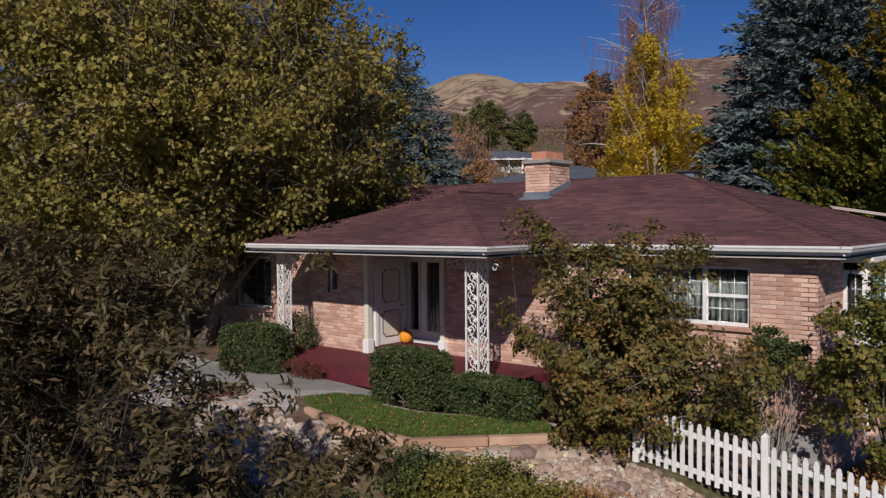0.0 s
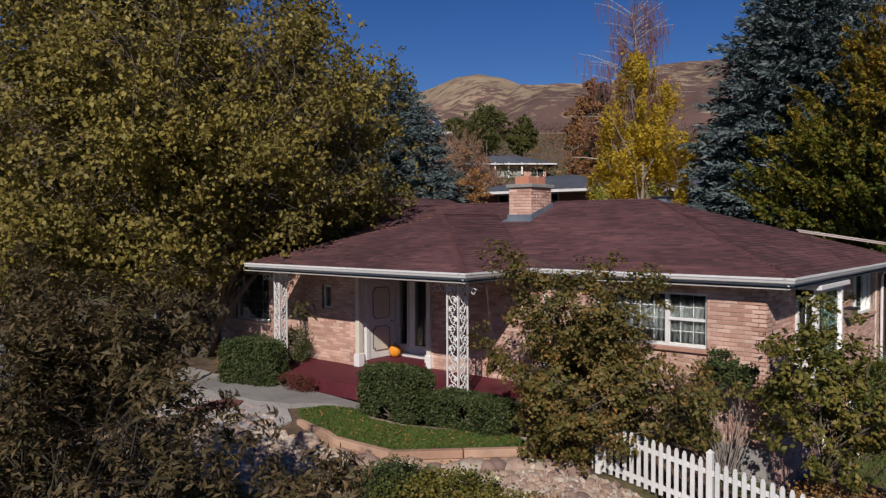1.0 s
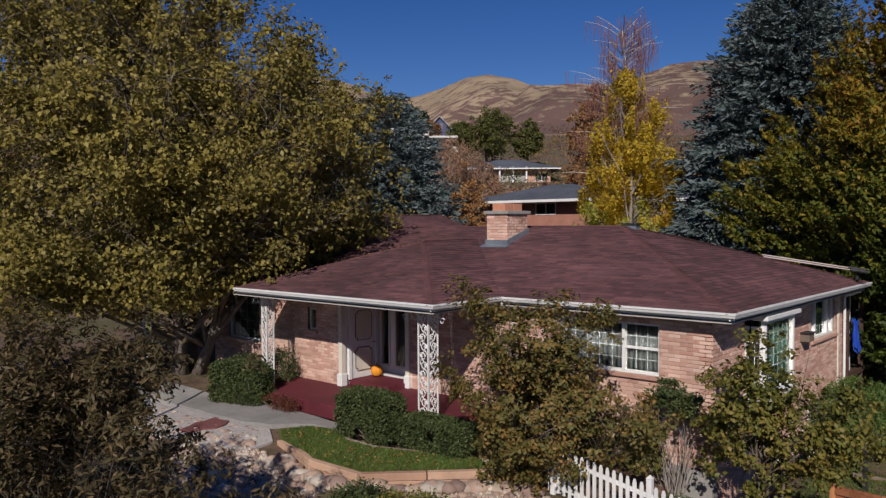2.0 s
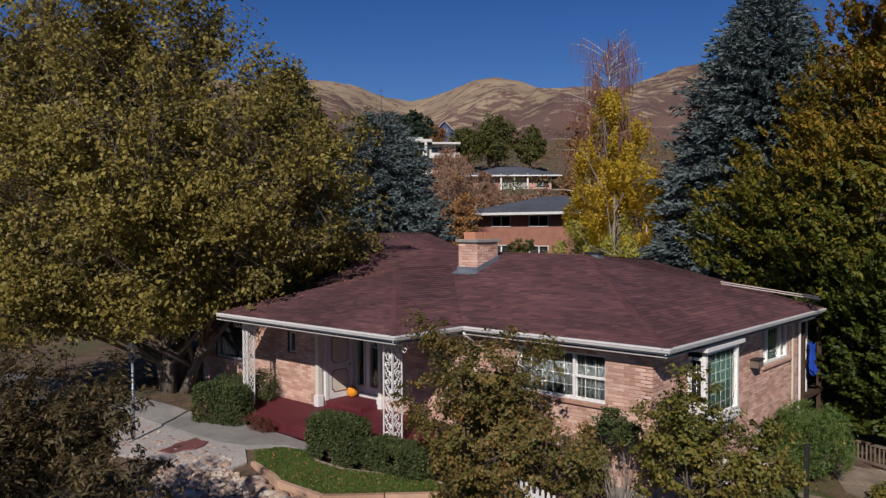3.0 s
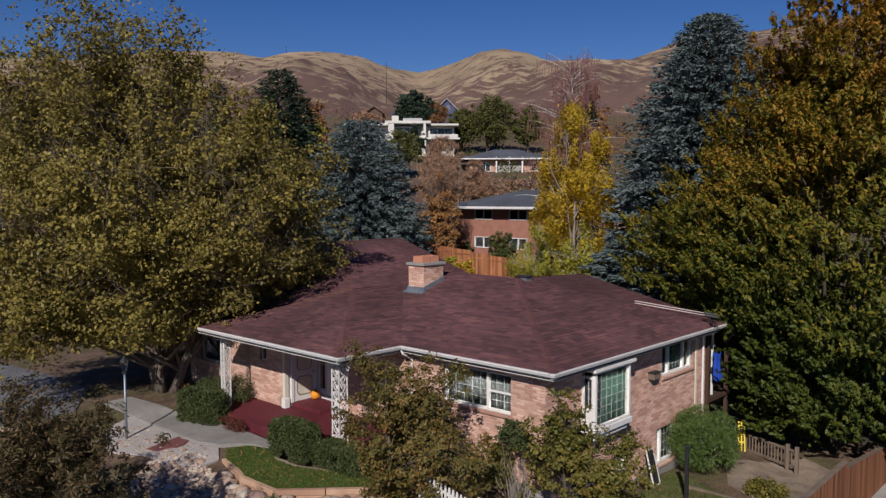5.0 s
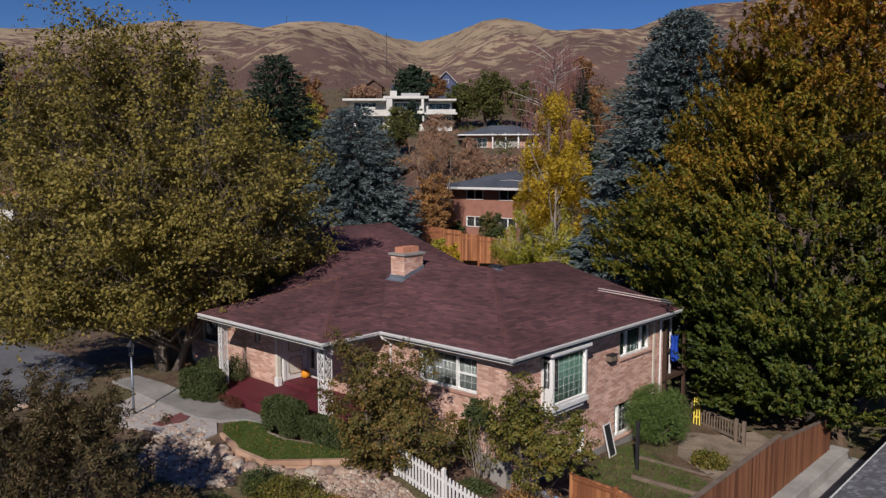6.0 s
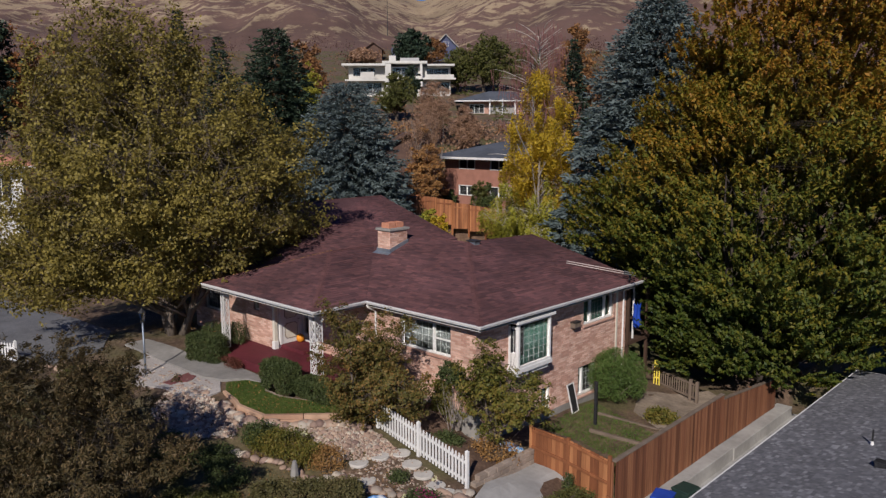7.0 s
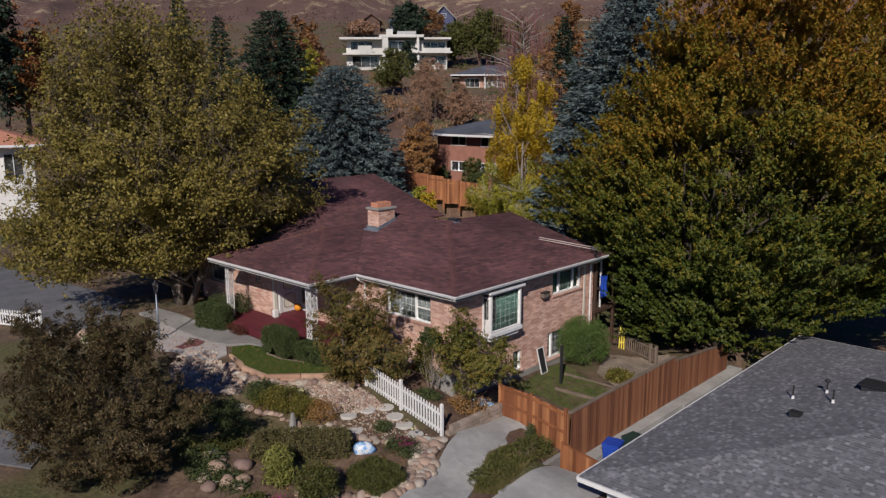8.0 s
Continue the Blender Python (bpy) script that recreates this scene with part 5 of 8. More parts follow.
tree("cottonwood_tree", "tall broad tree with thinning yellow-green autumn leaves", (-16.8, -1.8, -0.3),
     view_lobes(-17.0, -1.8, 0.45, 0.89, [(0.0, 0, 6.4, 4.9, 5.2, 4.4), (-1.5, 0, 10.9, 2.8, 2.8, 3.7), (3.1, 0, 6.2, 2.7, 3.2, 3.5), (1.2, 0.5, 9.6, 2.1, 2.3, 2.6), (-2.9, 0, 7.0, 2.6, 3.2, 3.8), (-3.2, 0, 10.0, 1.8, 2.2, 2.5),
                                          (4.7, 0.6, 4.6, 1.7, 2.0, 1.1), (-1.8, -1.4, 3.3, 3.2, 3.0, 1.3), (-4.8, -1.0, 3.2, 3.0, 2.8, 1.5), (-5.2, 0, 3.6, 1.9, 2.4, 1.3), (1.8, -2.2, 5.4, 2.2, 2.0, 1.5), (-1.0, -3.0, 6.8, 2.8, 2.2, 2.8)]),
     L_COTTON, 23500, 11, 0.138, 11, trunk_r=0.32, clump_r=0.30, stems=4, limbs=80, gap=0.03, gap_scale=0.6, boughs=1200, bough_r=0.62, bough_len=1.2, layer=0.42, facing=0.4, twig_share=0.28, shell=0.45, twig=0.42, reach=0.66)
tree("maple_tree", "huge maple, green below and orange at the top", (3.6, 16.2, -2.6),
     view_lobes(3.0, 15.5, 0.918, 0.396, [(1.8, 1.0, 5.6, 8.0, 6.0, 5.6), (2.0, 1.0, 11.4, 4.6, 4.6, 5.0), (-4.3, 0.6, 5.2, 3.4, 3.4, 2.9), (-2.3, 0.8, 8.6, 2.9, 3.2, 2.8), (5.8, 1.0, 9.4, 4.6, 4.6, 4.4), (8.4, 1.0, 5.4, 4.6, 5.0, 4.6),
                                           (-1.0, -1.6, 1.6, 3.4, 2.6, 2.6), (1.6, -1.4, 0.2, 3.2, 2.6, 2.2), (5.0, 0.6, 2.2, 4.0, 3.2, 2.2), (9.2, 1.6, 2.4, 4.0, 3.4, 2.2), (-2.4, -0.8, -0.2, 1.6, 1.6, 1.7), (3.0, 1.0, 14.8, 2.6, 2.4, 2.4), (-0.4, 0.8, 12.4, 2.2, 2.0, 2.6), (-1.6, 0.8, 10.8, 2.0, 2.0, 2.0), (-3.0, -1.6, 1.8, 1.6, 1.4, 2.2), (-2.6, -2.2, 0.6, 1.5, 1.2, 2.2)]),
     L_MAPLE_GREEN, 25000, 20, 0.18, 12, trunk_r=0.34, clump_r=0.23, stems=2, limbs=24, bark=M_BARK_DARK, gap=-0.5, gap_scale=0.8, flat=0.5, up=0.45, shell=0.30, sweep=True, twig=0.2, twig_share=0.1, reach=0.5, boughs=1700, bough_r=0.75, bough_len=0.6, layer=0.16, facing=0.7, slim=0.25)
tree("plum_tree", "small spreading tree with drooping dull bronze-brown leaves", (-4.8, -10.8, -1.75),
     [(-5.2, -10.8, 1.0, 2.7, 2.8, 2.5), (-3.55, -9.75, 2.6, 0.85, 0.85, 0.75), (-2.7, -9.45, 2.75, 0.6, 0.45, 0.30), (-2.1, -9.2, 2.80, 0.5, 0.35, 0.22), (-6.9, -11.2, 1.0, 2.6, 2.6, 2.5), (-3.2, -11.2, -0.2, 1.9, 1.7, 1.3), (-1.8, -9.8, 1.1, 0.95, 0.85, 0.52), (-4.8, -10.0, 2.5, 1.4, 1.4, 1.0), (-5.6, -12.0, -0.3, 2.2, 1.5, 1.2), (-3.8, -11.8, -0.6, 1.6, 1.3, 1.0), (-2.9, -10.3, 0.5, 1.1, 1.0, 1.1)],
     L_PLUM, 2850, 40, 0.105, 13, trunk_r=0.085, clump_r=0.20, stems=4, limbs=60, bark=M_BARK_DARK, gap=0.02, gap_scale=1.1, slim=0.17, up=0.15, boughs=480, bough_r=0.30, bough_len=0.55, twig=0.5, reach=0.62, shell=0.5)
tree("crabapple_tree", "small garden tree with green-bronze leaves before the window", (-3.4, -2.2, -0.80),
     [(-3.3, -2.3, 1.3, 1.55, 1.5, 1.75), (-2.6, -2.0, 0.5, 1.7, 1.5, 1.2), (-4.1, -2.7, 2.6, 0.7, 0.7, 1.05), (-2.4, -1.8, 2.0, 0.8, 0.8, 1.2), (-2.9, -2.3, -0.1, 1.2, 1.1, 0.5), (-1.45, -2.0, 0.75, 1.15, 1.05, 0.95), (-3.0, -2.2, 2.0, 1.2, 1.1, 1.0)],
     L_BRONZE, 1250, 32, 0.082, 14, trunk_r=0.075, clump_r=0.20, stems=2, limbs=40, gap=-0.2, gap_scale=1.6, boughs=170, bough_r=0.34, bough_len=0.3, twig=0.7)
tree("young_fruit_tree", "small tree with green and yellow leaves by the house corner", (0.7, 0.0, -1.55),
     [(0.8, -0.2, 0.6, 1.6, 1.3, 1.2), (0.1, -0.5, 1.8, 0.55, 0.55, 1.0), (1.6, 0.3, 0.6, 1.1, 1.0, 0.85), (0.3, -0.5, 0.7, 1.0, 0.9, 0.9), (1.1, -0.1, 1.6, 0.8, 0.7, 0.8), (0.5, -0.4, 2.2, 0.4, 0.4, 0.6)],
     L_BRIGHT, 520, 28, 0.088, 15, trunk_r=0.06, clump_r=0.18, stems=3, limbs=34, gap=-0.15, gap_scale=1.5, boughs=80, bough_r=0.30, bough_len=0.3, twig=0.7)
tree("evergreen_shrub", "small dark evergreen on bare grey stems by the wall", (-1.1, -0.25, -1.0),
     [(-1.2, -0.2, 1.0, 0.5, 0.35, 0.36), (-0.8, -0.25, 0.95, 0.35, 0.3, 0.26)], L_HEDGE, 120, 34, 0.06, 16, trunk_r=0.03, clump_r=0.13, stems=4, limbs=16, bark=M_TWIG_GREY, gap=-0.3, category="shrub")
spruce("blue_spruce", "broad blue spruce behind the house", (-27.3, 17.3, 0.0), 12.5, 4.9, L_SPRUCE, 21, levels=58, per=30, sprays=36, size=0.36, shape=0.36)
spruce("blue_spruce", "tall narrow blue spruce behind the house", (-6.1, 22.6, -0.5), 17.2, 6.0, L_SPRUCE, 22, levels=84, per=34, sprays=44, size=0.40, shape=0.45)
spruce("dark_spruce", "tall dark green spruce beyond the garden", (-41.2, 21.0, 1.0), 16.8, 4.7, L_PINE, 23, levels=52, per=22, sprays=24, size=0.5, shape=0.40)
tree("birch_tree", "weeping birch with golden leaves", (-14.4, 22.6, 0.3), [(-14.4, 22.6, 9.2, 2.1, 2.1, 3.3), (-13.0, 22.8, 7.8, 1.9, 1.8, 1.7), (-15.4, 22.2, 6.6, 1.9, 1.8, 1.5), (-14.6, 23, 11.6, 1.2, 1.2, 1.7), (-13.6, 22.2, 5.6, 2.4, 2.2, 1.6)], L_BIRCH, 1800, 40, 0.14, 24, trunk_r=0.14, clump_r=0.16, shell=0.45, limbs=46, bark=M_TWIG_GREY, gap=-0.02, gap_scale=0.8, flat=1.0, hang=1.3, boughs=300, bough_r=0.40, twig=0.5, up=0.1)
tree("birch_tree", "lower yellow-green boughs of a young birch", (-13.8, 21.4, 0.2), [(-14.2, 21.6, 3.6, 3.5, 3.0, 2.6), (-12.8, 20.8, 2.4, 2.2, 2.0, 1.8), (-15.8, 21.6, 3.0, 2.0, 1.8, 1.8)], L_BIRCH_LOW, 1300, 40, 0.13, 25, trunk_r=0.09, clump_r=0.16, shell=0.45, limbs=30, bark=M_BARK_WHITE, gap=-0.05, gap_scale=0.8, flat=1.0, hang=1.2, boughs=240, bough_r=0.4, up=0.1)


# ---------------------------------------------------------------- garden: paths, lawn, stones, fences
flat_patch("front_walk", [(-16.6, -3.3), (-14.95, -3.1), (-13.3, -2.92), (-12.0, -2.66), (-11.0, -2.55), (-9.6, -2.45), (-8.3, -2.42), (-8.35, -2.75), (-9.0, -2.95), (-9.3, -3.3), (-9.55, -3.8), (-10.3, -4.15), (-11.2, -4.14), (-12.15, -4.09), (-13.9, -4.2), (-16.6, -4.3)], 0.10, M_CONCRETE, "curving grey concrete front walk", "path", thick=0.25)
flat_patch("gravel_bed", [(-14.6, -4.24), (-12.15, -4.13), (-11.2, -4.18), (-10.3, -4.19), (-9.5, -3.9), (-8.8, -4.3), (-8.7, -5.05), (-9.3, -5.65), (-10.45, -5.65), (-11.9, -6.2), (-13.8, -5.8)], 0.045, M_GRAVEL, "grey gravel bed beside the walk", "gravel", thick=0.15)
flat_patch("red_gravel_bed", [(-11.3, -4.22), (-10.95, -4.3), (-10.66, -4.24), (-10.42, -4.5), (-10.32, -4.8), (-10.5, -5.05), (-10.48, -5.35), (-10.75, -5.4), (-10.95, -5.45), (-11.02, -5.1), (-11.2, -4.85), (-11.18, -4.55)], 0.075, M_REDGRAVEL, "dark red gravel patch", "gravel", thick=0.05)
LAWN = [(-9.05, -3.1), (-8.15, -2.82), (-7.5, -3.28), (-6.6, -3.28), (-5.2, -2.75), (-4.3, -2.42), (-3.75, -2.72), (-5.55, -4.56), (-7.0, -4.60), (-7.45, -4.42), (-8.6, -4.2), (-9.3, -3.75)]
lawn_soil = single("lawn_bed", Geo().prism(LAWN, -1.0, -0.36), M_SOIL, "raised lawn bed behind timbers", "lawn", kind="structure")


def inside(x, y, poly):
    c = False
    for (x0, y0), (x1, y1) in zip(poly, poly[1:] + poly[:1]):
        if (y0 > y) != (y1 > y) and x < (x1 - x0) * (y - y0) / (y1 - y0) + x0:
            c = not c
    return c


def blades(name, poly, n, h, material, label, seed, z=None, width=0.012, category="grass"):
    """Grass blades over a polygon, joined."""
    rs = np.random.RandomState(seed)
    xs, ys = [p[0] for p in poly], [p[1] for p in poly]
    pts = []
    while len(pts) < n:
        x, y = rs.uniform(min(xs), max(xs)), rs.uniform(min(ys), max(ys))
        if inside(x, y, poly):
            pts.append((x, y))
    P = np.array(pts)
    Z = ground_z(P[:, 0], P[:, 1]) if z is None else np.full(n, z)
    o = np.column_stack([P, Z - 0.005])
    an = rs.uniform(0, 2 * math.pi, n)
    w = np.column_stack([np.cos(an), np.sin(an), np.zeros(n)]) * width
    t = np.column_stack([rs.normal(0, 0.4, n), rs.normal(0, 0.4, n), np.ones(n)]) * (h * rs.uniform(0.5, 1.3, n))[:, None]
    q = np.stack([o - w, o + w, o + t * 0.62 + w * 0.6, o + t], 1).reshape(-1, 3)
    return single(name, np_mesh(name, q, 4, material), None, label, category, kind="stuff")


blades("lawn_grass", LAWN, 26000, 0.055, L_GRASS, "short green lawn grass with fallen leaves", 3, z=-0.36)
blades("side_grass", [(-0.3, 3.6), (2.2, 3.4), (4.3, 3.0), (4.3, 5.4), (2.6, 6.2), (0.2, 7.2), (-0.3, 7.2)], 9500, 0.07, L_GRASS, "patchy green grass in the side yard", 4)
flat_patch("side_yard", [(1.4, 7.6), (2.9, 6.6), (4.42, 5.4), (4.42, 11.5), (2.0, 13.0), (0.4, 9.8)], 0.018, M_DRYSOIL, "bare dry tan soil of the side yard", "soil", thick=0.15)
blades("side_dry_grass", [(-0.3, 3.0), (2.2, 2.8), (4.4, 2.4), (4.4, 8.6), (2.6, 9.2), (0.2, 9.0), (-0.3, 7.2)], 3500, 0.05, L_DRYGRASS, "thin dry grass in the side yard", 6)
blades("bed_grass", [(3.6, -1.5), (4.5, -0.4), (4.5, 0.3), (3.7, 0.2), (3.3, -2.0), (4.35, -4.0), (4.95, -3.6), (4.6, -1.4)], 9000, 0.16, L_DRYGRASS, "long green-brown ground cover", 5, width=0.02)
flat_patch("driveway", [(1.75, 0.62), (3.1, 0.62), (3.35, -0.5), (3.2, -1.3), (3.7, -2.4), (4.45, -4.3), (5.2, -6.5), (6.5, -10), (3.2, -10), (3.4, -6.4), (3.0, -4.4), (2.25, -2.9), (1.85, -1.9)], 0.07, M_CONCRETE_LIGHT, "pale concrete garden path to the gate", "path", thick=0.3)
flat_patch("side_walk", [(4.95, 14.5), (6.9, 14.5), (7.3, -2.5), (7.0, -9), (5.3, -9), (4.95, -3)], 0.04, M_CONCRETE_LIGHT, "pale concrete side walk by the fence", "path", thick=0.2)
flat_patch("street", [(-60, -7.5), (-24, -3.5), (-19.6, -3.6), (-16.8, -5.2), (-17.5, -7.6), (-24, -9.5), (-60, -14)], 0.05, M_ASPHALT, "grey asphalt drive in leaf shadow", "drive", thick=0.2, step=1.5)
flat_patch("street_corner", [(-30, -30), (-9.5, -15.5), (-6.3, -12.8), (-7.3, -11.9), (-11, -13.6), (-34, -24)], 0.05, M_ASPHALT, "grey asphalt street edge", "road", thick=0.2, step=1.2)

# pale concrete edging between the lawn and the hedge
for a, b in (((-8.15, -2.76), (-7.5, -3.21)), ((-7.5, -3.21), (-6.57, -3.20)), ((-6.57, -3.20), (-5.2, -2.68)), ((-5.2, -2.68), (-4.1, -2.38))):
    single("edging", Geo().beam((*a, -0.375), (*b, -0.375), 0.17, 0.05), M_BLOCK, "low tan block lawn edging", "edging", kind="structure", group="lawn edging", bevel=0.02)

# landscape timbers that hold the lawn
tw = thing("timber_edging", "two courses of red-brown landscape timbers round the lawn", "timber edging", at=(-5.6, -4.6, -0.9))
LINE = [(-8.65, -4.22), (-7.45, -4.47), (-6.95, -4.66), (-5.53, -4.62), (-3.68, -2.74)]
for (ax_, ay_), (bx_, by_) in zip(LINE, LINE[1:]):
    for z in (-0.60, -0.44):
        L = math.hypot(bx_ - ax_, by_ - ay_)
        n = max(1, round(L / 1.2))
        for i in range(n):
            a = Vector((ax_, ay_, z)).lerp(Vector((bx_, by_, z)), i / n + 0.004)
            b = Vector((ax_, ay_, z)).lerp(Vector((bx_, by_, z)), (i + 1) / n - 0.004)
            part("timber", Geo().beam(a, b, 0.15, 0.152), M_TIMBER, tw, bevel=0.012)

# field stones: a few shapes shared by all of them
ROCKS = []
for s in range(8):
    bm = bmesh.new()
    bmesh.ops.create_icosphere(bm, subdivisions=2, radius=1)
    for v in bm.verts:
        v.co *= 1 + 0.30 * noise.noise(v.co * 0.9 + Vector((s * 7.1, 0, 0))) + 0.10 * noise.noise(v.co * 2.4 + Vector((0, s * 3.3, 0)))
        v.co.z *= 0.72
        if v.co.z < -0.35:
            v.co.z = -0.35
    me = bpy.data.meshes.new("stone")
    bm.to_mesh(me)
    bm.free()
    me.materials.append(M_STONE)
    me.polygons.foreach_set("use_smooth", [True] * len(me.polygons))
    ROCKS.append(me)


def stones(t, places, lo, hi, seed, sink=0.25):
    rnd = random.Random(seed)
    for x, y in places:
        ob = new("stone", rnd.choice(ROCKS))
        ob.parent = t
        r = rnd.uniform(lo, hi)
        ob.scale = (r * rnd.uniform(0.8, 1.35), r * rnd.uniform(0.8, 1.2), r * rnd.uniform(0.7, 1.1))
        ob.rotation_euler = (rnd.uniform(-0.2, 0.2), rnd.uniform(-0.2, 0.2), rnd.uniform(0, 6.3))
        ob.location = Vector((x, y, gz(x, y) + r * (0.35 - sink * 0.4))) - Vector(t.location)


def along(pts, n, jit, seed):
    rnd = random.Random(seed)
    P = [Vector((*p, 0)) for p in pts]
    out = []
    Ls = [(b - a).length for a, b in zip(P, P[1:])]
    for i in range(n):
        s = (i + rnd.uniform(0, 0.5)) / n * sum(Ls)
        for a, b, L in zip(P, P[1:], Ls):
            if s <= L:
                q = a.lerp(b, s / L)
                out.append((q.x + rnd.gauss(0, jit), q.y + rnd.gauss(0, jit)))
                break
            s -= L
    return out


def scatter(poly, n, seed):
    rnd = random.Random(seed)
    xs, ys = [p[0] for p in poly], [p[1] for p in poly]
    out = []
    while len(out) < n:
        x, y = rnd.uniform(min(xs), max(xs)), rnd.uniform(min(ys), max(ys))
        if inside(x, y, poly):
            out.append((x, y))
    return out


rw = thing("rock_edging", "row of rounded field stones under the lawn timbers", "stones", at=(-5, -5, -0.9))
stones(rw, along([(-7.7, -4.75), (-7.0, -4.95), (-5.45, -4.92), (-3.5, -3.0), (-2.9, -2.35)], 66, 0.05, 5), 0.15, 0.24, 5, sink=0.0)
rs_ = thing("rock_slope", "pinkish rubble slope below the front walk", "stones", at=(-8, -5.6, -0.8))
stones(rs_, scatter([(-9.2, -4.6), (-7.2, -5.1), (-6.2, -5.1), (-5.6, -5.9), (-7.0, -7.0), (-9.0, -6.6), (-9.8, -5.6)], 230, 6), 0.05, 0.125, 6)
gs_ = thing("gravel_stones", "loose grey and pale stones along the gravel's lower edge", "stones", at=(-10, -5.5, -0.4))
stones(gs_, along([(-8.75, -4.9), (-9.25, -5.55), (-10.4, -5.6), (-11.8, -6.1)], 34, 0.10, 31) + scatter([(-13.9, -4.5), (-11.3, -4.4), (-9.4, -4.1), (-8.9, -5.0), (-10.4, -5.5), (-12.2, -5.9)], 262, 32), 0.03, 0.085, 31)
rb = thing("rock_bed", "scattered rubble between lawn and stepping stones", "stones", at=(-3, -3.6, -0.9))
stones(rb, scatter([(-5.2, -4.95), (-3.4, -3.1), (-2.6, -2.4), (-1.4, -2.5), (-1.6, -3.6), (-2.2, -4.4), (-4.0, -5.0)], 120, 7), 0.05, 0.12, 7)
re_ = thing("path_edging", "border of large rounded stones beside the garden path", "stones", at=(2.6, -4.4, -1.6))
stones(re_, along([(1.75, -2.75), (2.2, -3.5), (2.75, -4.4), (3.05, -5.3), (3.0, -6.3)], 38, 0.10, 8) + along([(1.5, -3.3), (2.2, -4.3), (2.5, -5.2)], 16, 0.10, 9) + along([(2.3, -3.9), (2.7, -4.9), (2.75, -6.0)], 18, 0.14, 19) + along([(0.9, -7.8), (2.0, -7.2), (2.9, -6.4)], 14, 0.12, 10), 0.15, 0.25, 8)
rg = thing("bed_edging", "ring of grey stones round the planting beds", "stones", at=(-1, -6, -1.3))
stones(rg, along([(-4.6, -6.2), (-3.2, -5.7), (-2.0, -5.5), (-1.2, -4.7)], 22, 0.06, 11) + along([(-0.9, -5.0), (0.0, -4.4), (0.6, -4.2), (1.0, -3.9)], 16, 0.12, 12) + along([(-3.4, -8.8), (-2.2, -8.7), (-1.3, -9.2), (-0.3, -9.0)], 12, 0.15, 13), 0.09, 0.2, 11)
rq = thing("garden_boulders", "large pale rounded boulders at the garden's lower corner", "stones", at=(-1, -9, -1.65))
stones(rq, [(-0.98, -9.12), (-0.72, -8.70), (-1.76, -8.98), (-1.3, -8.3), (-1.08, -9.66), (-1.6, -9.5), (-2.2, -8.6)], 0.20, 0.34, 21, sink=0.2)
rl = thing("walk_stones", "pale boulders along the far drive edge", "stones", at=(-14, -7, -0.4))
stones(rl, along([(-17.5, -7.7), (-15.0, -7.4), (-12.4, -7.6), (-11.0, -7.2)], 26, 0.25, 14), 0.14, 0.3, 14)

def rubble(name, polys, n, lo, hi, label, seed):
    """Small broken stones, uncounted, as one joined mesh."""
    rs = np.random.RandomState(seed)
    xy = np.array(sum((scatter(p, n // len(polys), seed + i) for i, p in enumerate(polys)), []))
    z = ground_z(xy[:, 0], xy[:, 1])
    base = np.array([(1, 0, 0), (0, 1, 0), (-1, 0, 0), (0, -1, 0), (0, 0, 0.8), (0, 0, -0.8)], float)
    tri_ = [(0, 1, 4), (1, 2, 4), (2, 3, 4), (3, 0, 4), (1, 0, 5), (2, 1, 5), (3, 2, 5), (0, 3, 5)]
    vs, fs = [], []
    for i in range(len(xy)):
        r = rs.uniform(lo, hi)
        an = rs.uniform(0, 6.28)
        b = base * r * rs.uniform(0.6, 1.35, (6, 3))
        c, s_ = math.cos(an), math.sin(an)
        b = np.column_stack([b[:, 0] * c - b[:, 1] * s_, b[:, 0] * s_ + b[:, 1] * c, b[:, 2]]) + (xy[i, 0], xy[i, 1], z[i] + r * 0.35)
        k = len(vs)
        vs.extend(map(tuple, b))
        fs.extend((a + k, b_ + k, c_ + k) for a, b_, c_ in tri_)
    me = bpy.data.meshes.new(name)
    me.from_pydata(vs, [], fs)
    me.materials.append(M_STONE)
    single(name, me, None, label, "rubble", kind="stuff")


rubble("rubble", [[(-5.4, -5.0), (-3.4, -3.1), (-2.6, -2.4), (-1.0, -2.5), (-1.4, -3.6), (-2.2, -4.6), (-4.2, -5.2)], [(-9.6, -4.7), (-7.2, -5.0), (-6.0, -5.1), (-5.4, -5.9), (-7.0, -7.2), (-9.2, -6.8), (-10.2, -5.6)]], 5200, 0.025, 0.075, "small pinkish broken stones on the slope", 91)
rubble("rubble", [[(-1.6, -2.6), (1.4, -2.7), (1.7, -3.6), (0.0, -4.4), (-1.6, -4.8)]], 500, 0.02, 0.06, "small stones among the stepping stones", 92)

# round stepping stones
RND = random.Random(31)
for x, y, r in ((-1.5, -3.94, 0.30), (-1.38, -3.20, 0.31), (-1.10, -2.54, 0.31), (-0.30, -2.84, 0.31), (0.30, -2.95, 0.30), (0.88, -3.02, 0.30), (1.42, -3.08, 0.26), (1.86, -3.02, 0.20), (-0.75, -4.30, 0.29), (-2.05, -4.35, 0.16)):
    z = gz(x, y)
    n = 26
    g = Geo()
    rim = [(x + r * (1 + 0.05 * math.sin(3 * k) + RND.uniform(-0.03, 0.03)) * math.cos(2 * math.pi * k / n), y + r * math.sin(2 * math.pi * k / n) * (1 + RND.uniform(-0.03, 0.03))) for k in range(n)]
    g.prism(rim, z - 0.05, z + 0.045)
    single("stepping_stone", g, M_PAVER, "round pale stepping stone set in the bed", "stepping stone", group="stepping stones", bevel=0.02)

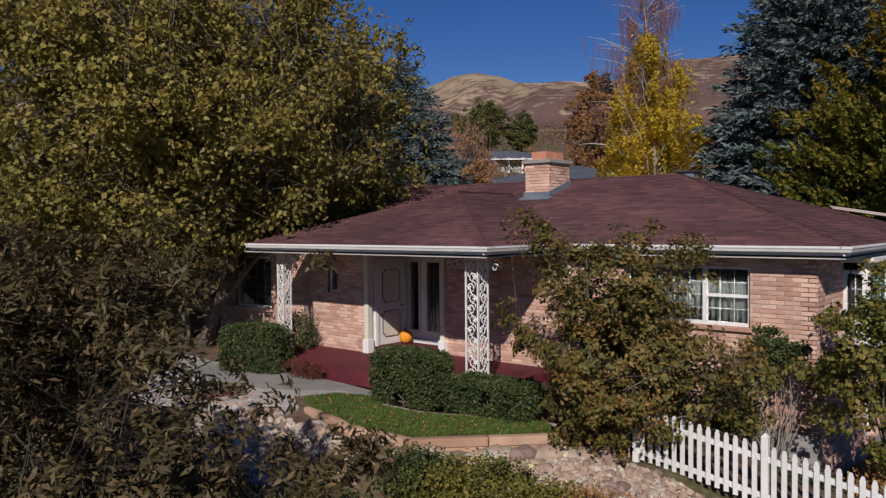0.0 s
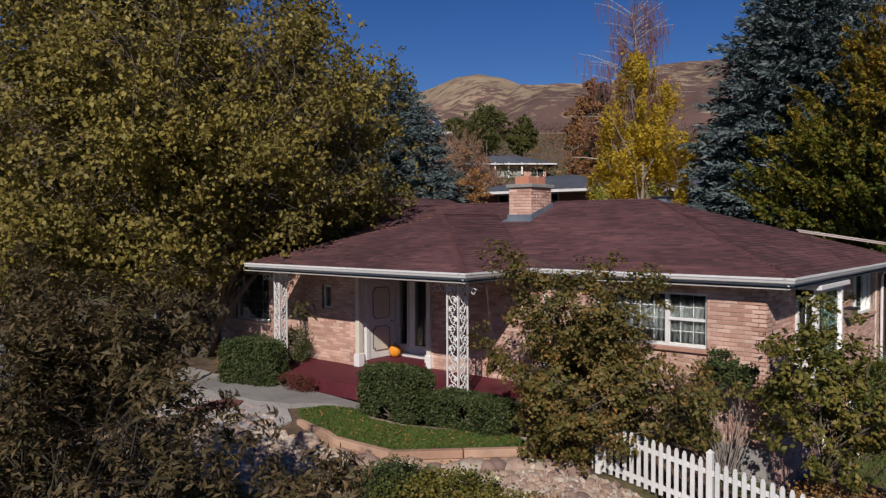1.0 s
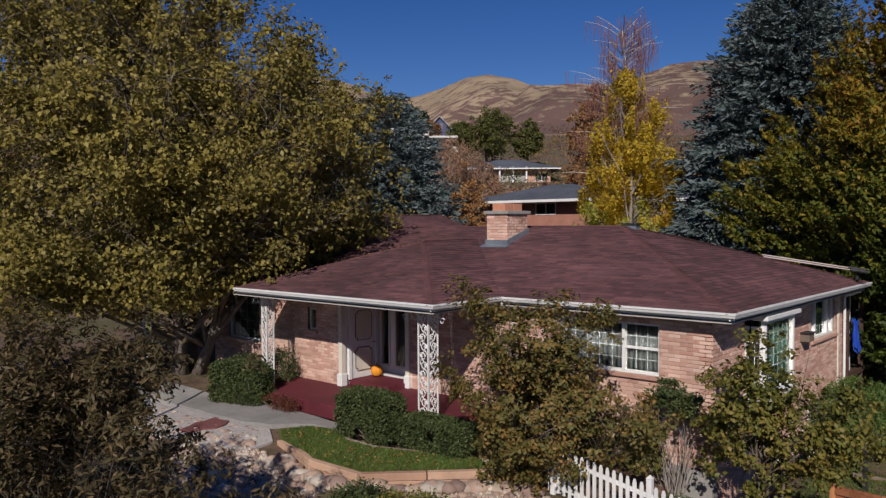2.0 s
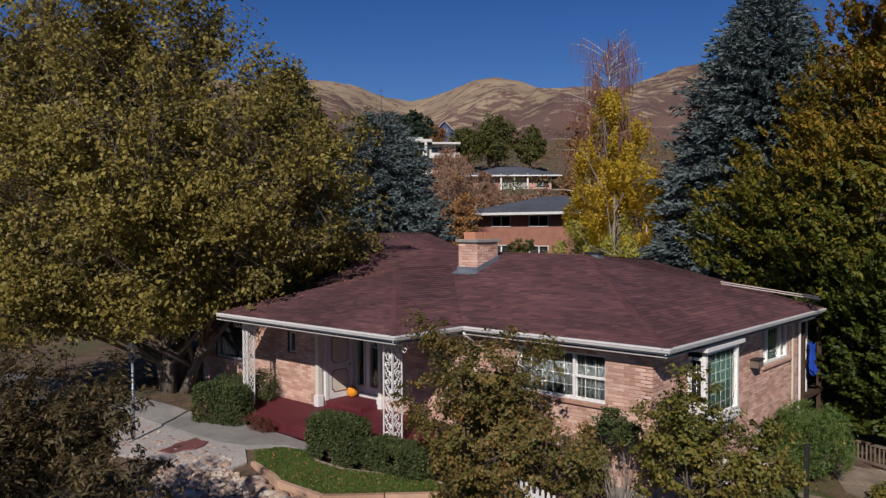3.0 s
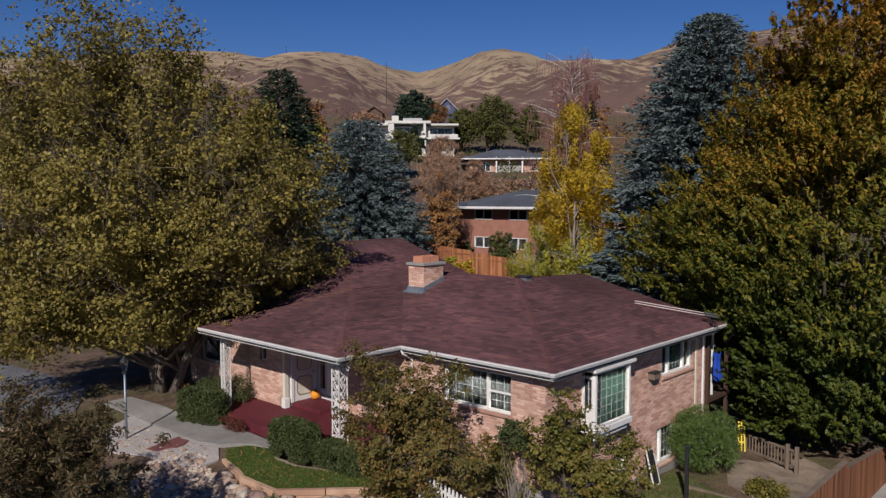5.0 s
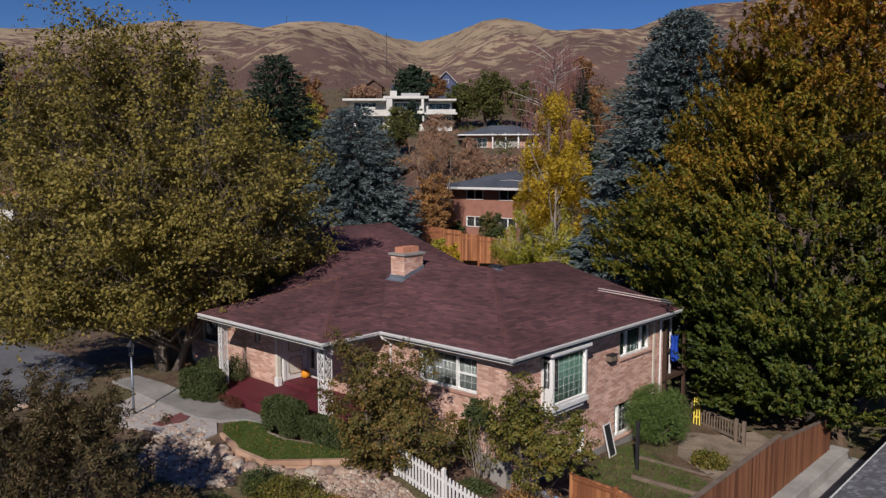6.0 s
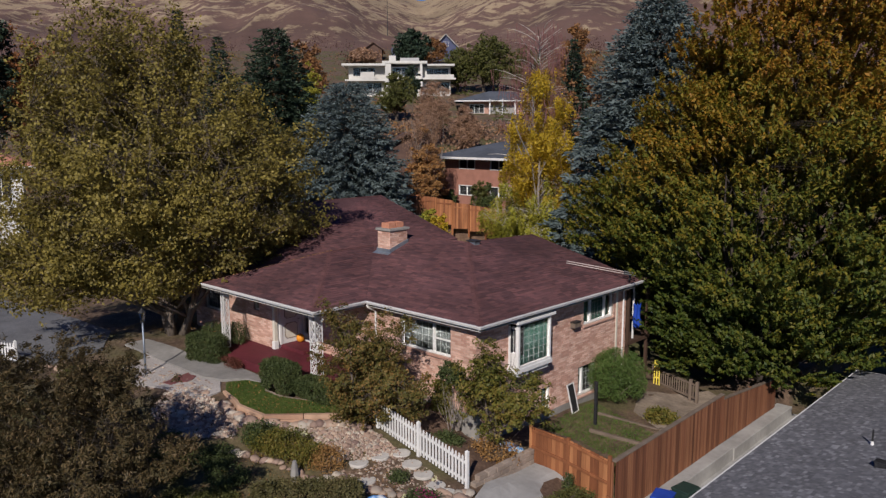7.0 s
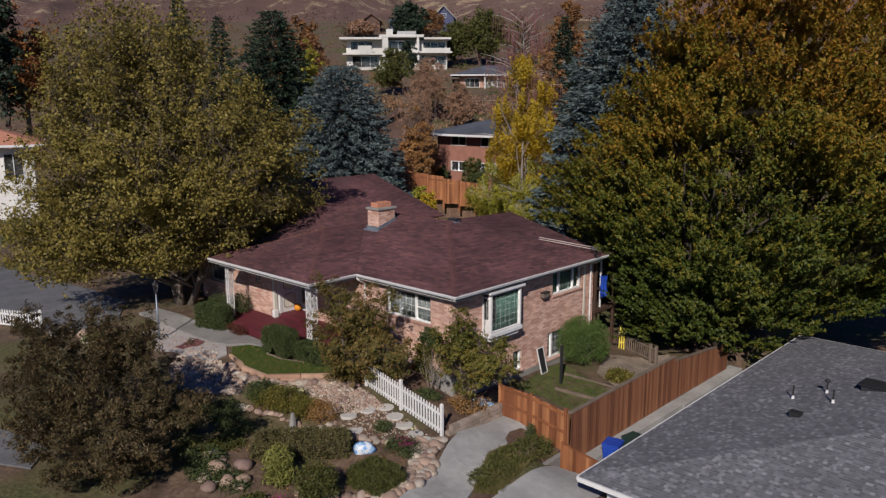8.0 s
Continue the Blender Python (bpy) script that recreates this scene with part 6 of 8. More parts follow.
# white picket fence
def picket_fence(posts, name="picket_fence", label="white wooden picket fence", h=1.0, gap=0.145, rails=(0.22, 0.78)):
    t = thing(name, label, "fence", at=(posts[0][0], posts[0][1], posts[0][2]))
    for x, y, z, top in posts:
        g = Geo()
        g.box(x - 0.05, x + 0.05, y - 0.05, y + 0.05, z - 0.1, z + top)
        g.add([(x - .06, y - .06, z + top), (x + .06, y - .06, z + top), (x + .06, y + .06, z + top), (x - .06, y + .06, z + top), (x, y, z + top + .07)], [(3, 2, 1, 0), (0, 1, 4), (1, 2, 4), (2, 3, 4), (3, 0, 4)])
        part("post", g, M_WHITE, t, bevel=0.006)
    for (xa, ya, za, _), (xb, yb, zb, _) in zip(posts, posts[1:]):
        a, b = Vector((xa, ya, za)), Vector((xb, yb, zb))
        d = (b - a)
        L = math.hypot(d.x, d.y)
        u = Vector((d.x, d.y, 0)).normalized()
        nr = Vector((u.y, -u.x, 0))
        for f in rails:
            part("rail", Geo().beam(a + Vector((0, 0, f * h)), b + Vector((0, 0, f * h)), 0.035, 0.085), M_WHITE, t, bevel=0.004)
        n = int((L - 0.12) / gap)
        for i in range(n):
            p = a + d * ((0.5 + i) / n * (L - 0.14) / L + 0.07 / L) + nr * 0.03
            w = 0.037
            prof = [(-w, 0.10), (w, 0.10), (w, h * 0.93), (0.018, h), (-0.018, h), (-w, h * 0.93)]
            g = Geo()
            g.add([p + u * s + Vector((0, 0, z)) for s, z in prof] + [p + u * s + Vector((0, 0, z)) + nr * 0.02 for s, z in prof], [(0, 1, 2, 3, 4, 5), (11, 10, 9, 8, 7, 6)] + [(k, 6 + k, 6 + (k + 1) % 6, (k + 1) % 6) for k in range(6)])
            part("picket", g, M_WHITE, t)
    return t


picket_fence([(-2.75, -2.02, -0.85, 1.06), (-0.57, -2.28, -1.08, 1.10), (1.63, -2.48, -1.36, 1.14)])
picket_fence([(-19.0, -7.9, -0.75, 1.0), (-21.5, -9.2, -0.75, 1.0), (-24.0, -10.5, -0.75, 1.0)], label="white picket fence by the far drive", h=0.9)

# arch frame at the start of the fence
tr_ = thing("garden_trellis", "white wire trellis at the fence end", "trellis", at=(-2.85, -1.95, -0.85))
for dx in (0.0, 0.28):
    part("upright", Geo().tube([(-2.95 + dx, -1.9, -0.9), (-2.95 + dx, -1.9, 0.5), (-2.81, -1.9, 0.85)], [0.012] * 3, 6), M_WHITE, tr_)
for k in range(5):
    part("rung", Geo().tube([(-2.95, -1.9, -0.6 + 0.27 * k), (-2.67, -1.9, -0.6 + 0.27 * k)], [0.01, 0.01], 6), M_WHITE, tr_)


# cedar gate and board fence
def board_run(t, a, b, za, zb, bot_a, bot_b, w=0.14, th=0.02, material=None, side=1, name="board", wave=0.01, seed=1):
    rnd = random.Random(seed)
    a, b = Vector((*a, 0)), Vector((*b, 0))
    d = b - a
    L = d.length
    u = d.normalized()
    nr = Vector((u.y, -u.x, 0)) * side
    n = int(L / w)
    for i in range(n):
        f0, f1 = i / n, (i + 1) / n
        s0, s1 = L * f0 + 0.004, L * f1 - 0.004
        top = za + (zb - za) * (f0 + f1) / 2 + rnd.uniform(-wave, wave)
        bot = bot_a + (bot_b - bot_a) * (f0 + f1) / 2
        off = nr * rnd.uniform(0, 0.006)
        p = [a + u * s0 + off, a + u * s1 + off, a + u * s1 + nr * th + off, a + u * s0 + nr * th + off]
        g = Geo()
        g.add([Vector((q.x, q.y, bot)) for q in p] + [Vector((q.x, q.y, top)) for q in p], [(3, 2, 1, 0), (4, 5, 6, 7), (0, 1, 5, 4), (1, 2, 6, 5), (2, 3, 7, 6), (3, 0, 4, 7)])
        part(name, g, material, t)


gate = thing("wooden_gate", "double cedar board gate with cross rails, half in leaf shade", "gate", at=(3.0, 0.65, -1.9))
board_run(gate, (1.66, 0.66), (3.02, 0.66), -0.36, -0.40, -1.58, -1.78, material=M_CEDAR, seed=2)
board_run(gate, (3.06, 0.66), (4.44, 0.66), -0.40, -0.62, -1.80, -2.08, material=M_CEDAR, seed=3)
for x0, x1, za, zb in ((1.66, 3.02, -0.46, -0.50), (3.06, 4.44, -0.50, -0.72), (1.66, 3.02, -1.02, -1.12), (3.06, 4.44, -1.14, -1.34)):
    part("rail", Geo().beam((x0, 0.615, za), (x1, 0.615, zb), 0.045, 0.095), M_CEDAR, gate, bevel=0.005)
for x, zt, zb in ((1.62, -0.30, -1.7), (3.04, -0.34, -1.9), (4.50, -0.48, -2.3)):
    part("post", Geo().box(x - 0.05, x + 0.05, 0.60, 0.70, zb, zt), M_CEDAR, gate, bevel=0.006)

fence = thing("board_fence", "tall brown board fence along the side yard on a concrete footing", "fence", at=(4.62, 7, -2.45))
board_run(fence, (4.64, 0.75), (4.60, 8.4), -0.68, -0.62, -2.46, -2.46, material=M_CEDAR_DARK, seed=4)
board_run(fence, (4.60, 8.4), (4.60, 13.6), -0.80, -1.30, -2.46, -2.50, material=M_CEDAR_DARK, seed=5)
part("cap_rail", Geo().beam((4.60, 0.7, -0.64), (4.56, 8.4, -0.58), 0.16, 0.04), M_GREYWOOD, fence, "weathered grey cap rail", bevel=0.005)
part("cap_rail", Geo().beam((4.56, 8.4, -0.76), (4.56, 13.6, -1.26), 0.16, 0.04), M_GREYWOOD, fence, "weathered grey cap rail", bevel=0.005)
for y in (0.72, 3.2, 5.8, 8.4, 11.0, 13.6):
    part("post", Geo().box(4.48, 4.58, y - 0.05, y + 0.05, -2.6, -0.68 - max(0, (y - 8.4) * 0.11)), M_CEDAR_DARK, fence, bevel=0.006)
single("footing_wall", Geo().box(4.48, 5.10, 0.55, 8.3, -3.3, -2.465).box(4.48, 5.14, 8.3, 14.2, -3.3, -2.50), M_CONCRETE_LIGHT, "pale broad concrete footing wall under the fence", "wall", kind="structure", bevel=0.02)
single("kerb", Geo().beam((4.62, 0.55, -2.35), (4.98, -3.5, -2.15), 0.18, 0.85).beam((4.98, -3.5, -2.25), (5.3, -8.5, -2.35), 0.18, 0.7), M_CONCRETE, "grey concrete kerb of the planting strip", "kerb", kind="structure", bevel=0.02)

near_gate = thing("side_gate", "orange-brown board gate beside the grey-roofed house", "gate", at=(5.6, -0.4, -3.0))
board_run(near_gate, (5.05, -0.25), (7.0, -0.55), -1.32, -1.42, -2.95, -2.95, material=M_CEDAR, seed=6)
part("rail", Geo().beam((5.05, -0.22, -1.30), (7.0, -0.52, -1.40), 0.07, 0.035), M_CEDAR, near_gate)
for x, y in ((5.0, -0.24), (7.04, -0.55)):
    part("post", Geo().box(x - 0.05, x + 0.05, y - 0.05, y + 0.05, -3.05, -1.24), M_CEDAR, near_gate, bevel=0.005)

# low block wall beside the path, with bed behind it
bw = thing("block_wall", "low tan block retaining wall beside the path", "retaining wall", at=(1.7, -0.8, -1.6))
rnd_ = random.Random(8)
for r in range(4):
    y = -2.3 + (0.18 if r % 2 else 0)
    while y < 0.5:
        part("block", Geo().box(1.56 + 0.015 * r, 1.80 + rnd_.uniform(-0.01, 0.01), y + 0.005, min(y + 0.40, 0.58), -1.72 + 0.17 * r, -1.56 + 0.17 * r), M_BLOCK, bw, bevel=0.015)
        y += 0.41
flat_patch("mulch_bed", [(-2.5, -1.7), (-0.5, -2.1), (1.5, -2.3), (1.55, 0.6), (-0.55, 0.4), (-2.6, 0.3)], 0.22, M_SOIL, "brown mulch bed with leaf litter", "bed", thick=0.3)

flat_patch("gate_bed", [(3.0, -0.75), (2.78, -0.25), (2.85, 0.35), (3.3, 0.58), (4.4, 0.58), (4.5, -0.6), (3.76, -1.35)], 0.10, M_SOIL, "small brown mulch bed by the gate", "bed", thick=0.2, step=0.3)

# things in the side yard
ps_ = thing("yard_post", "thin dark post in the side yard", "post", at=(1.1, 5.3, -1.8))
part("shaft", Geo().box(1.05, 1.15, 5.25, 5.35, -1.95, -0.2), M_IRON, ps_, bevel=0.008)
part("cap", Geo().box(1.03, 1.17, 5.23, 5.37, -0.2, -0.14), M_IRON, ps_, bevel=0.01)
sc = thing("window_screen", "white-framed window screen leaning on the side wall", "screen", at=(-0.4, 5.9, -1.8))
m4 = pose(-0.12, 5.62, -1.82, 0, -14, 4)
g = Geo()
for x0, x1, y0, y1, z0, z1 in ((-.02, .02, 0, .04, 0, 1.15), (-.02, .02, .46, .50, 0, 1.15), (-.02, .02, .04, .46, 0, .04), (-.02, .02, .04, .46, 1.11, 1.15)):
    g.box(x0, x1, y0, y1, z0, z1, m4)
part("frame", g, M_WHITE, sc)
part("mesh", Geo().box(-.004, .004, .04, .46, .04, 1.11, m4), M_IRON, sc)
for a, b in (((1.3, 4.6, -1.80), (4.2, 4.9, -1.85)), ((0.6, 6.3, -1.83), (3.0, 6.5, -1.9)), ((3.0, 6.5, -1.9), (3.9, 9.4, -2.1))):
    single("bed_border", Geo().beam(a, b, 0.12, 0.22), M_GREYWOOD, "weathered timber bed border", "edging", kind="structure", group="bed borders", bevel=0.015)
deck = thing("deck_railing", "weathered grey wooden balustrade behind the yard", "railing", at=(1.0, 11.6, -2.2))
for a, b in (((-0.2, 12.2), (2.3, 11.2)),):
    a, b = Vector((*a, 0)), Vector((*b, 0))
    for z in (-1.52, -2.08):
        part("rail", Geo().beam(a + Vector((0, 0, z)), b + Vector((0, 0, z)), 0.05, 0.09), M_GREYWOOD, deck, bevel=0.005)
    for i in range(19):
        p = a.lerp(b, (i + 0.5) / 19)
        part("baluster", Geo().box(p.x - .02, p.x + .02, p.y - .02, p.y + .02, -2.16, -1.50), M_GREYWOOD, deck)
    for p in (a, a.lerp(b, 0.86), b):
        part("post", Geo().box(p.x - .06, p.x + .06, p.y - .06, p.y + .06, -2.5, -1.34), M_GREYWOOD, deck, bevel=0.006)
# back porch; its dark timber colour stands in for shade under the maple
porch_b = thing("back_porch", "back porch with posts and deck, maple shade in its timber colour", "porch", at=(-1.0, 11.2, -0.2))
part("deck", Geo().box(-4.0, -0.5, 10.25, 12.2, -0.15, 0.0), M_SHADEWOOD, porch_b)
for x, y in ((-0.6, 10.45), (-0.6, 12.1), (-2.2, 12.1)):
    part("post", Geo().box(x - .06, x + .06, y - .06, y + .06, -2.6, 2.5), M_SHADEWOOD, porch_b)
# presumed roof, added to keep the sun off the tarpaulin
part("roof", Geo().box(-4.0, -0.35, 10.52, 12.3, 2.585, 2.68), M_SHADEWOOD, porch_b, "added flat porch roof that shades the tarpaulin")
part("rail", Geo().beam((-0.6, 10.4, 1.0), (-0.6, 12.1, 1.0), 0.06, 0.1), M_SHADEWOOD, porch_b)
part("porch_post", Geo().box(-0.72, -0.65, 11.0, 11.07, 0.0, 2.42), M_WHITE, porch_b, "slim white painted post", bevel=0.006)
part("beam", Geo().beam((-0.5, 10.52, 2.5), (-0.5, 12.2, 2.5), 0.08, 0.16), M_SHADEWOOD, porch_b)
tarp = Geo()
vs, fs = [], []
for i in range(12):
    for j in range(10):
        vs.append((-0.52 + 0.05 * math.sin(i * 1.3 + j * 0.6) + 0.012 * j, 10.68 + i * 0.055 + 0.03 * math.sin(j * 1.1), 1.62 - j * 0.105 - 0.14 * math.sin(i * 0.8) ** 2))
fs = [(i * 10 + j, (i + 1) * 10 + j, (i + 1) * 10 + j + 1, i * 10 + j + 1) for i in range(11) for j in range(9)]
tarp.add(vs, fs)
tp = single("tarpaulin", tarp, M_BLUE, "crumpled blue tarpaulin hanging from the back porch", "tarpaulin", smooth=True)
tp.modifiers.new("cloth", "SOLIDIFY").thickness = 0.02
yl = thing("folding_chair", "folded yellow chair leaning on the back porch", "chair", at=(0.2, 11.75, -1.6))
for k in range(3):
    part("tube", Geo().tube([(0.12 + 0.1 * k, 11.6 + 0.06 * k, -2.1), (0.0 + 0.1 * k, 11.9, -1.05)], [0.03, 0.03], 6), M_YELLOW, yl)
for z in (-1.75, -1.45, -1.2):
    part("slat", Geo().beam((0.06, 11.75 + (z + 1.5) * 0.25, z), (0.30, 11.81 + (z + 1.5) * 0.25, z), 0.03, 0.07), M_YELLOW, yl)


def bin_(x, y, z, rot, material, label):
    t = thing("wheelie_bin", label, "bin", group="bins by the side walk", at=(x, y, z))
    m = pose(x, y, z, 0, 0, rot)
    g = Geo()
    lo = [(-.22, -.24), (.22, -.24), (.22, .24), (-.22, .24)]
    hi = [(-.29, -.32), (.29, -.32), (.29, .32), (-.29, .32)]
    g.add([m @ Vector((*p, 0.06)) for p in lo] + [m @ Vector((*p, 0.98)) for p in hi], [(3, 2, 1, 0), (4, 5, 6, 7), (0, 1, 5, 4), (1, 2, 6, 5), (2, 3, 7, 6), (3, 0, 4, 7)])
    part("body", g, material, t, bevel=0.03)
    g = Geo()
    g.box(-.31, .31, -.34, .36, 0.985, 1.05, m); g.box(-.2, .2, .36, .42, 0.99, 1.03, m)
    part("lid", g, material, t, bevel=0.025)
    for s in (-1, 1):
        part("wheel", Geo().tube([m @ Vector((s * .25, .26, .12)), m @ Vector((s * .31, .26, .12))], [.12, .12], 14), M_IRON, t)
    part("handle", Geo().tube([m @ Vector((-.2, .40, .95)), m @ Vector((.2, .40, .95))], [.018, .018], 6), material, t)


bin_(5.45, 2.2, -2.98, 12, M_BLUE, "blue plastic wheelie bin by the fence")
bin_(5.75, 3.1, -2.98, -8, M_GREENBIN, "dark green plastic wheelie bin by the fence")


def bag(x, y, z, s, rot, label):
    rnd = random.Random(int(x * 10))
    bm = bmesh.new()
    bmesh.ops.create_uvsphere(bm, u_segments=20, v_segments=12, radius=1)
    for v in bm.verts:
        k = 1 + 0.16 * noise.noise(v.co * 2.2 + Vector((x, y, 0)))
        k *= 1 - 0.35 * max(v.co.z, 0) + 0.05 * math.sin(v.co.x * 9 + v.co.z * 7)
        v.co = Vector((math.copysign(abs(v.co.x) ** 0.7, v.co.x) * s[0] * k, math.copysign(abs(v.co.y) ** 0.7, v.co.y) * s[1] * k, v.co.z * s[2] * k))
    me = bpy.data.meshes.new("bag")
    bmesh.ops.transform(bm, matrix=pose(x, y, z, 0, 8, rot), verts=bm.verts)
    bm.to_mesh(me)
    bm.free()
    me.materials.append(M_SKYBLUE)
    me.polygons.foreach_set("use_smooth", [True] * len(me.polygons))
    single("soil_bag", me, None, label, "bag")


bag(0.72, 0.75, -1.38, (0.50, 0.28, 0.14), 10, "crumpled pale blue bag of garden soil on the bed")
bag(0.62, -5.05, -1.18, (0.36, 0.22, 0.30), 60, "pale blue and white bag in the flower bed")


# street lamp style garden light by the walk
gl = thing("garden_lamp", "grey metal post lamp beside the front walk", "lamp post", at=(-12.5, -5.35, -0.45))
part("post", Geo().tube([(-12.5, -5.35, -0.5), (-12.5, -5.35, 1.75)], [0.045, 0.035], 10), M_METAL, gl, smooth=True)
part("collar", Geo().tube([(-12.5, -5.35, 1.75), (-12.5, -5.35, 1.80)], [0.09, 0.09], 12), M_IRON, gl)
part("lantern", Geo().tube([(-12.5, -5.35, 1.80), (-12.5, -5.35, 2.10), (-12.5, -5.35, 2.12)], [0.08, 0.13, 0.05], 6), M_GLASS, gl)
part("roof", Geo().tube([(-12.5, -5.35, 2.12), (-12.5, -5.35, 2.24), (-12.5, -5.35, 2.30)], [0.17, 0.05, 0.015], 6), M_IRON, gl)
part("base", Geo().tube([(-12.5, -5.35, -0.52), (-12.5, -5.35, -0.36)], [0.11, 0.08], 12), M_METAL, gl)

# clipped hedges and shrubs by the house
shrub("hedge", "clipped dark green hedge beside the porch", (-7.2, -2.78, -0.35), (0.85, 0.44), 1.08, L_HEDGE, 2600, 0.05, 41, "hedge", boxy=1, clump=0.07)
shrub("hedge", "low clipped green hedge before the porch post", (-5.45, -2.40, -0.4), (1.0, 0.42), 0.70, L_HEDGE, 2400, 0.05, 42, "hedge", boxy=1, clump=0.07)
shrub("hedge", "clipped green hedge block at the porch end", (-12.3, -2.80, -0.36), (0.86, 0.44), 1.18, L_HEDGE, 2600, 0.05, 43, "hedge", boxy=1, clump=0.07, rot=18)
shrub("shrub", "green shrub against the porch wall", (-12.7, -1.2, 0.0), 0.5, 0.95, L_HEDGE, 420, 0.05, 44)
shrub("shrub", "dark green shrubs under the far window", (-14.3, -1.2, -0.3), (0.8, 0.5), 0.9, L_HEDGE, 600, 0.05, 45)
shrub("barberry_bush", "low red-brown barberry at the porch edge", (-10.75, -2.62, -0.36), (0.75, 0.26), 0.42, leaf_mat("red-brown barberry leaves", [(0.1, (0.09, 0.03, 0.022)), (0.6, (0.17, 0.06, 0.04)), (1.0, (0.26, 0.13, 0.07))], 2.0), 380, 0.035, 46)
shrub("round_bush", "round dense green bush on a stem in the side yard", (0.35, 8.1, -1.75), 1.12, 2.1, L_BUSH, 2400, 0.10, 47, "bush", stems=9, clump=0.07, slim=0.10)
shrub("shrub", "green shrub with yellow flowers in the lower bed", (-3.6, -5.1, -0.95), (0.8, 0.7), 0.70, L_BRIGHT, 520, 0.06, 48)
shrub("shrub", "bright yellow-green shrub beside the lower bed", (-2.6, -5.0, -1.05), (0.55, 0.5), 0.66, L_BRIGHT, 360, 0.055, 49)
shrub("hedge", "clipped brown-green hedge in the lower garden", (-0.9, -6.4, -1.40), (1.6, 0.75), 0.66, leaf_mat("brown-green hedge leaves", [(0.2, (0.06, 0.062, 0.022)), (0.5, (0.115, 0.105, 0.04)), (0.8, (0.19, 0.145, 0.065))], 1.2, glow=0.2), 2400, 0.055, 50, "hedge", boxy=1, clump=0.07, rot=46)
shrub("shrub", "upright yellow-green shrub in the lower garden", (-0.05, -7.85, -1.6), (0.45, 0.45), 1.2, L_YELLOWGREEN, 420, 0.14, 51, slim=0.13, up=0.0)
shrub("shrub", "tall straggling olive shrub by the lower bed", (1.55, -7.7, -1.6), (0.65, 0.6), 1.15, L_OLIVE, 480, 0.09, 52, slim=0.18)
shrub("grass_mound", "dense mound of green ornamental grass", (2.25, -6.0, -1.52), (0.75, 0.65), 0.6, L_OLIVE, 1500, 0.11, 53, boxy=1, clump=0.07, slim=0.08, up=0.8)
shrub("flower_bed", "low plants with magenta flowers beside the stones", (1.5, -4.15, -1.35), (0.65, 0.45), 0.40, L_HEDGE, 320, 0.05, 54)
shrub("flower_cluster", "small cluster of magenta flowers", (1.55, -4.1, -1.05), (0.4, 0.3), 0.16, L_MAGENTA, 22, 0.05, 55, stems=3)
shrub("flower_cluster", "magenta flowers at the garden's edge", (1.3, -8.9, -1.7), (0.4, 0.35), 0.55, L_MAGENTA, 90, 0.07, 56, stems=4)
L_PALE = leaf_mat("pale yellow petals", [(0.2, (0.62, 0.58, 0.28)), (0.8, (0.78, 0.76, 0.55))], 2.0)
for x, y, z, k in ((1.15, -3.35, -0.95, 93), (1.2, -4.6, -1.0, 94), (-3.0, -4.85, -0.30, 95)):
    shrub("pale_bloom", "pale yellow bloom standing above the flower bed", (x, y, z), (0.08, 0.08), 0.12, L_PALE, 5, 0.06, k, "flower", stems=2, clump=0.05)
shrub("fern", "small green plant by the stepping stones", (0.05, -3.75, -1.15), (0.3, 0.28), 0.25, L_HEDGE, 120, 0.05, 57)
shrub("conifer_sapling", "tiny green conifer by the gate", (3.45, 0.05, -1.75), (0.13, 0.13), 0.62, L_HEDGE, 110, 0.05, 58)
shrub("shrub", "low dull green shrubs along the planting strip", (4.15, -1.4, -1.75), (0.5, 1.3), 0.5, L_OLIVE, 620, 0.05, 59, boxy=1, clump=0.09)
shrub("shrub", "low dull green shrubs along the planting strip", (4.3, -2.9, -1.8), (0.45, 0.9), 0.45, L_OLIVE, 420, 0.05, 60, boxy=1, clump=0.09)
shrub("shrub", "yellow-green climbing shrub under the front window", (-1.9, 0.15, -0.75), (0.45, 0.25), 1.35, L_BRIGHT, 320, 0.07, 61)
shrub("vegetable_plant", "leafy green plants in the timber bed", (2.7, 7.4, -1.95), (0.6, 0.5), 0.55, L_BRIGHT, 240, 0.09, 62)
shrub("shrub", "dark green shrub behind the gate", (3.9, 2.2, -2.0), (0.5, 0.5), 0.5, L_OLIVE, 240, 0.06, 63)
shrub("shrub", "low shrubs in the shade of the small tree", (-2.6, -9.0, -1.5), (0.7, 0.6), 0.6, L_HEDGE, 340, 0.06, 64)
shrub("shrub", "low shrubs in the shade of the small tree", (-6.6, -7.6, -1.1), (1.1, 0.8), 0.55, L_OLIVE, 420, 0.06, 65)
shrub("shrub", "brown autumn undergrowth beside the drive", (-13.5, -7.2, -0.6), (1.8, 0.9), 0.6, L_OLIVE, 600, 0.07, 66)
bare = thing("bare_shrub", "leafless grey shrub against the foundation", "shrub", at=(-1.25, 0.1, -1.0))
rnd_ = random.Random(4)
g = Geo()
for i in range(34):
    a = Vector((-1.25 + rnd_.uniform(-.2, .2), 0.12 + rnd_.uniform(-.08, .08), -1.1))
    b = a + Vector((rnd_.uniform(-.55, .55), rnd_.uniform(-.3, .1), rnd_.uniform(0.8, 1.6)))
    g.tube(bend(a, b, 0.02, rnd_, 4), [0.014, 0.011, 0.008, 0.006, 0.003], 4)
part("branch_tangle", g, M_TWIG_GREY, bare)


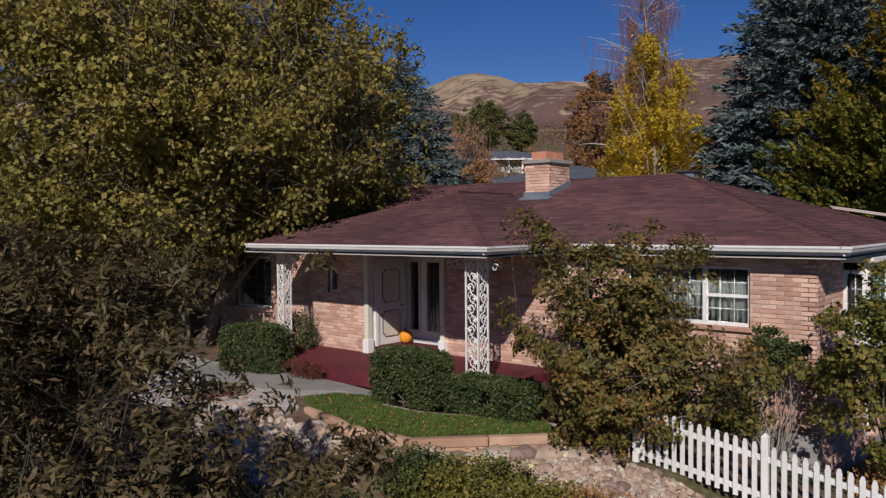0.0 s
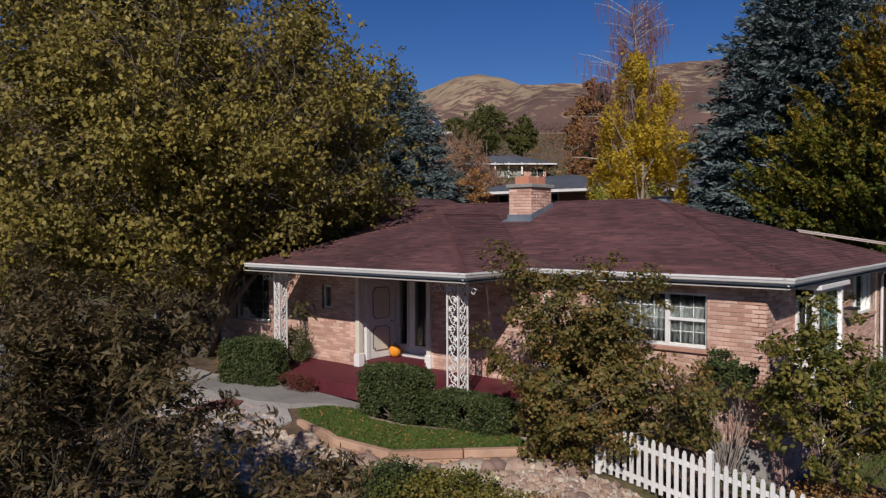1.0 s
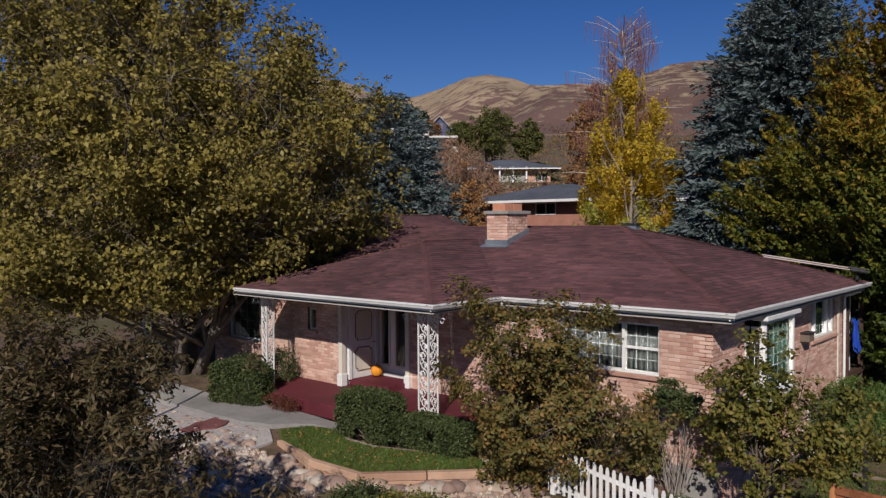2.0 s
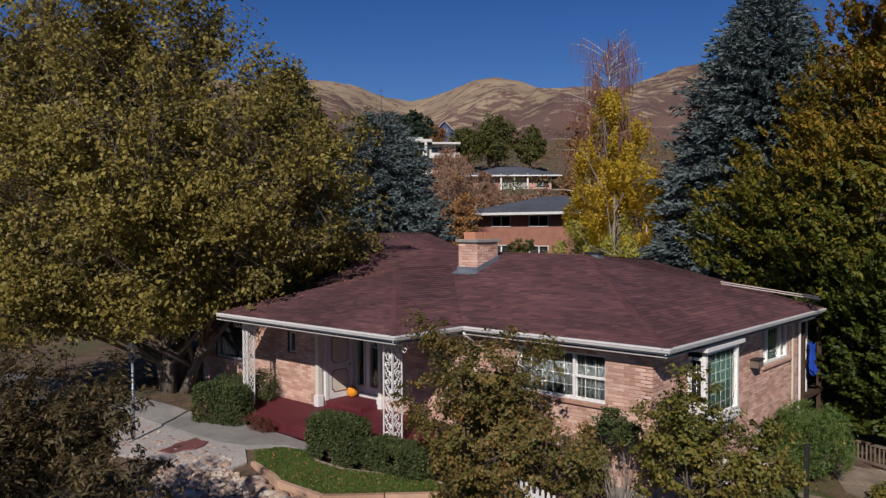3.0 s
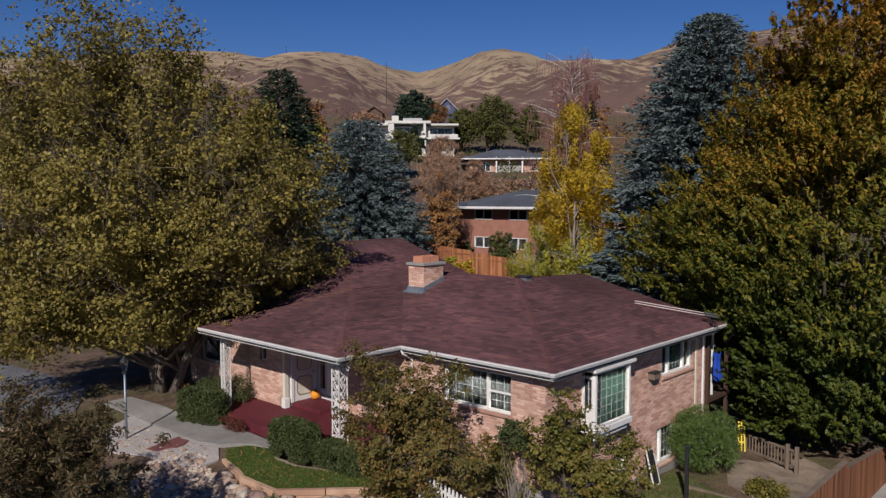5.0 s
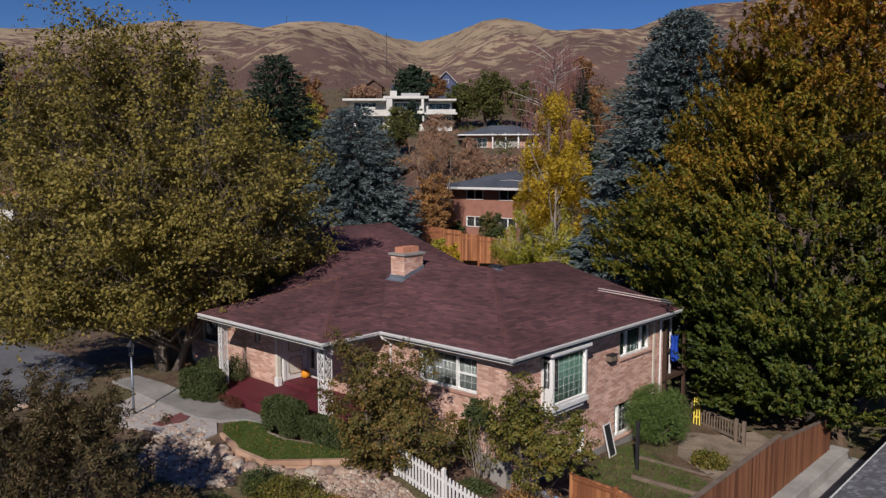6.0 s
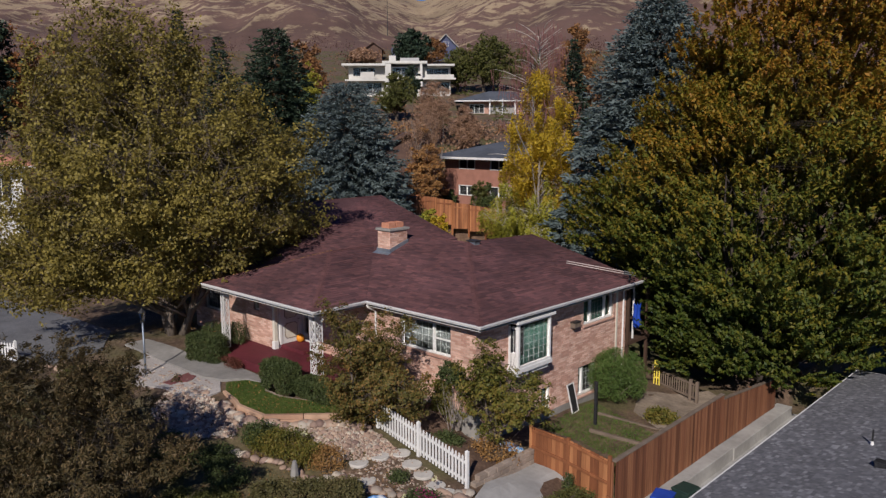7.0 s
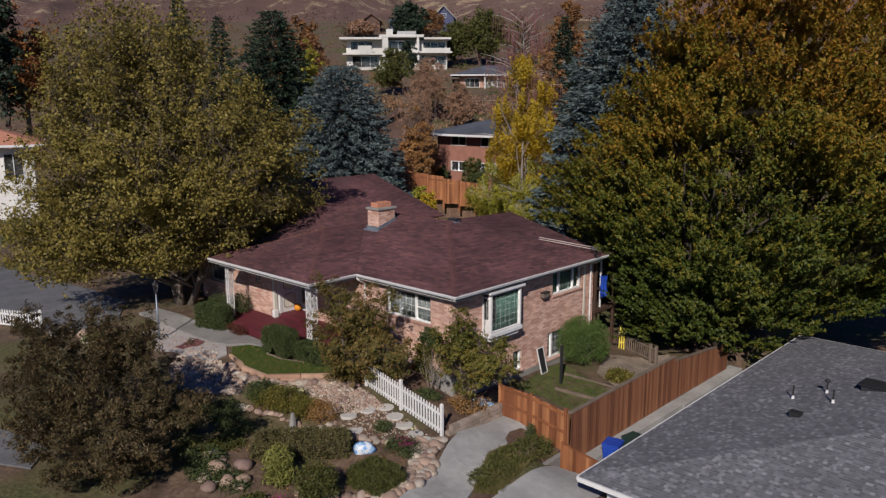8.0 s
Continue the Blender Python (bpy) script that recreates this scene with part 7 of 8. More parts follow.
def litter(name, poly, n, label, seed, z=None, up=0.012, size=0.055):
    rs = np.random.RandomState(seed)
    xy = np.array(scatter(poly, n, seed))
    Z = (ground_z(xy[:, 0], xy[:, 1]) if z is None else np.full(n, z)) + up
    q = leaf_quads(rs, np.column_stack([xy, Z]), 0.02, 1, size, up=1.6)
    single(name, np_mesh(name, q, 4, L_FALLEN), None, label, "fallen leaves", kind="stuff")


litter("fallen_leaves", LAWN, 420, "yellow-brown leaves fallen on the lawn", 71, z=-0.33)
litter("fallen_leaves", [(-5.0, -2.9), (-3.6, -2.6), (-2.4, -1.8), (-2.6, 0.2), (-5.4, 0.2), (-5.3, -1.8)], 2400, "orange-brown leaves drifted under the small tree", 72, up=0.05)
litter("fallen_leaves", [(-16, -1.5), (-12.6, -3.8), (-12.8, -2.4), (-15, -0.5), (-20, 0), (-20, -3)], 3200, "red-brown leaves on the ground by the drive", 73, up=0.05)
litter("fallen_leaves", [(-2.2, -1.6), (1.4, -2.2), (1.5, 0.4), (-2.2, 0.2)], 1500, "brown leaves on the mulch bed", 74, up=0.13)
litter("fallen_leaves", [(-5, -5), (-1.5, -3.4), (1.3, -3.6), (2.4, -5), (1.5, -8), (-4, -8)], 2200, "brown leaves on the garden beds", 75, up=0.04)
rs = np.random.RandomState(76)
d_ = rs.uniform(0.05, 1.0, 260)
e_ = np.abs(rs.normal(0, 0.20, 260))
P_ = np.column_stack([-13.12 + d_ * 3.65 - e_ * 0.7, -2.42 + d_ * 3.88 + e_ * 0.7, EAVE + (d_ * 3.65 - e_ * 0.7) * 0.348 + 0.03])
single("roof_leaves", np_mesh("roof_leaves", leaf_quads(rs, P_, 0.03, 1, 0.07, up=1.2), 4, L_FALLEN), None, "dark leaves gathered along the porch roof hip", "fallen leaves", kind="stuff")

ss = thing("standing_stone", "upright grey stone in the lower bed", "stone", at=(-2.3, -5.75, -1.15))
part("block", Geo().tube([(-2.3, -5.75, -1.3), (-2.31, -5.74, -0.9), (-2.28, -5.75, -0.62)], [0.15, 0.12, 0.07], 6), M_CONCRETE, ss, bevel=0.02)
shrub("shrub", "dark low shrub in the shaded lower garden", (-0.9, -9.0, -1.6), (0.6, 0.5), 0.45, L_HEDGE, 260, 0.055, 67)
shrub("shrub", "green shrub beside the lower stones", (-4.7, -5.3, -0.85), (0.7, 0.6), 0.55, L_HEDGE, 420, 0.06, 68)
shrub("shrub", "dry brown twiggy shrub under the corner tree", (0.9, -0.3, -1.5), (0.9, 0.6), 0.8, L_FALLEN, 260, 0.06, 69, stems=16)
shrub("ground_cover", "low green plants behind the picket fence", (-0.55, -0.95, -1.05), (0.6, 0.4), 0.28, L_HEDGE, 260, 0.06, 81)
shrub("rose_bush", "sprawling green rose bush with a few pale blooms", (-4.3, -5.35, -0.95), (0.7, 0.6), 0.58, L_BRIGHT, 420, 0.06, 82)
shrub("shrub", "dead brown shrub beside the lower bed", (-2.0, -4.75, -1.1), (0.55, 0.5), 0.65, L_FALLEN, 300, 0.05, 83, stems=14)
shrub("low_plant", "low green plants under the corner hedge", (-2.3, -8.6, -1.55), (0.5, 0.4), 0.3, L_HEDGE, 240, 0.06, 84)
for x, y, r, h, k in ((-3.7, -7.2, 0.8, 0.3, 85), (-2.9, -7.9, 0.6, 0.28, 86), (-4.8, -6.9, 0.8, 0.35, 87), (-5.6, -8.0, 0.9, 0.35, 88), (-1.7, -9.3, 0.7, 0.3, 89), (0.6, -9.2, 0.6, 0.3, 90), (-3.6, -8.6, 0.7, 0.3, 92)):
    shrub("ground_cover", "low dark green ground cover in the lower garden", (x, y, gz(x, y) - 0.02), (r, r * 0.8), h, L_HEDGE if k % 2 else L_OLIVE, 330, 0.06, k, "ground cover")


# ---------------------------------------------------------------- neighbouring houses
def simple_window(parent, m, x, z, w, h, frame_mat, bars=1, depth=0.12):
    """A recessed window on a wall whose face is the local plane y = 0 of pose m; x, z: its lower left corner."""
    g = Geo()
    f = 0.07
    for a, b, c, d in ((x, x + w, z, z + f), (x, x + w, z + h - f, z + h), (x, x + f, z + f, z + h - f), (x + w - f, x + w, z + f, z + h - f)):
        g.box(a, b, -0.05, depth, c, d, m)
    for k in range(1, bars + 1):
        xx = x + w * k / (bars + 1)
        g.box(xx - 0.03, xx + 0.03, -0.03, depth, z + f, z + h - f, m)
    win = part("window", g, frame_mat, parent, "white-framed window")
    pn = part("pane", Geo().box(x + f, x + w - f, 0.03, 0.04, z + f, z + h - f, m), M_GLASS, win)
    pn.visible_shadow = False
    # near-black backing painted as the darkness indoors
    part("dark_room", Geo().box(x + f, x + w - f, 0.10, 0.115, z + f, z + h - f, m), M_UNLIT_ROOM, win)
    return win


def wall_with_holes(parent, m, w, z0, z1, holes, material, thick=0.3, label=""):
    us = sorted({0, w, *(v for h in holes for v in h[:2])})
    zs = sorted({z0, z1, *(v for h in holes for v in h[2:])})
    ids, vs, seen_ = {}, [], {}
    for a, b in zip(us, us[1:]):
        for c, d in zip(zs, zs[1:]):
            if any(h[0] < (a + b) / 2 < h[1] and h[2] < (c + d) / 2 < h[3] for h in holes):
                continue
            g = Geo().box(a, b, 0, thick, c, d, m)
            for f in g.f:
                k = []
                for i in f:
                    key = tuple(round(v, 4) for v in g.v[i])
                    if key not in ids:
                        ids[key] = len(vs)
                        vs.append(key)
                    k.append(ids[key])
                s_ = frozenset(k)
                seen_[s_] = None if s_ in seen_ else k
    g = Geo()
    g.v, g.f = vs, [k for k in seen_.values() if k]
    return part("wall", g, material, parent, label)


def hip_roof(parent, m, w, d, z, over, pitch, material, label, gut=True, tabs=None, fascia=0.2):
    """A hipped roof over a w x d block (local x along the front, y to the back), eaves at z."""
    x0, x1, y0, y1 = -over, w + over, -over, d + over
    half = min(x1 - x0, y1 - y0) / 2
    rz = z + half * pitch
    if x1 - x0 >= y1 - y0:
        r0, r1 = (x0 + half, (y0 + y1) / 2, rz), (x1 - half, (y0 + y1) / 2, rz)
        planes = [([(x0, y0, z), (x1, y0, z), r1, r0], (0, -1, 0)), ([(x1, y0, z), (x1, y1, z), r1], (1, 0, 0)), ([(x1, y1, z), (x0, y1, z), r0, r1], (0, 1, 0)), ([(x0, y1, z), (x0, y0, z), r0], (-1, 0, 0))]
    else:
        r0, r1 = ((x0 + x1) / 2, y0 + half, rz), ((x0 + x1) / 2, y1 - half, rz)
        planes = [([(x0, y0, z), (x1, y0, z), r0], (0, -1, 0)), ([(x1, y0, z), (x1, y1, z), r1, r0], (1, 0, 0)), ([(x1, y1, z), (x0, y1, z), r1], (0, 1, 0)), ([(x0, y1, z), (x0, y0, z), r0, r1], (-1, 0, 0))]
    out = []
    for i, (poly, dn) in enumerate(planes):
        wp = [m @ Vector(p) for p in poly]
        s = part("roof_slope", Geo().slab(wp, 0.12), material, parent, label)
        if tabs:
            roof_shingles("shingles", wp, m.to_3x3() @ Vector(dn), tabs, s, seed=50 + i, exposure=0.115, tab=0.12, lift=0.010)
        out.append(s)
    if gut:
        c = [(x0, y0), (x1, y0), (x1, y1), (x0, y1)]
        for (ax_, ay_), (bx_, by_) in zip(c, c[1:] + c[:1]):
            part("gutter", Geo().beam(m @ Vector((ax_, ay_, z - fascia / 2)), m @ Vector((bx_, by_, z - fascia / 2)), 0.12, fascia), M_WHITE, parent, "white gutter")
    return out


# the grey-roofed house beside the fence
nb = thing("neighbour_house", "low house with a grey shingle roof", "house", at=(13, 5, -3.0))
mN = pose(7.85, -2.15, 0, 0, 0, 0)
wall_with_holes(nb, mN, 11.0, -3.1, -0.85, (), M_STUCCO, label="pale stucco wall")
part("wall", Geo().box(0, 0.3, 0.3, 16.8, -3.1, -0.85, mN), M_STUCCO, nb, "pale stucco wall")
part("wall", Geo().box(0.3, 11, 16.5, 16.8, -3.1, -0.85, mN), M_STUCCO, nb, "pale stucco wall")
part("wall", Geo().box(10.7, 11, 0.3, 16.5, -3.1, -0.85, mN), M_STUCCO, nb, "pale stucco wall")
hip_roof(nb, mN, 11.0, 16.8, -0.70, 0.6, 0.21, M_SHINGLE_GREY, "grey asphalt shingle slope", tabs=M_SHINGLE_GREY, fascia=0.13)
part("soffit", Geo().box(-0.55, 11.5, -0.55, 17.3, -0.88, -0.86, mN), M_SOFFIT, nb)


def roof_pipe(x, y, z, h, label, cap=False):
    t = thing("vent_pipe", label, "vent pipe", group="roof vent pipes", at=(x, y, z))
    part("collar", Geo().tube([(x, y, z - 0.05), (x, y, z + 0.07), (x, y, z + 0.12)], [0.065, 0.045, 0.038], 10), M_WHITE, t)
    part("pipe", Geo().tube([(x, y, z + 0.05), (x, y, z + h)], [0.028, 0.028], 8), M_IRON, t)
    if cap:
        part("cap", Geo().tube([(x, y, z + h), (x, y, z + h + 0.04), (x, y, z + h + 0.12)], [0.08, 0.10, 0.03], 10), M_IRON, t)


def zN(x, y):
    return -0.70 + (x - 7.25) * 0.21


for x, y, h, cap in ((10.15, 5.75, 0.48, False), (10.95, 6.6, 0.40, True), (11.45, 5.55, 0.46, False)):
    roof_pipe(x, y, zN(x, y), h, "metal vent pipe with white collar on the grey roof", cap)
for x, y, s in ((10.85, 3.95, 0.17), (12.3, 7.4, 0.45)):
    t = thing("roof_vent", "low dark box vent on the grey roof", "roof vent", at=(x, y, zN(x, y)))
    part("curb", Geo().box(x - s, x + s, y - s * 0.8, y + s * 0.8, zN(x, y) - 0.15, zN(x, y) + 0.12), M_IRON, t, bevel=0.02)
    part("hood", Geo().box(x - s * 1.15, x + s * 1.15, y - s * 0.95, y + s * 0.95, zN(x, y) + 0.125, zN(x, y) + 0.16), M_IRON, t, bevel=0.02)

# two-storey red brick house behind
h2 = thing("brick_house", "two-storey red brick house with a dark grey hip roof", "house", at=(-34, 44, 2.0))
m2 = pose(-35.3, 36.0, 0.39) @ Matrix.Scale(0.92, 4)
H2W = [(2.0, 5.35, 2.2, 1.0), (6.2, 5.35, 2.1, 1.0), (2.0, 2.65, 2.2, 1.05), (6.2, 2.65, 2.1, 1.05)]
wall_with_holes(h2, m2, 11.6, 0.8, 6.35, [(x, x + w, z, z + h) for x, z, w, h in H2W], M_BRICK_RED, label="red brick wall")
part("wall", Geo().box(0, 0.3, 0.3, 9, 0.8, 6.35, m2), M_BRICK_RED, h2, "red brick wall")
part("wall", Geo().box(11.3, 11.6, 0.3, 9, 0.8, 6.35, m2), M_BRICK_RED, h2, "red brick wall")
for x, z, w, h in H2W:
    simple_window(h2, m2, x, z, w, h, M_WHITE, bars=1)
hip_roof(h2, m2, 11.6, 9, 6.6, 1.3, 0.27, M_ROOF_DARK, "dark grey shingle slope")
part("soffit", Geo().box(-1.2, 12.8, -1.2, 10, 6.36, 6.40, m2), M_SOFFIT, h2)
mw2 = m2 @ pose(14.2, 2.5, 0)
part("wing", Geo().box(0, 8, 0, 6, 0.8, 6.3, mw2), M_BRICK_RED, h2, "red brick wing")
simple_window(h2, mw2, 2.0, 4.2, 2.2, 1.2, M_WHITE, bars=1, depth=-0.03)
hip_roof(h2, mw2, 8, 6, 6.5, 0.8, 0.22, M_ROOF_DARK, "dark grey shingle slope")

# low house on the slope with a carport
h4 = thing("hillside_house", "low brick hillside house with a grey roof and white carport posts", "house", at=(-58, 70, 10))
m4h = pose(-75.4, 83.6, 1.3, 0, 0, 42)
wall_with_holes(h4, m4h, 13, 9.0, 12.5, [(1.0, 3.6, 10.4, 12.0), (10.5, 12.6, 10.5, 12.0)], M_BRICK, label="pale red brick wall")
simple_window(h4, m4h, 1.0, 10.4, 2.6, 1.6, M_WHITE, 2)
simple_window(h4, m4h, 10.5, 10.5, 2.1, 1.5, M_WHITE, 1)
part("wall", Geo().box(0, 0.3, 0.3, 8, 9, 12.6, m4h), M_STUCCO, h4)
hip_roof(h4, m4h, 13, 9, 12.6, 1.5, 0.30, M_ROOF_DARK, "grey roof slope")
for x in (4.4, 6.6, 8.8):
    part("carport_post", Geo().box(x, x + 0.25, -1.1, -0.85, 9.0, 12.8, m4h), M_WHITE, h4)
# grey in place of white, so the carport's shade is in the colour
part("garage_door", Geo().box(4.6, 8.8, -0.04, 0.0, 9.6, 11.8, m4h), M_CONCRETE_LIGHT, h4, "white garage door greyed for carport shade")

# white modern house
wh = thing("modern_house", "white flat-roofed modern house with long balconies", "house", at=(-93, 84, 15))
mW = pose(-109.4, 86.1, 0, 0, 0, 44.8)
WWIN = [(0.9, 19.75, 4.6, 1.75), (9.0, 19.75, 5.4, 1.75), (16.0, 19.75, 4.6, 1.6), (9.2, 16.4, 5.0, 2.2), (15.6, 16.6, 5.2, 2.0), (1.2, 16.2, 5.6, 2.3)]
wall_with_holes(wh, mW, 21, 14.0, 21.7, [(x, x + w, z, z + h) for x, z, w, h in WWIN], M_PLASTER, label="white stucco wall")
for x, z, w, h in WWIN:
    simple_window(wh, mW, x, z, w, h, M_PLASTER, 2)
part("wall", Geo().box(0, 0.3, 0.3, 9, 14.0, 21.7, mW), M_PLASTER, wh, "white stucco wall")
part("wall", Geo().box(20.7, 21, 0.3, 9, 14.0, 21.7, mW), M_PLASTER, wh, "white stucco wall")
part("roof", Geo().box(-1.2, 7.6, -2.4, 9, 21.71, 22.15, mW), M_PLASTER, wh, "flat white roof slab", bevel=0.04)
part("roof", Geo().box(7.0, 16.2, -2.0, 9, 22.16, 22.7, mW), M_PLASTER, wh, "raised flat white roof slab", bevel=0.04)
part("roof", Geo().box(16.2, 21.8, -2.2, 9, 21.71, 22.1, mW), M_PLASTER, wh, "flat white roof slab", bevel=0.04)
part("balcony", Geo().box(-0.6, 7.6, -2.0, -0.01, 18.7, 19.0, mW), M_PLASTER, wh, "white balcony slab")
part("parapet", Geo().box(2.6, 5.4, -2.0, -1.85, 19.0, 20.5, mW), M_PLASTER, wh, "solid white balcony screen")
part("balcony", Geo().box(8.8, 22.0, -2.0, -0.01, 19.0, 19.35, mW), M_PLASTER, wh, "white balcony slab")
part("parapet", Geo().box(16.0, 21.6, -2.0, -1.9, 19.36, 20.0, mW), M_PLASTER, wh, "low white balcony wall")
part("pier", Geo().box(7.6, 8.8, -2.1, -0.01, 14.0, 22.1, mW), M_PLASTER, wh, "broad white pier")
part("pier", Geo().box(14.7, 15.2, -2.1, -0.01, 17.6, 22.1, mW), M_PLASTER, wh, "slim white pier")
part("terrace", Geo().box(8.8, 13.5, -2.6, -0.01, 16.0, 16.35, mW), M_PLASTER, wh, "white terrace edge")
part("chimney", Geo().box(8.2, 9.6, 3, 4.5, 22.7, 24.2, mW), M_PLASTER, wh)
part("penthouse_roof", Geo().slab([mW @ Vector(p) for p in ((10.5, 1, 22.9), (14.5, 1, 22.9), (14.5, 6, 24.0), (10.5, 6, 24.0))], 0.3), M_PLASTER, wh)


def gable_house(name, label, m, w, d, z0, z1, rise, wall_m, roof_m):
    t = thing(name, label, "house", at=tuple(m.translation + Vector((0, 0, z0))))
    g = Geo()
    g.add([m @ Vector(p) for p in ((0, 0, z0), (w, 0, z0), (w, 0, z1), (w / 2, 0, z1 + rise), (0, 0, z1), (0, d, z0), (w, d, z0), (w, d, z1), (w / 2, d, z1 + rise), (0, d, z1))],
          [(0, 1, 2, 3, 4), (9, 8, 7, 6, 5), (0, 5, 6, 1), (1, 6, 7, 2), (4, 9, 5, 0), (2, 7, 8, 3), (3, 8, 9, 4)])
    part("wall", g, wall_m, t)
    o = 0.7
    k = rise / (w / 2)
    for sgn, xa in ((1, -o), (-1, w + o)):
        za = z1 - o * k + 0.05
        part("roof_slope", Geo().slab([m @ Vector(p) for p in ((xa, -o, za), (w / 2, -o, z1 + rise + 0.08), (w / 2, d + o, z1 + rise + 0.08), (xa, d + o, za))], 0.3), roof_m, t)
        if wall_m is M_SIDING:
            part("barge_board", Geo().beam(m @ Vector((xa, -o - 0.03, za - 0.1)), m @ Vector((w / 2, -o - 0.03, z1 + rise)), 0.1, 0.25), M_CONCRETE_LIGHT, t)
    if wall_m is M_SIDING:
        simple_window(t, m, w / 2 - 0.8, z1 - 0.4, 1.6, 1.3, M_WHITE, 1, depth=-0.02)
    return t


gable_house("gabled_house", "blue-grey gabled house high on the slope", pose(-154.5, 159.0, -1.0, 0, 0, 43), 6.4, 14, 30, 35.8, 3.2, M_SIDING, M_ROOF_DARK)
gable_house("gabled_house", "brown gabled house high on the slope", pose(-170.0, 143.5, -0.6, 0, 0, 46), 5.2, 12, 30, 34.4, 1.8, M_ROOF_BROWN, M_ROOF_BROWN)
part("wing", Geo().box(-14, 0, 3, 10, 30, 35.2, pose(-154.5, 159.0, -1.0, 0, 0, 43)), M_SIDING, bpy.data.objects["gabled_house"])
gable_house("small_house", "brown-roofed house among the trees behind", pose(-43.5, 35.5, 0, 0, 0, 48), 5.0, 7, 1.5, 7.4, 1.3, M_ROOF_BROWN, M_ROOF_BROWN)
lh = thing("far_house", "white house with a brown roof beyond the drive", "house", at=(-80, 10, 0))
mL = pose(-56.0, -5.5, 0, 0, 0, 70.7)
wall_with_holes(lh, mL, 10, -0.5, 6.0, [(4.4, 5.8, 3.4, 5.2), (7.7, 9.2, 3.2, 5.4)], M_STUCCO, label="white wall")
simple_window(lh, mL, 4.4, 3.4, 1.4, 1.8, M_WHITE, 1); simple_window(lh, mL, 7.7, 3.2, 1.5, 2.2, M_WHITE, 1)
part("wall", Geo().box(9.7, 10, 0.3, 8, -0.5, 6.0, mL), M_STUCCO, lh, "white wall")
hip_roof(lh, mL, 10, 8, 6.15, 1.0, 0.33, M_CLAY, "brown-red roof slope")

for x, y, z0, h in ((-295.0, 268.5, 62.0, 18.0), (-555.4, 391.3, 126.0, 15.0)):
    mast = thing("radio_mast", "thin dark mast on the hillside", "mast", group="masts on the hills", at=(x, y, z0))
    part("shaft", Geo().tube([(x, y, z0 - 4), (x, y, z0 + h)], [0.22, 0.12], 6), M_IRON, mast)
    part("crossarm", Geo().beam((x - 0.8, y - 0.8, z0 + h * 0.9), (x + 0.8, y + 0.8, z0 + h * 0.9), 0.15, 0.2), M_IRON, mast)

# cedar fence behind the house, stepping down the slope
bf = thing("back_fence", "orange cedar board fence stepping down behind the house", "fence", at=(-24, 27, 1.2))
F0, F1 = Vector((-31.6, 25.0, 4.05)), Vector((-22.6, 31.4, 2.35))
for i in range(8):
    a, b = F0.lerp(F1, i / 8), F0.lerp(F1, (i + 0.98) / 8)
    z = (a.z + b.z) / 2 - (0.12 if i > 3 else 0)
    board_run(bf, a.xy, b.xy, z + 0.08, z - 0.08, z - 2.1, z - 2.1, material=M_CEDAR, seed=30 + i, wave=0.004, w=0.15)
    part("rail", Geo().beam((a.x, a.y - 0.05, z - 0.3), (b.x, b.y - 0.05, z - 0.4), 0.05, 0.1), M_CEDAR, bf)
    part("post", Geo().box(a.x - 0.06, a.x + 0.06, a.y - 0.10, a.y + 0.02, z - 2.6, z + 0.16), M_CEDAR, bf)
single("back_bank", Geo().prism([(-32.4, 25.4), (-22.4, 32.4), (-24.0, 34.6), (-34.0, 27.6)], -0.5, 1.5), M_SOIL, "earth bank behind the cedar fence", "bank", kind="structure")

# ---------------------------------------------------------------- trees beyond
def far_tree(name, label, x, y, top, width, leaf, seed, low=0.12, n=None, size=0.32, stems=1, bark=None, cat="tree", slim=0.34):
    z0 = gz(x, y)
    h = top - z0
    r = width / 2
    zc = z0 + h * (0.5 + low / 2)
    rz = h * (0.5 - low / 2)
    lobes = [(x, y, zc, r * 0.85, r * 0.85, rz * 0.95), (x + r * 0.45, y - r * 0.2, zc - rz * 0.25, r * 0.6, r * 0.6, rz * 0.6), (x - r * 0.45, y + r * 0.2, zc - rz * 0.1, r * 0.6, r * 0.6, rz * 0.65), (x, y, zc + rz * 0.45, r * 0.5, r * 0.5, rz * 0.5)]
    return tree(name, label, (x, y, z0), lobes, leaf, n or int(90 + width * 22), 34, size, seed, trunk_r=max(0.08, width * 0.028), clump_r=max(0.25, width * 0.075), stems=stems, limbs=16, gap=-0.22, gap_scale=2.2 / max(width, 1), bark=bark, category=cat, slim=slim)


tree("ash_tree", "thinning mauve-brown tree with orange leaves low down", (-32.4, 29.8, 1.0),
     [(-32.2, 29.8, 8.4, 1.9, 1.9, 3.0), (-33.0, 30.4, 6.6, 1.7, 1.7, 2.4), (-31.2, 29.4, 7.8, 1.5, 1.5, 2.2)], L_MAUVE, 230, 30, 0.34, 101, trunk_r=0.13, clump_r=0.42, stems=3, limbs=40, bark=M_TWIG_GREY, gap=-0.2, gap_scale=0.6, slim=0.05, sweep=True)
far_tree("ash_tree", "small orange-leaved tree behind the house", -30.6, 28.6, 9.3, 4.0, L_ORANGE, 130, low=0.25, size=0.18)
far_tree("shrub", "mauve leafless shrub before the hillside house", -51.5, 57.0, 12.0, 5.0, L_MAUVE, 131, low=0.1, size=0.6, slim=0.05, n=260)
far_tree("shrub", "mauve leafless tree below the white house", -58.6, 58.8, 15.5, 6.5, L_MAUVE, 132, low=0.2, size=0.6, slim=0.05, n=300)
far_tree("maple_shrub", "red-brown shrub behind the house", -33.6, 29.6, 6.2, 2.6, L_FIRE, 102, size=0.18)
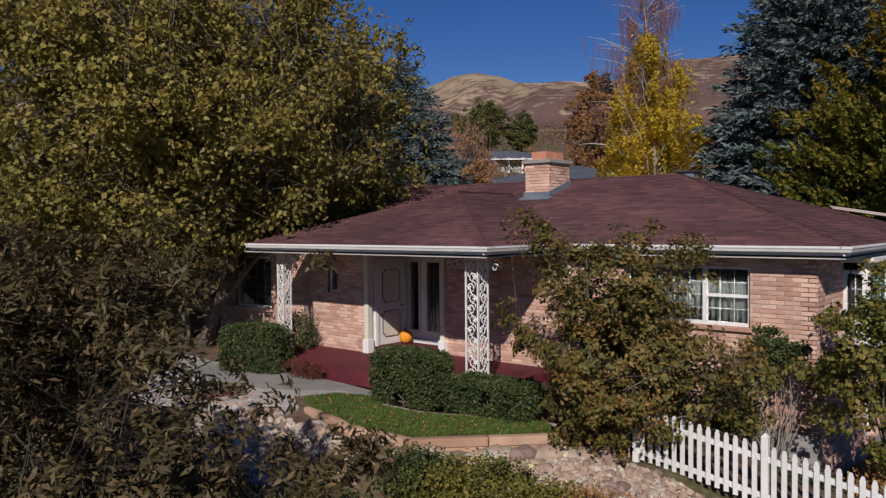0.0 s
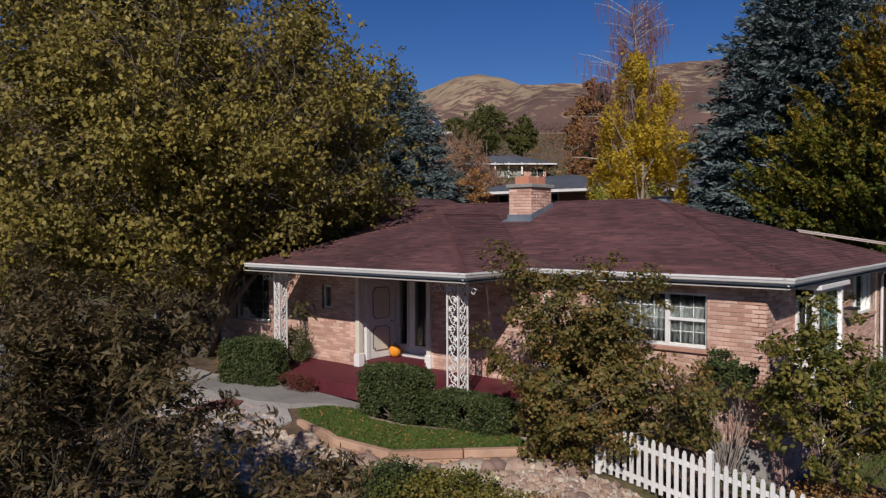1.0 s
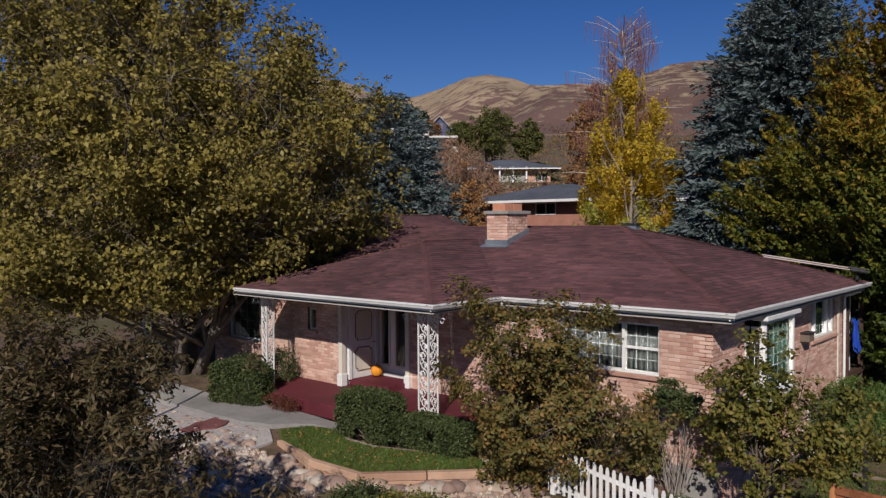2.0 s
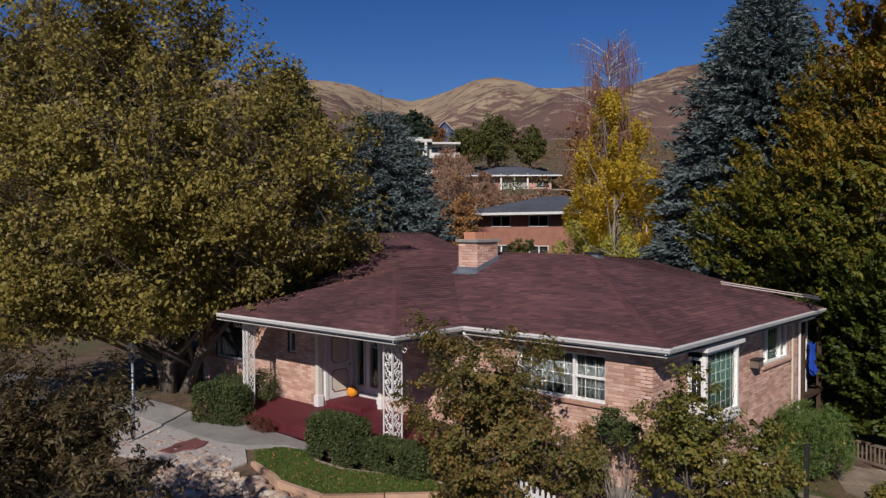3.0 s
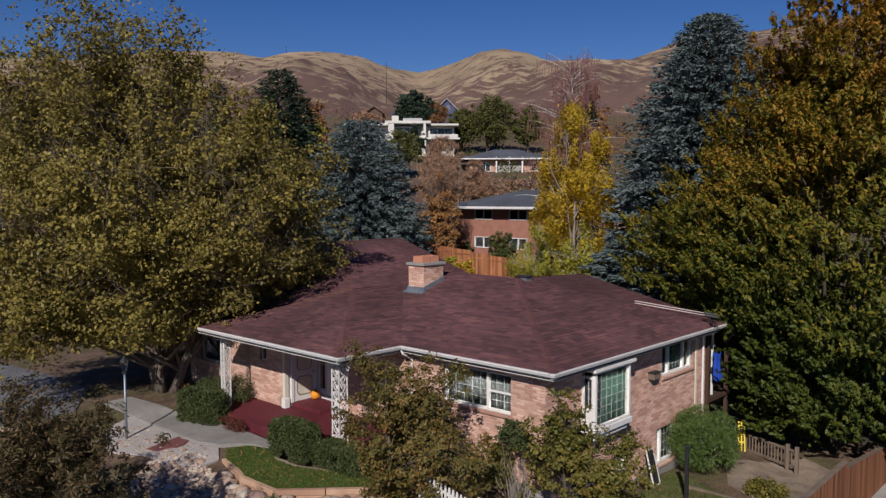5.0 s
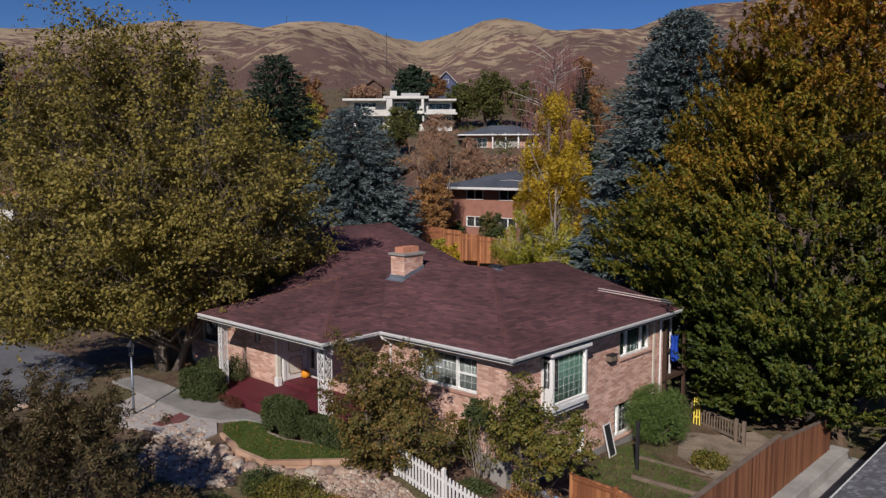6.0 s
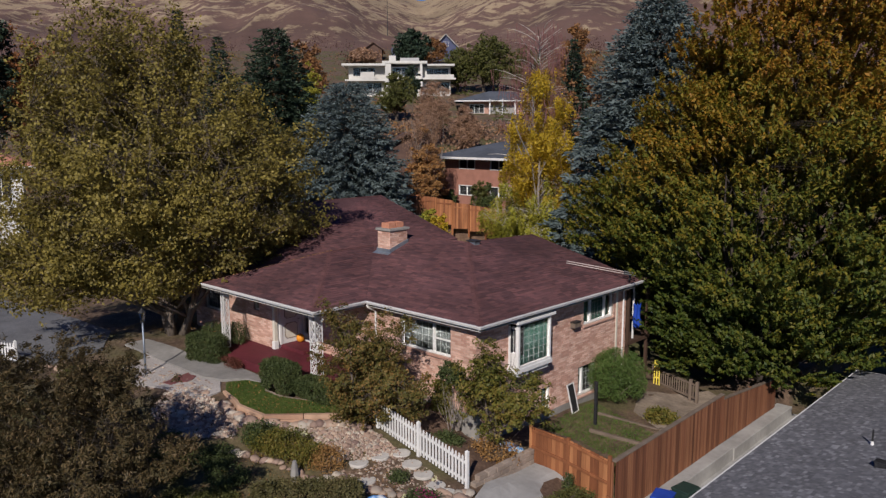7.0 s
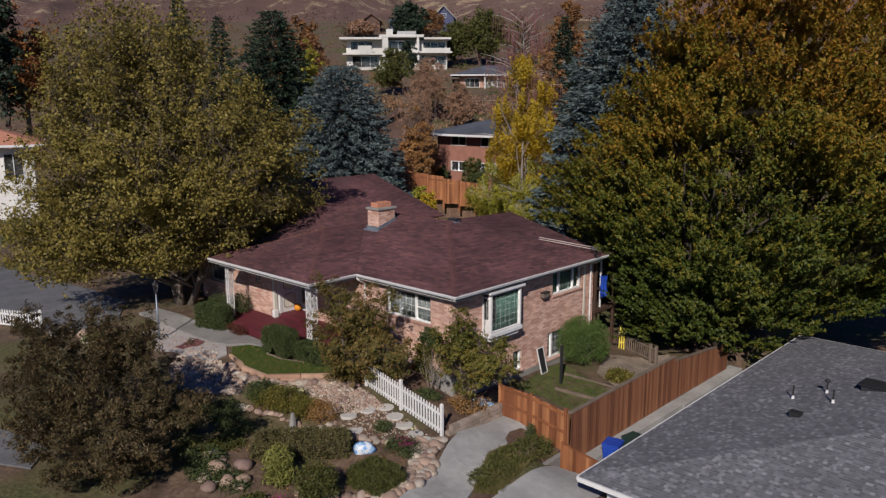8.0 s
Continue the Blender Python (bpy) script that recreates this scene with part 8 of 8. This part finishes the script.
far_tree("maple_shrub", "orange-brown shrub by the fence", -34.5, 33.0, 8.0, 4.5, L_RUST, 103, size=0.22)
far_tree("pine_tree", "dark green tree behind the white house", -118.3, 113.1, 32.6, 12.0, L_PINE, 104, size=0.6)
far_tree("oak_tree", "large olive-green tree on the slope", -92.7, 109.6, 28.8, 13.0, L_OLIVE, 105, size=0.45)
far_tree("oak_tree", "mid-green tree beside the olive one", -97.0, 106.0, 26.0, 9.0, L_OLIVE, 106, size=0.42)
far_tree("ash_tree", "yellow-brown tree on the slope", -86.3, 114.8, 26.7, 7.5, L_OLIVE, 107, size=0.4)
far_tree("shrub", "green shrub below the white house", -77.6, 69.5, 18.0, 8.5, L_OLIVE, 108, size=0.35)
far_tree("shrub", "dark green tree below the white house", -91.8, 87.3, 21.4, 4.4, L_PINE, 109, size=0.35)
far_tree("ash_tree", "grey-brown half-bare tree on the slope", -30.4, 47.1, 15.5, 7.0, L_RUST, 110, size=0.25)
far_tree("ash_tree", "half-bare brown tree on the slope", -51.0, 81.5, 25.0, 9.0, L_RUST, 111, size=0.4)
far_tree("maple_tree", "orange autumn tree beyond the drive", -91.5, 16.9, 22.6, 12.0, L_FIRE, 112, size=0.4)
far_tree("oak_tree", "dark tree beyond the drive", -89.1, 13.5, 23.5, 9.0, L_PINE, 113, size=0.45)
far_tree("ash_tree", "yellow tree beyond the spruces", -64.3, 41.9, 17.5, 5.5, L_BIRCH_LOW, 114, size=0.3)
far_tree("ash_tree", "brown tree beyond the spruces", -80, 52, 22.0, 12.0, L_RUST, 115, size=0.45)
far_tree("shrub", "rounded green shrub before the brick house", -33.5, 34.5, 3.6, 2.4, L_HEDGE, 116, size=0.16, cat="shrub")
far_tree("shrub", "pale flowering shrub before the brick house", -35.6, 35.5, 3.5, 2.2, L_OLIVE, 117, size=0.16, cat="shrub")
far_tree("shrub", "small upright conifer before the brick house", -27.4, 33.2, 4.4, 1.6, L_HEDGE, 118, size=0.16, cat="shrub")
far_tree("shrub", "yellow shrub behind the ridge", -17.4, 16.4, 4.0, 1.9, L_BIRCH, 119, size=0.16, cat="shrub")
far_tree("shrub", "green shrub behind the ridge", -21.6, 19.9, 3.7, 2.0, L_BIRCH_LOW, 120, size=0.16, cat="shrub")
far_tree("shrub", "olive shrub before the brick house", -29.6, 34.6, 5.0, 2.2, L_OLIVE, 121, size=0.18, cat="shrub")
far_tree("cherry_tree", "dark olive tree near the spruces", -66, 20, 12.0, 9.0, L_OLIVE, 122, size=0.35)
far_tree("cherry_tree", "brown tree far along the drive", -50, -17, 5.0, 7.0, L_RUST, 123, size=0.3)
far_tree("maple_tree", "orange-brown tree beyond the maple", 22, 40, 14.0, 12.0, L_FIRE, 124, size=0.35)
far_tree("ash_tree", "dark tree beyond the grey roof", 30, 28, 9.0, 12.0, L_PINE, 125, size=0.35)
far_tree("shrub", "rust-brown thicket below the gabled houses", -146.0, 148.0, 35.4, 11.0, L_RUST, 133, low=0.05, size=0.5, cat="shrub")
far_tree("shrub", "brown thicket below the gabled houses", -160.0, 134.0, 32.2, 11.0, L_MAUVE, 134, low=0.05, size=0.5, cat="shrub")
spruce("dark_spruce", "dark spruce beyond the garden", (-54.8, 23.7, 2.5), 16.0, 4.6, L_PINE, 26, size=0.6)
spruce("dark_spruce", "tall dark spruce far beyond the garden", (-65.5, 25.1, 2.5), 19.8, 4.4, L_PINE, 27, size=0.7)
spruce("dark_spruce", "dark conifer on the slope", (-38.4, 62.2, 5.0), 15.0, 3.0, L_PINE, 28, size=0.6)

# scrub that clothes the slope: uncounted bushes of three colours
def scrub(name, label, leaf, n, seed, r0, r1, a0, a1, size, hgt):
    rs = np.random.RandomState(seed)
    a = np.radians(rs.uniform(a0, a1, n)) + mid
    r = np.sqrt(rs.uniform(r0 ** 2, r1 ** 2, n))
    x, y = r * np.cos(a) - 4, r * np.sin(a) + 4
    keep = np.array([noise.noise((p * 0.03, q * 0.03, seed)) > -0.05 for p, q in zip(x, y)])
    x, y = x[keep], y[keep]
    z = ground_z(x, y)
    rr2 = hgt * rs.uniform(0.4, 1.2, len(x)) * (0.6 + r[keep] / 160)
    c = np.column_stack([x, y, z + rr2 * 0.55])
    q = leaf_quads(rs, c, rr2, 42, size, 0.4, 0.7)
    single(name, np_mesh(name, q, 4, leaf), None, label, "scrub", kind="stuff")


scrub("slope_scrub", "rust-brown autumn scrub covering the slope", L_RUST, 900, 201, 62, 230, -40, 55, 0.42, 2.0)
scrub("slope_scrub", "maroon leafless scrub covering the slope", leaf_mat("maroon twigs", [(0.1, (0.055, 0.028, 0.025)), (0.6, (0.11, 0.055, 0.045)), (1.0, (0.19, 0.11, 0.075))], 0.3), 900, 202, 70, 330, -45, 60, 0.5, 2.2)
scrub("slope_scrub", "olive-green scrub covering the slope", L_OLIVE, 420, 203, 58, 220, -40, 55, 0.42, 2.2)
scrub("slope_scrub", "mauve-brown thicket between the houses on the slope", L_MAUVE, 420, 205, 60, 90, -24, 42, 0.34, 2.0)
scrub("slope_scrub", "tan autumn thicket between the houses on the slope", L_ORANGE, 260, 206, 58, 88, -24, 42, 0.30, 1.7)
scrub("slope_scrub", "brown thicket beside the brick house", L_MAUVE, 150, 207, 38, 50, 11, 44, 0.22, 1.5)
scrub("slope_scrub", "dull green undergrowth behind the gardens", L_OLIVE, 260, 204, 40, 60, 14, 70, 0.25, 1.0)

# bare crown and pale limbs of the birch
bt = thing("bare_birch", "leafless birch top with drooping red-brown twigs", "tree", at=(-15.0, 23.4, 0.3))
rnd_ = random.Random(77)
g, gb, tw_ = Geo(), Geo(), Geo()
g.tube(bend((-15.0, 23.4, 0.2), (-15.0, 23.2, 15.0), 0.0, rnd_, 7), [0.14, 0.12, 0.1, 0.085, 0.07, 0.05, 0.03, 0.015], 7)
for i in range(80):
    z = rnd_.uniform(8.6, 15.6)
    a = Vector((-15.0, 23.3, z - 0.6))
    an = rnd_.uniform(0, 6.28)
    L = rnd_.uniform(0.8, 3.0) * (1.15 - (z - 9) / 18)
    b = a + Vector((math.cos(an) * L, math.sin(an) * L, rnd_.uniform(0.4, 1.3)))
    gb.tube(bend(a, b, 0.08, rnd_, 3), [0.03, 0.022, 0.014, 0.007], 5)
    for k in range(15):
        c = a.lerp(b, rnd_.uniform(0.4, 1.0)) + Vector((rnd_.uniform(-.3, .3), rnd_.uniform(-.3, .3), 0))
        e = c + Vector((rnd_.uniform(-.2, .2), rnd_.uniform(-.2, .2), -rnd_.uniform(0.5, 1.5)))
        tw_.tube([c, c.lerp(e, 0.5) + Vector((0.05, 0, 0)), e], [0.014, 0.011, 0.005], 3)
for i in range(10):
    z = rnd_.uniform(3.5, 9.0)
    a = Vector((-15.0, 23.3, z - 0.5))
    b = a + Vector((rnd_.uniform(-3.0, 0.5), rnd_.uniform(-2.5, 0.5), rnd_.uniform(0.6, 2.0)))
    gb.tube(bend(a, b, 0.05, rnd_, 4), [0.05, 0.042, 0.03, 0.02, 0.008], 5)
part("trunk", g, M_BARK_WHITE, bt, smooth=True)
part("branchwork", gb, M_BARK_WHITE, bt, smooth=True, kind="stuff")
part("twig_spray", tw_, M_TWIG, bt, kind="stuff")


# ---------------------------------------------------------------- bricks last
for ob, o, u, w, z0, z1, holes, rng in BRICKS:
    brick_field(ob, o, u, w, z0, z1, list(holes), rng)
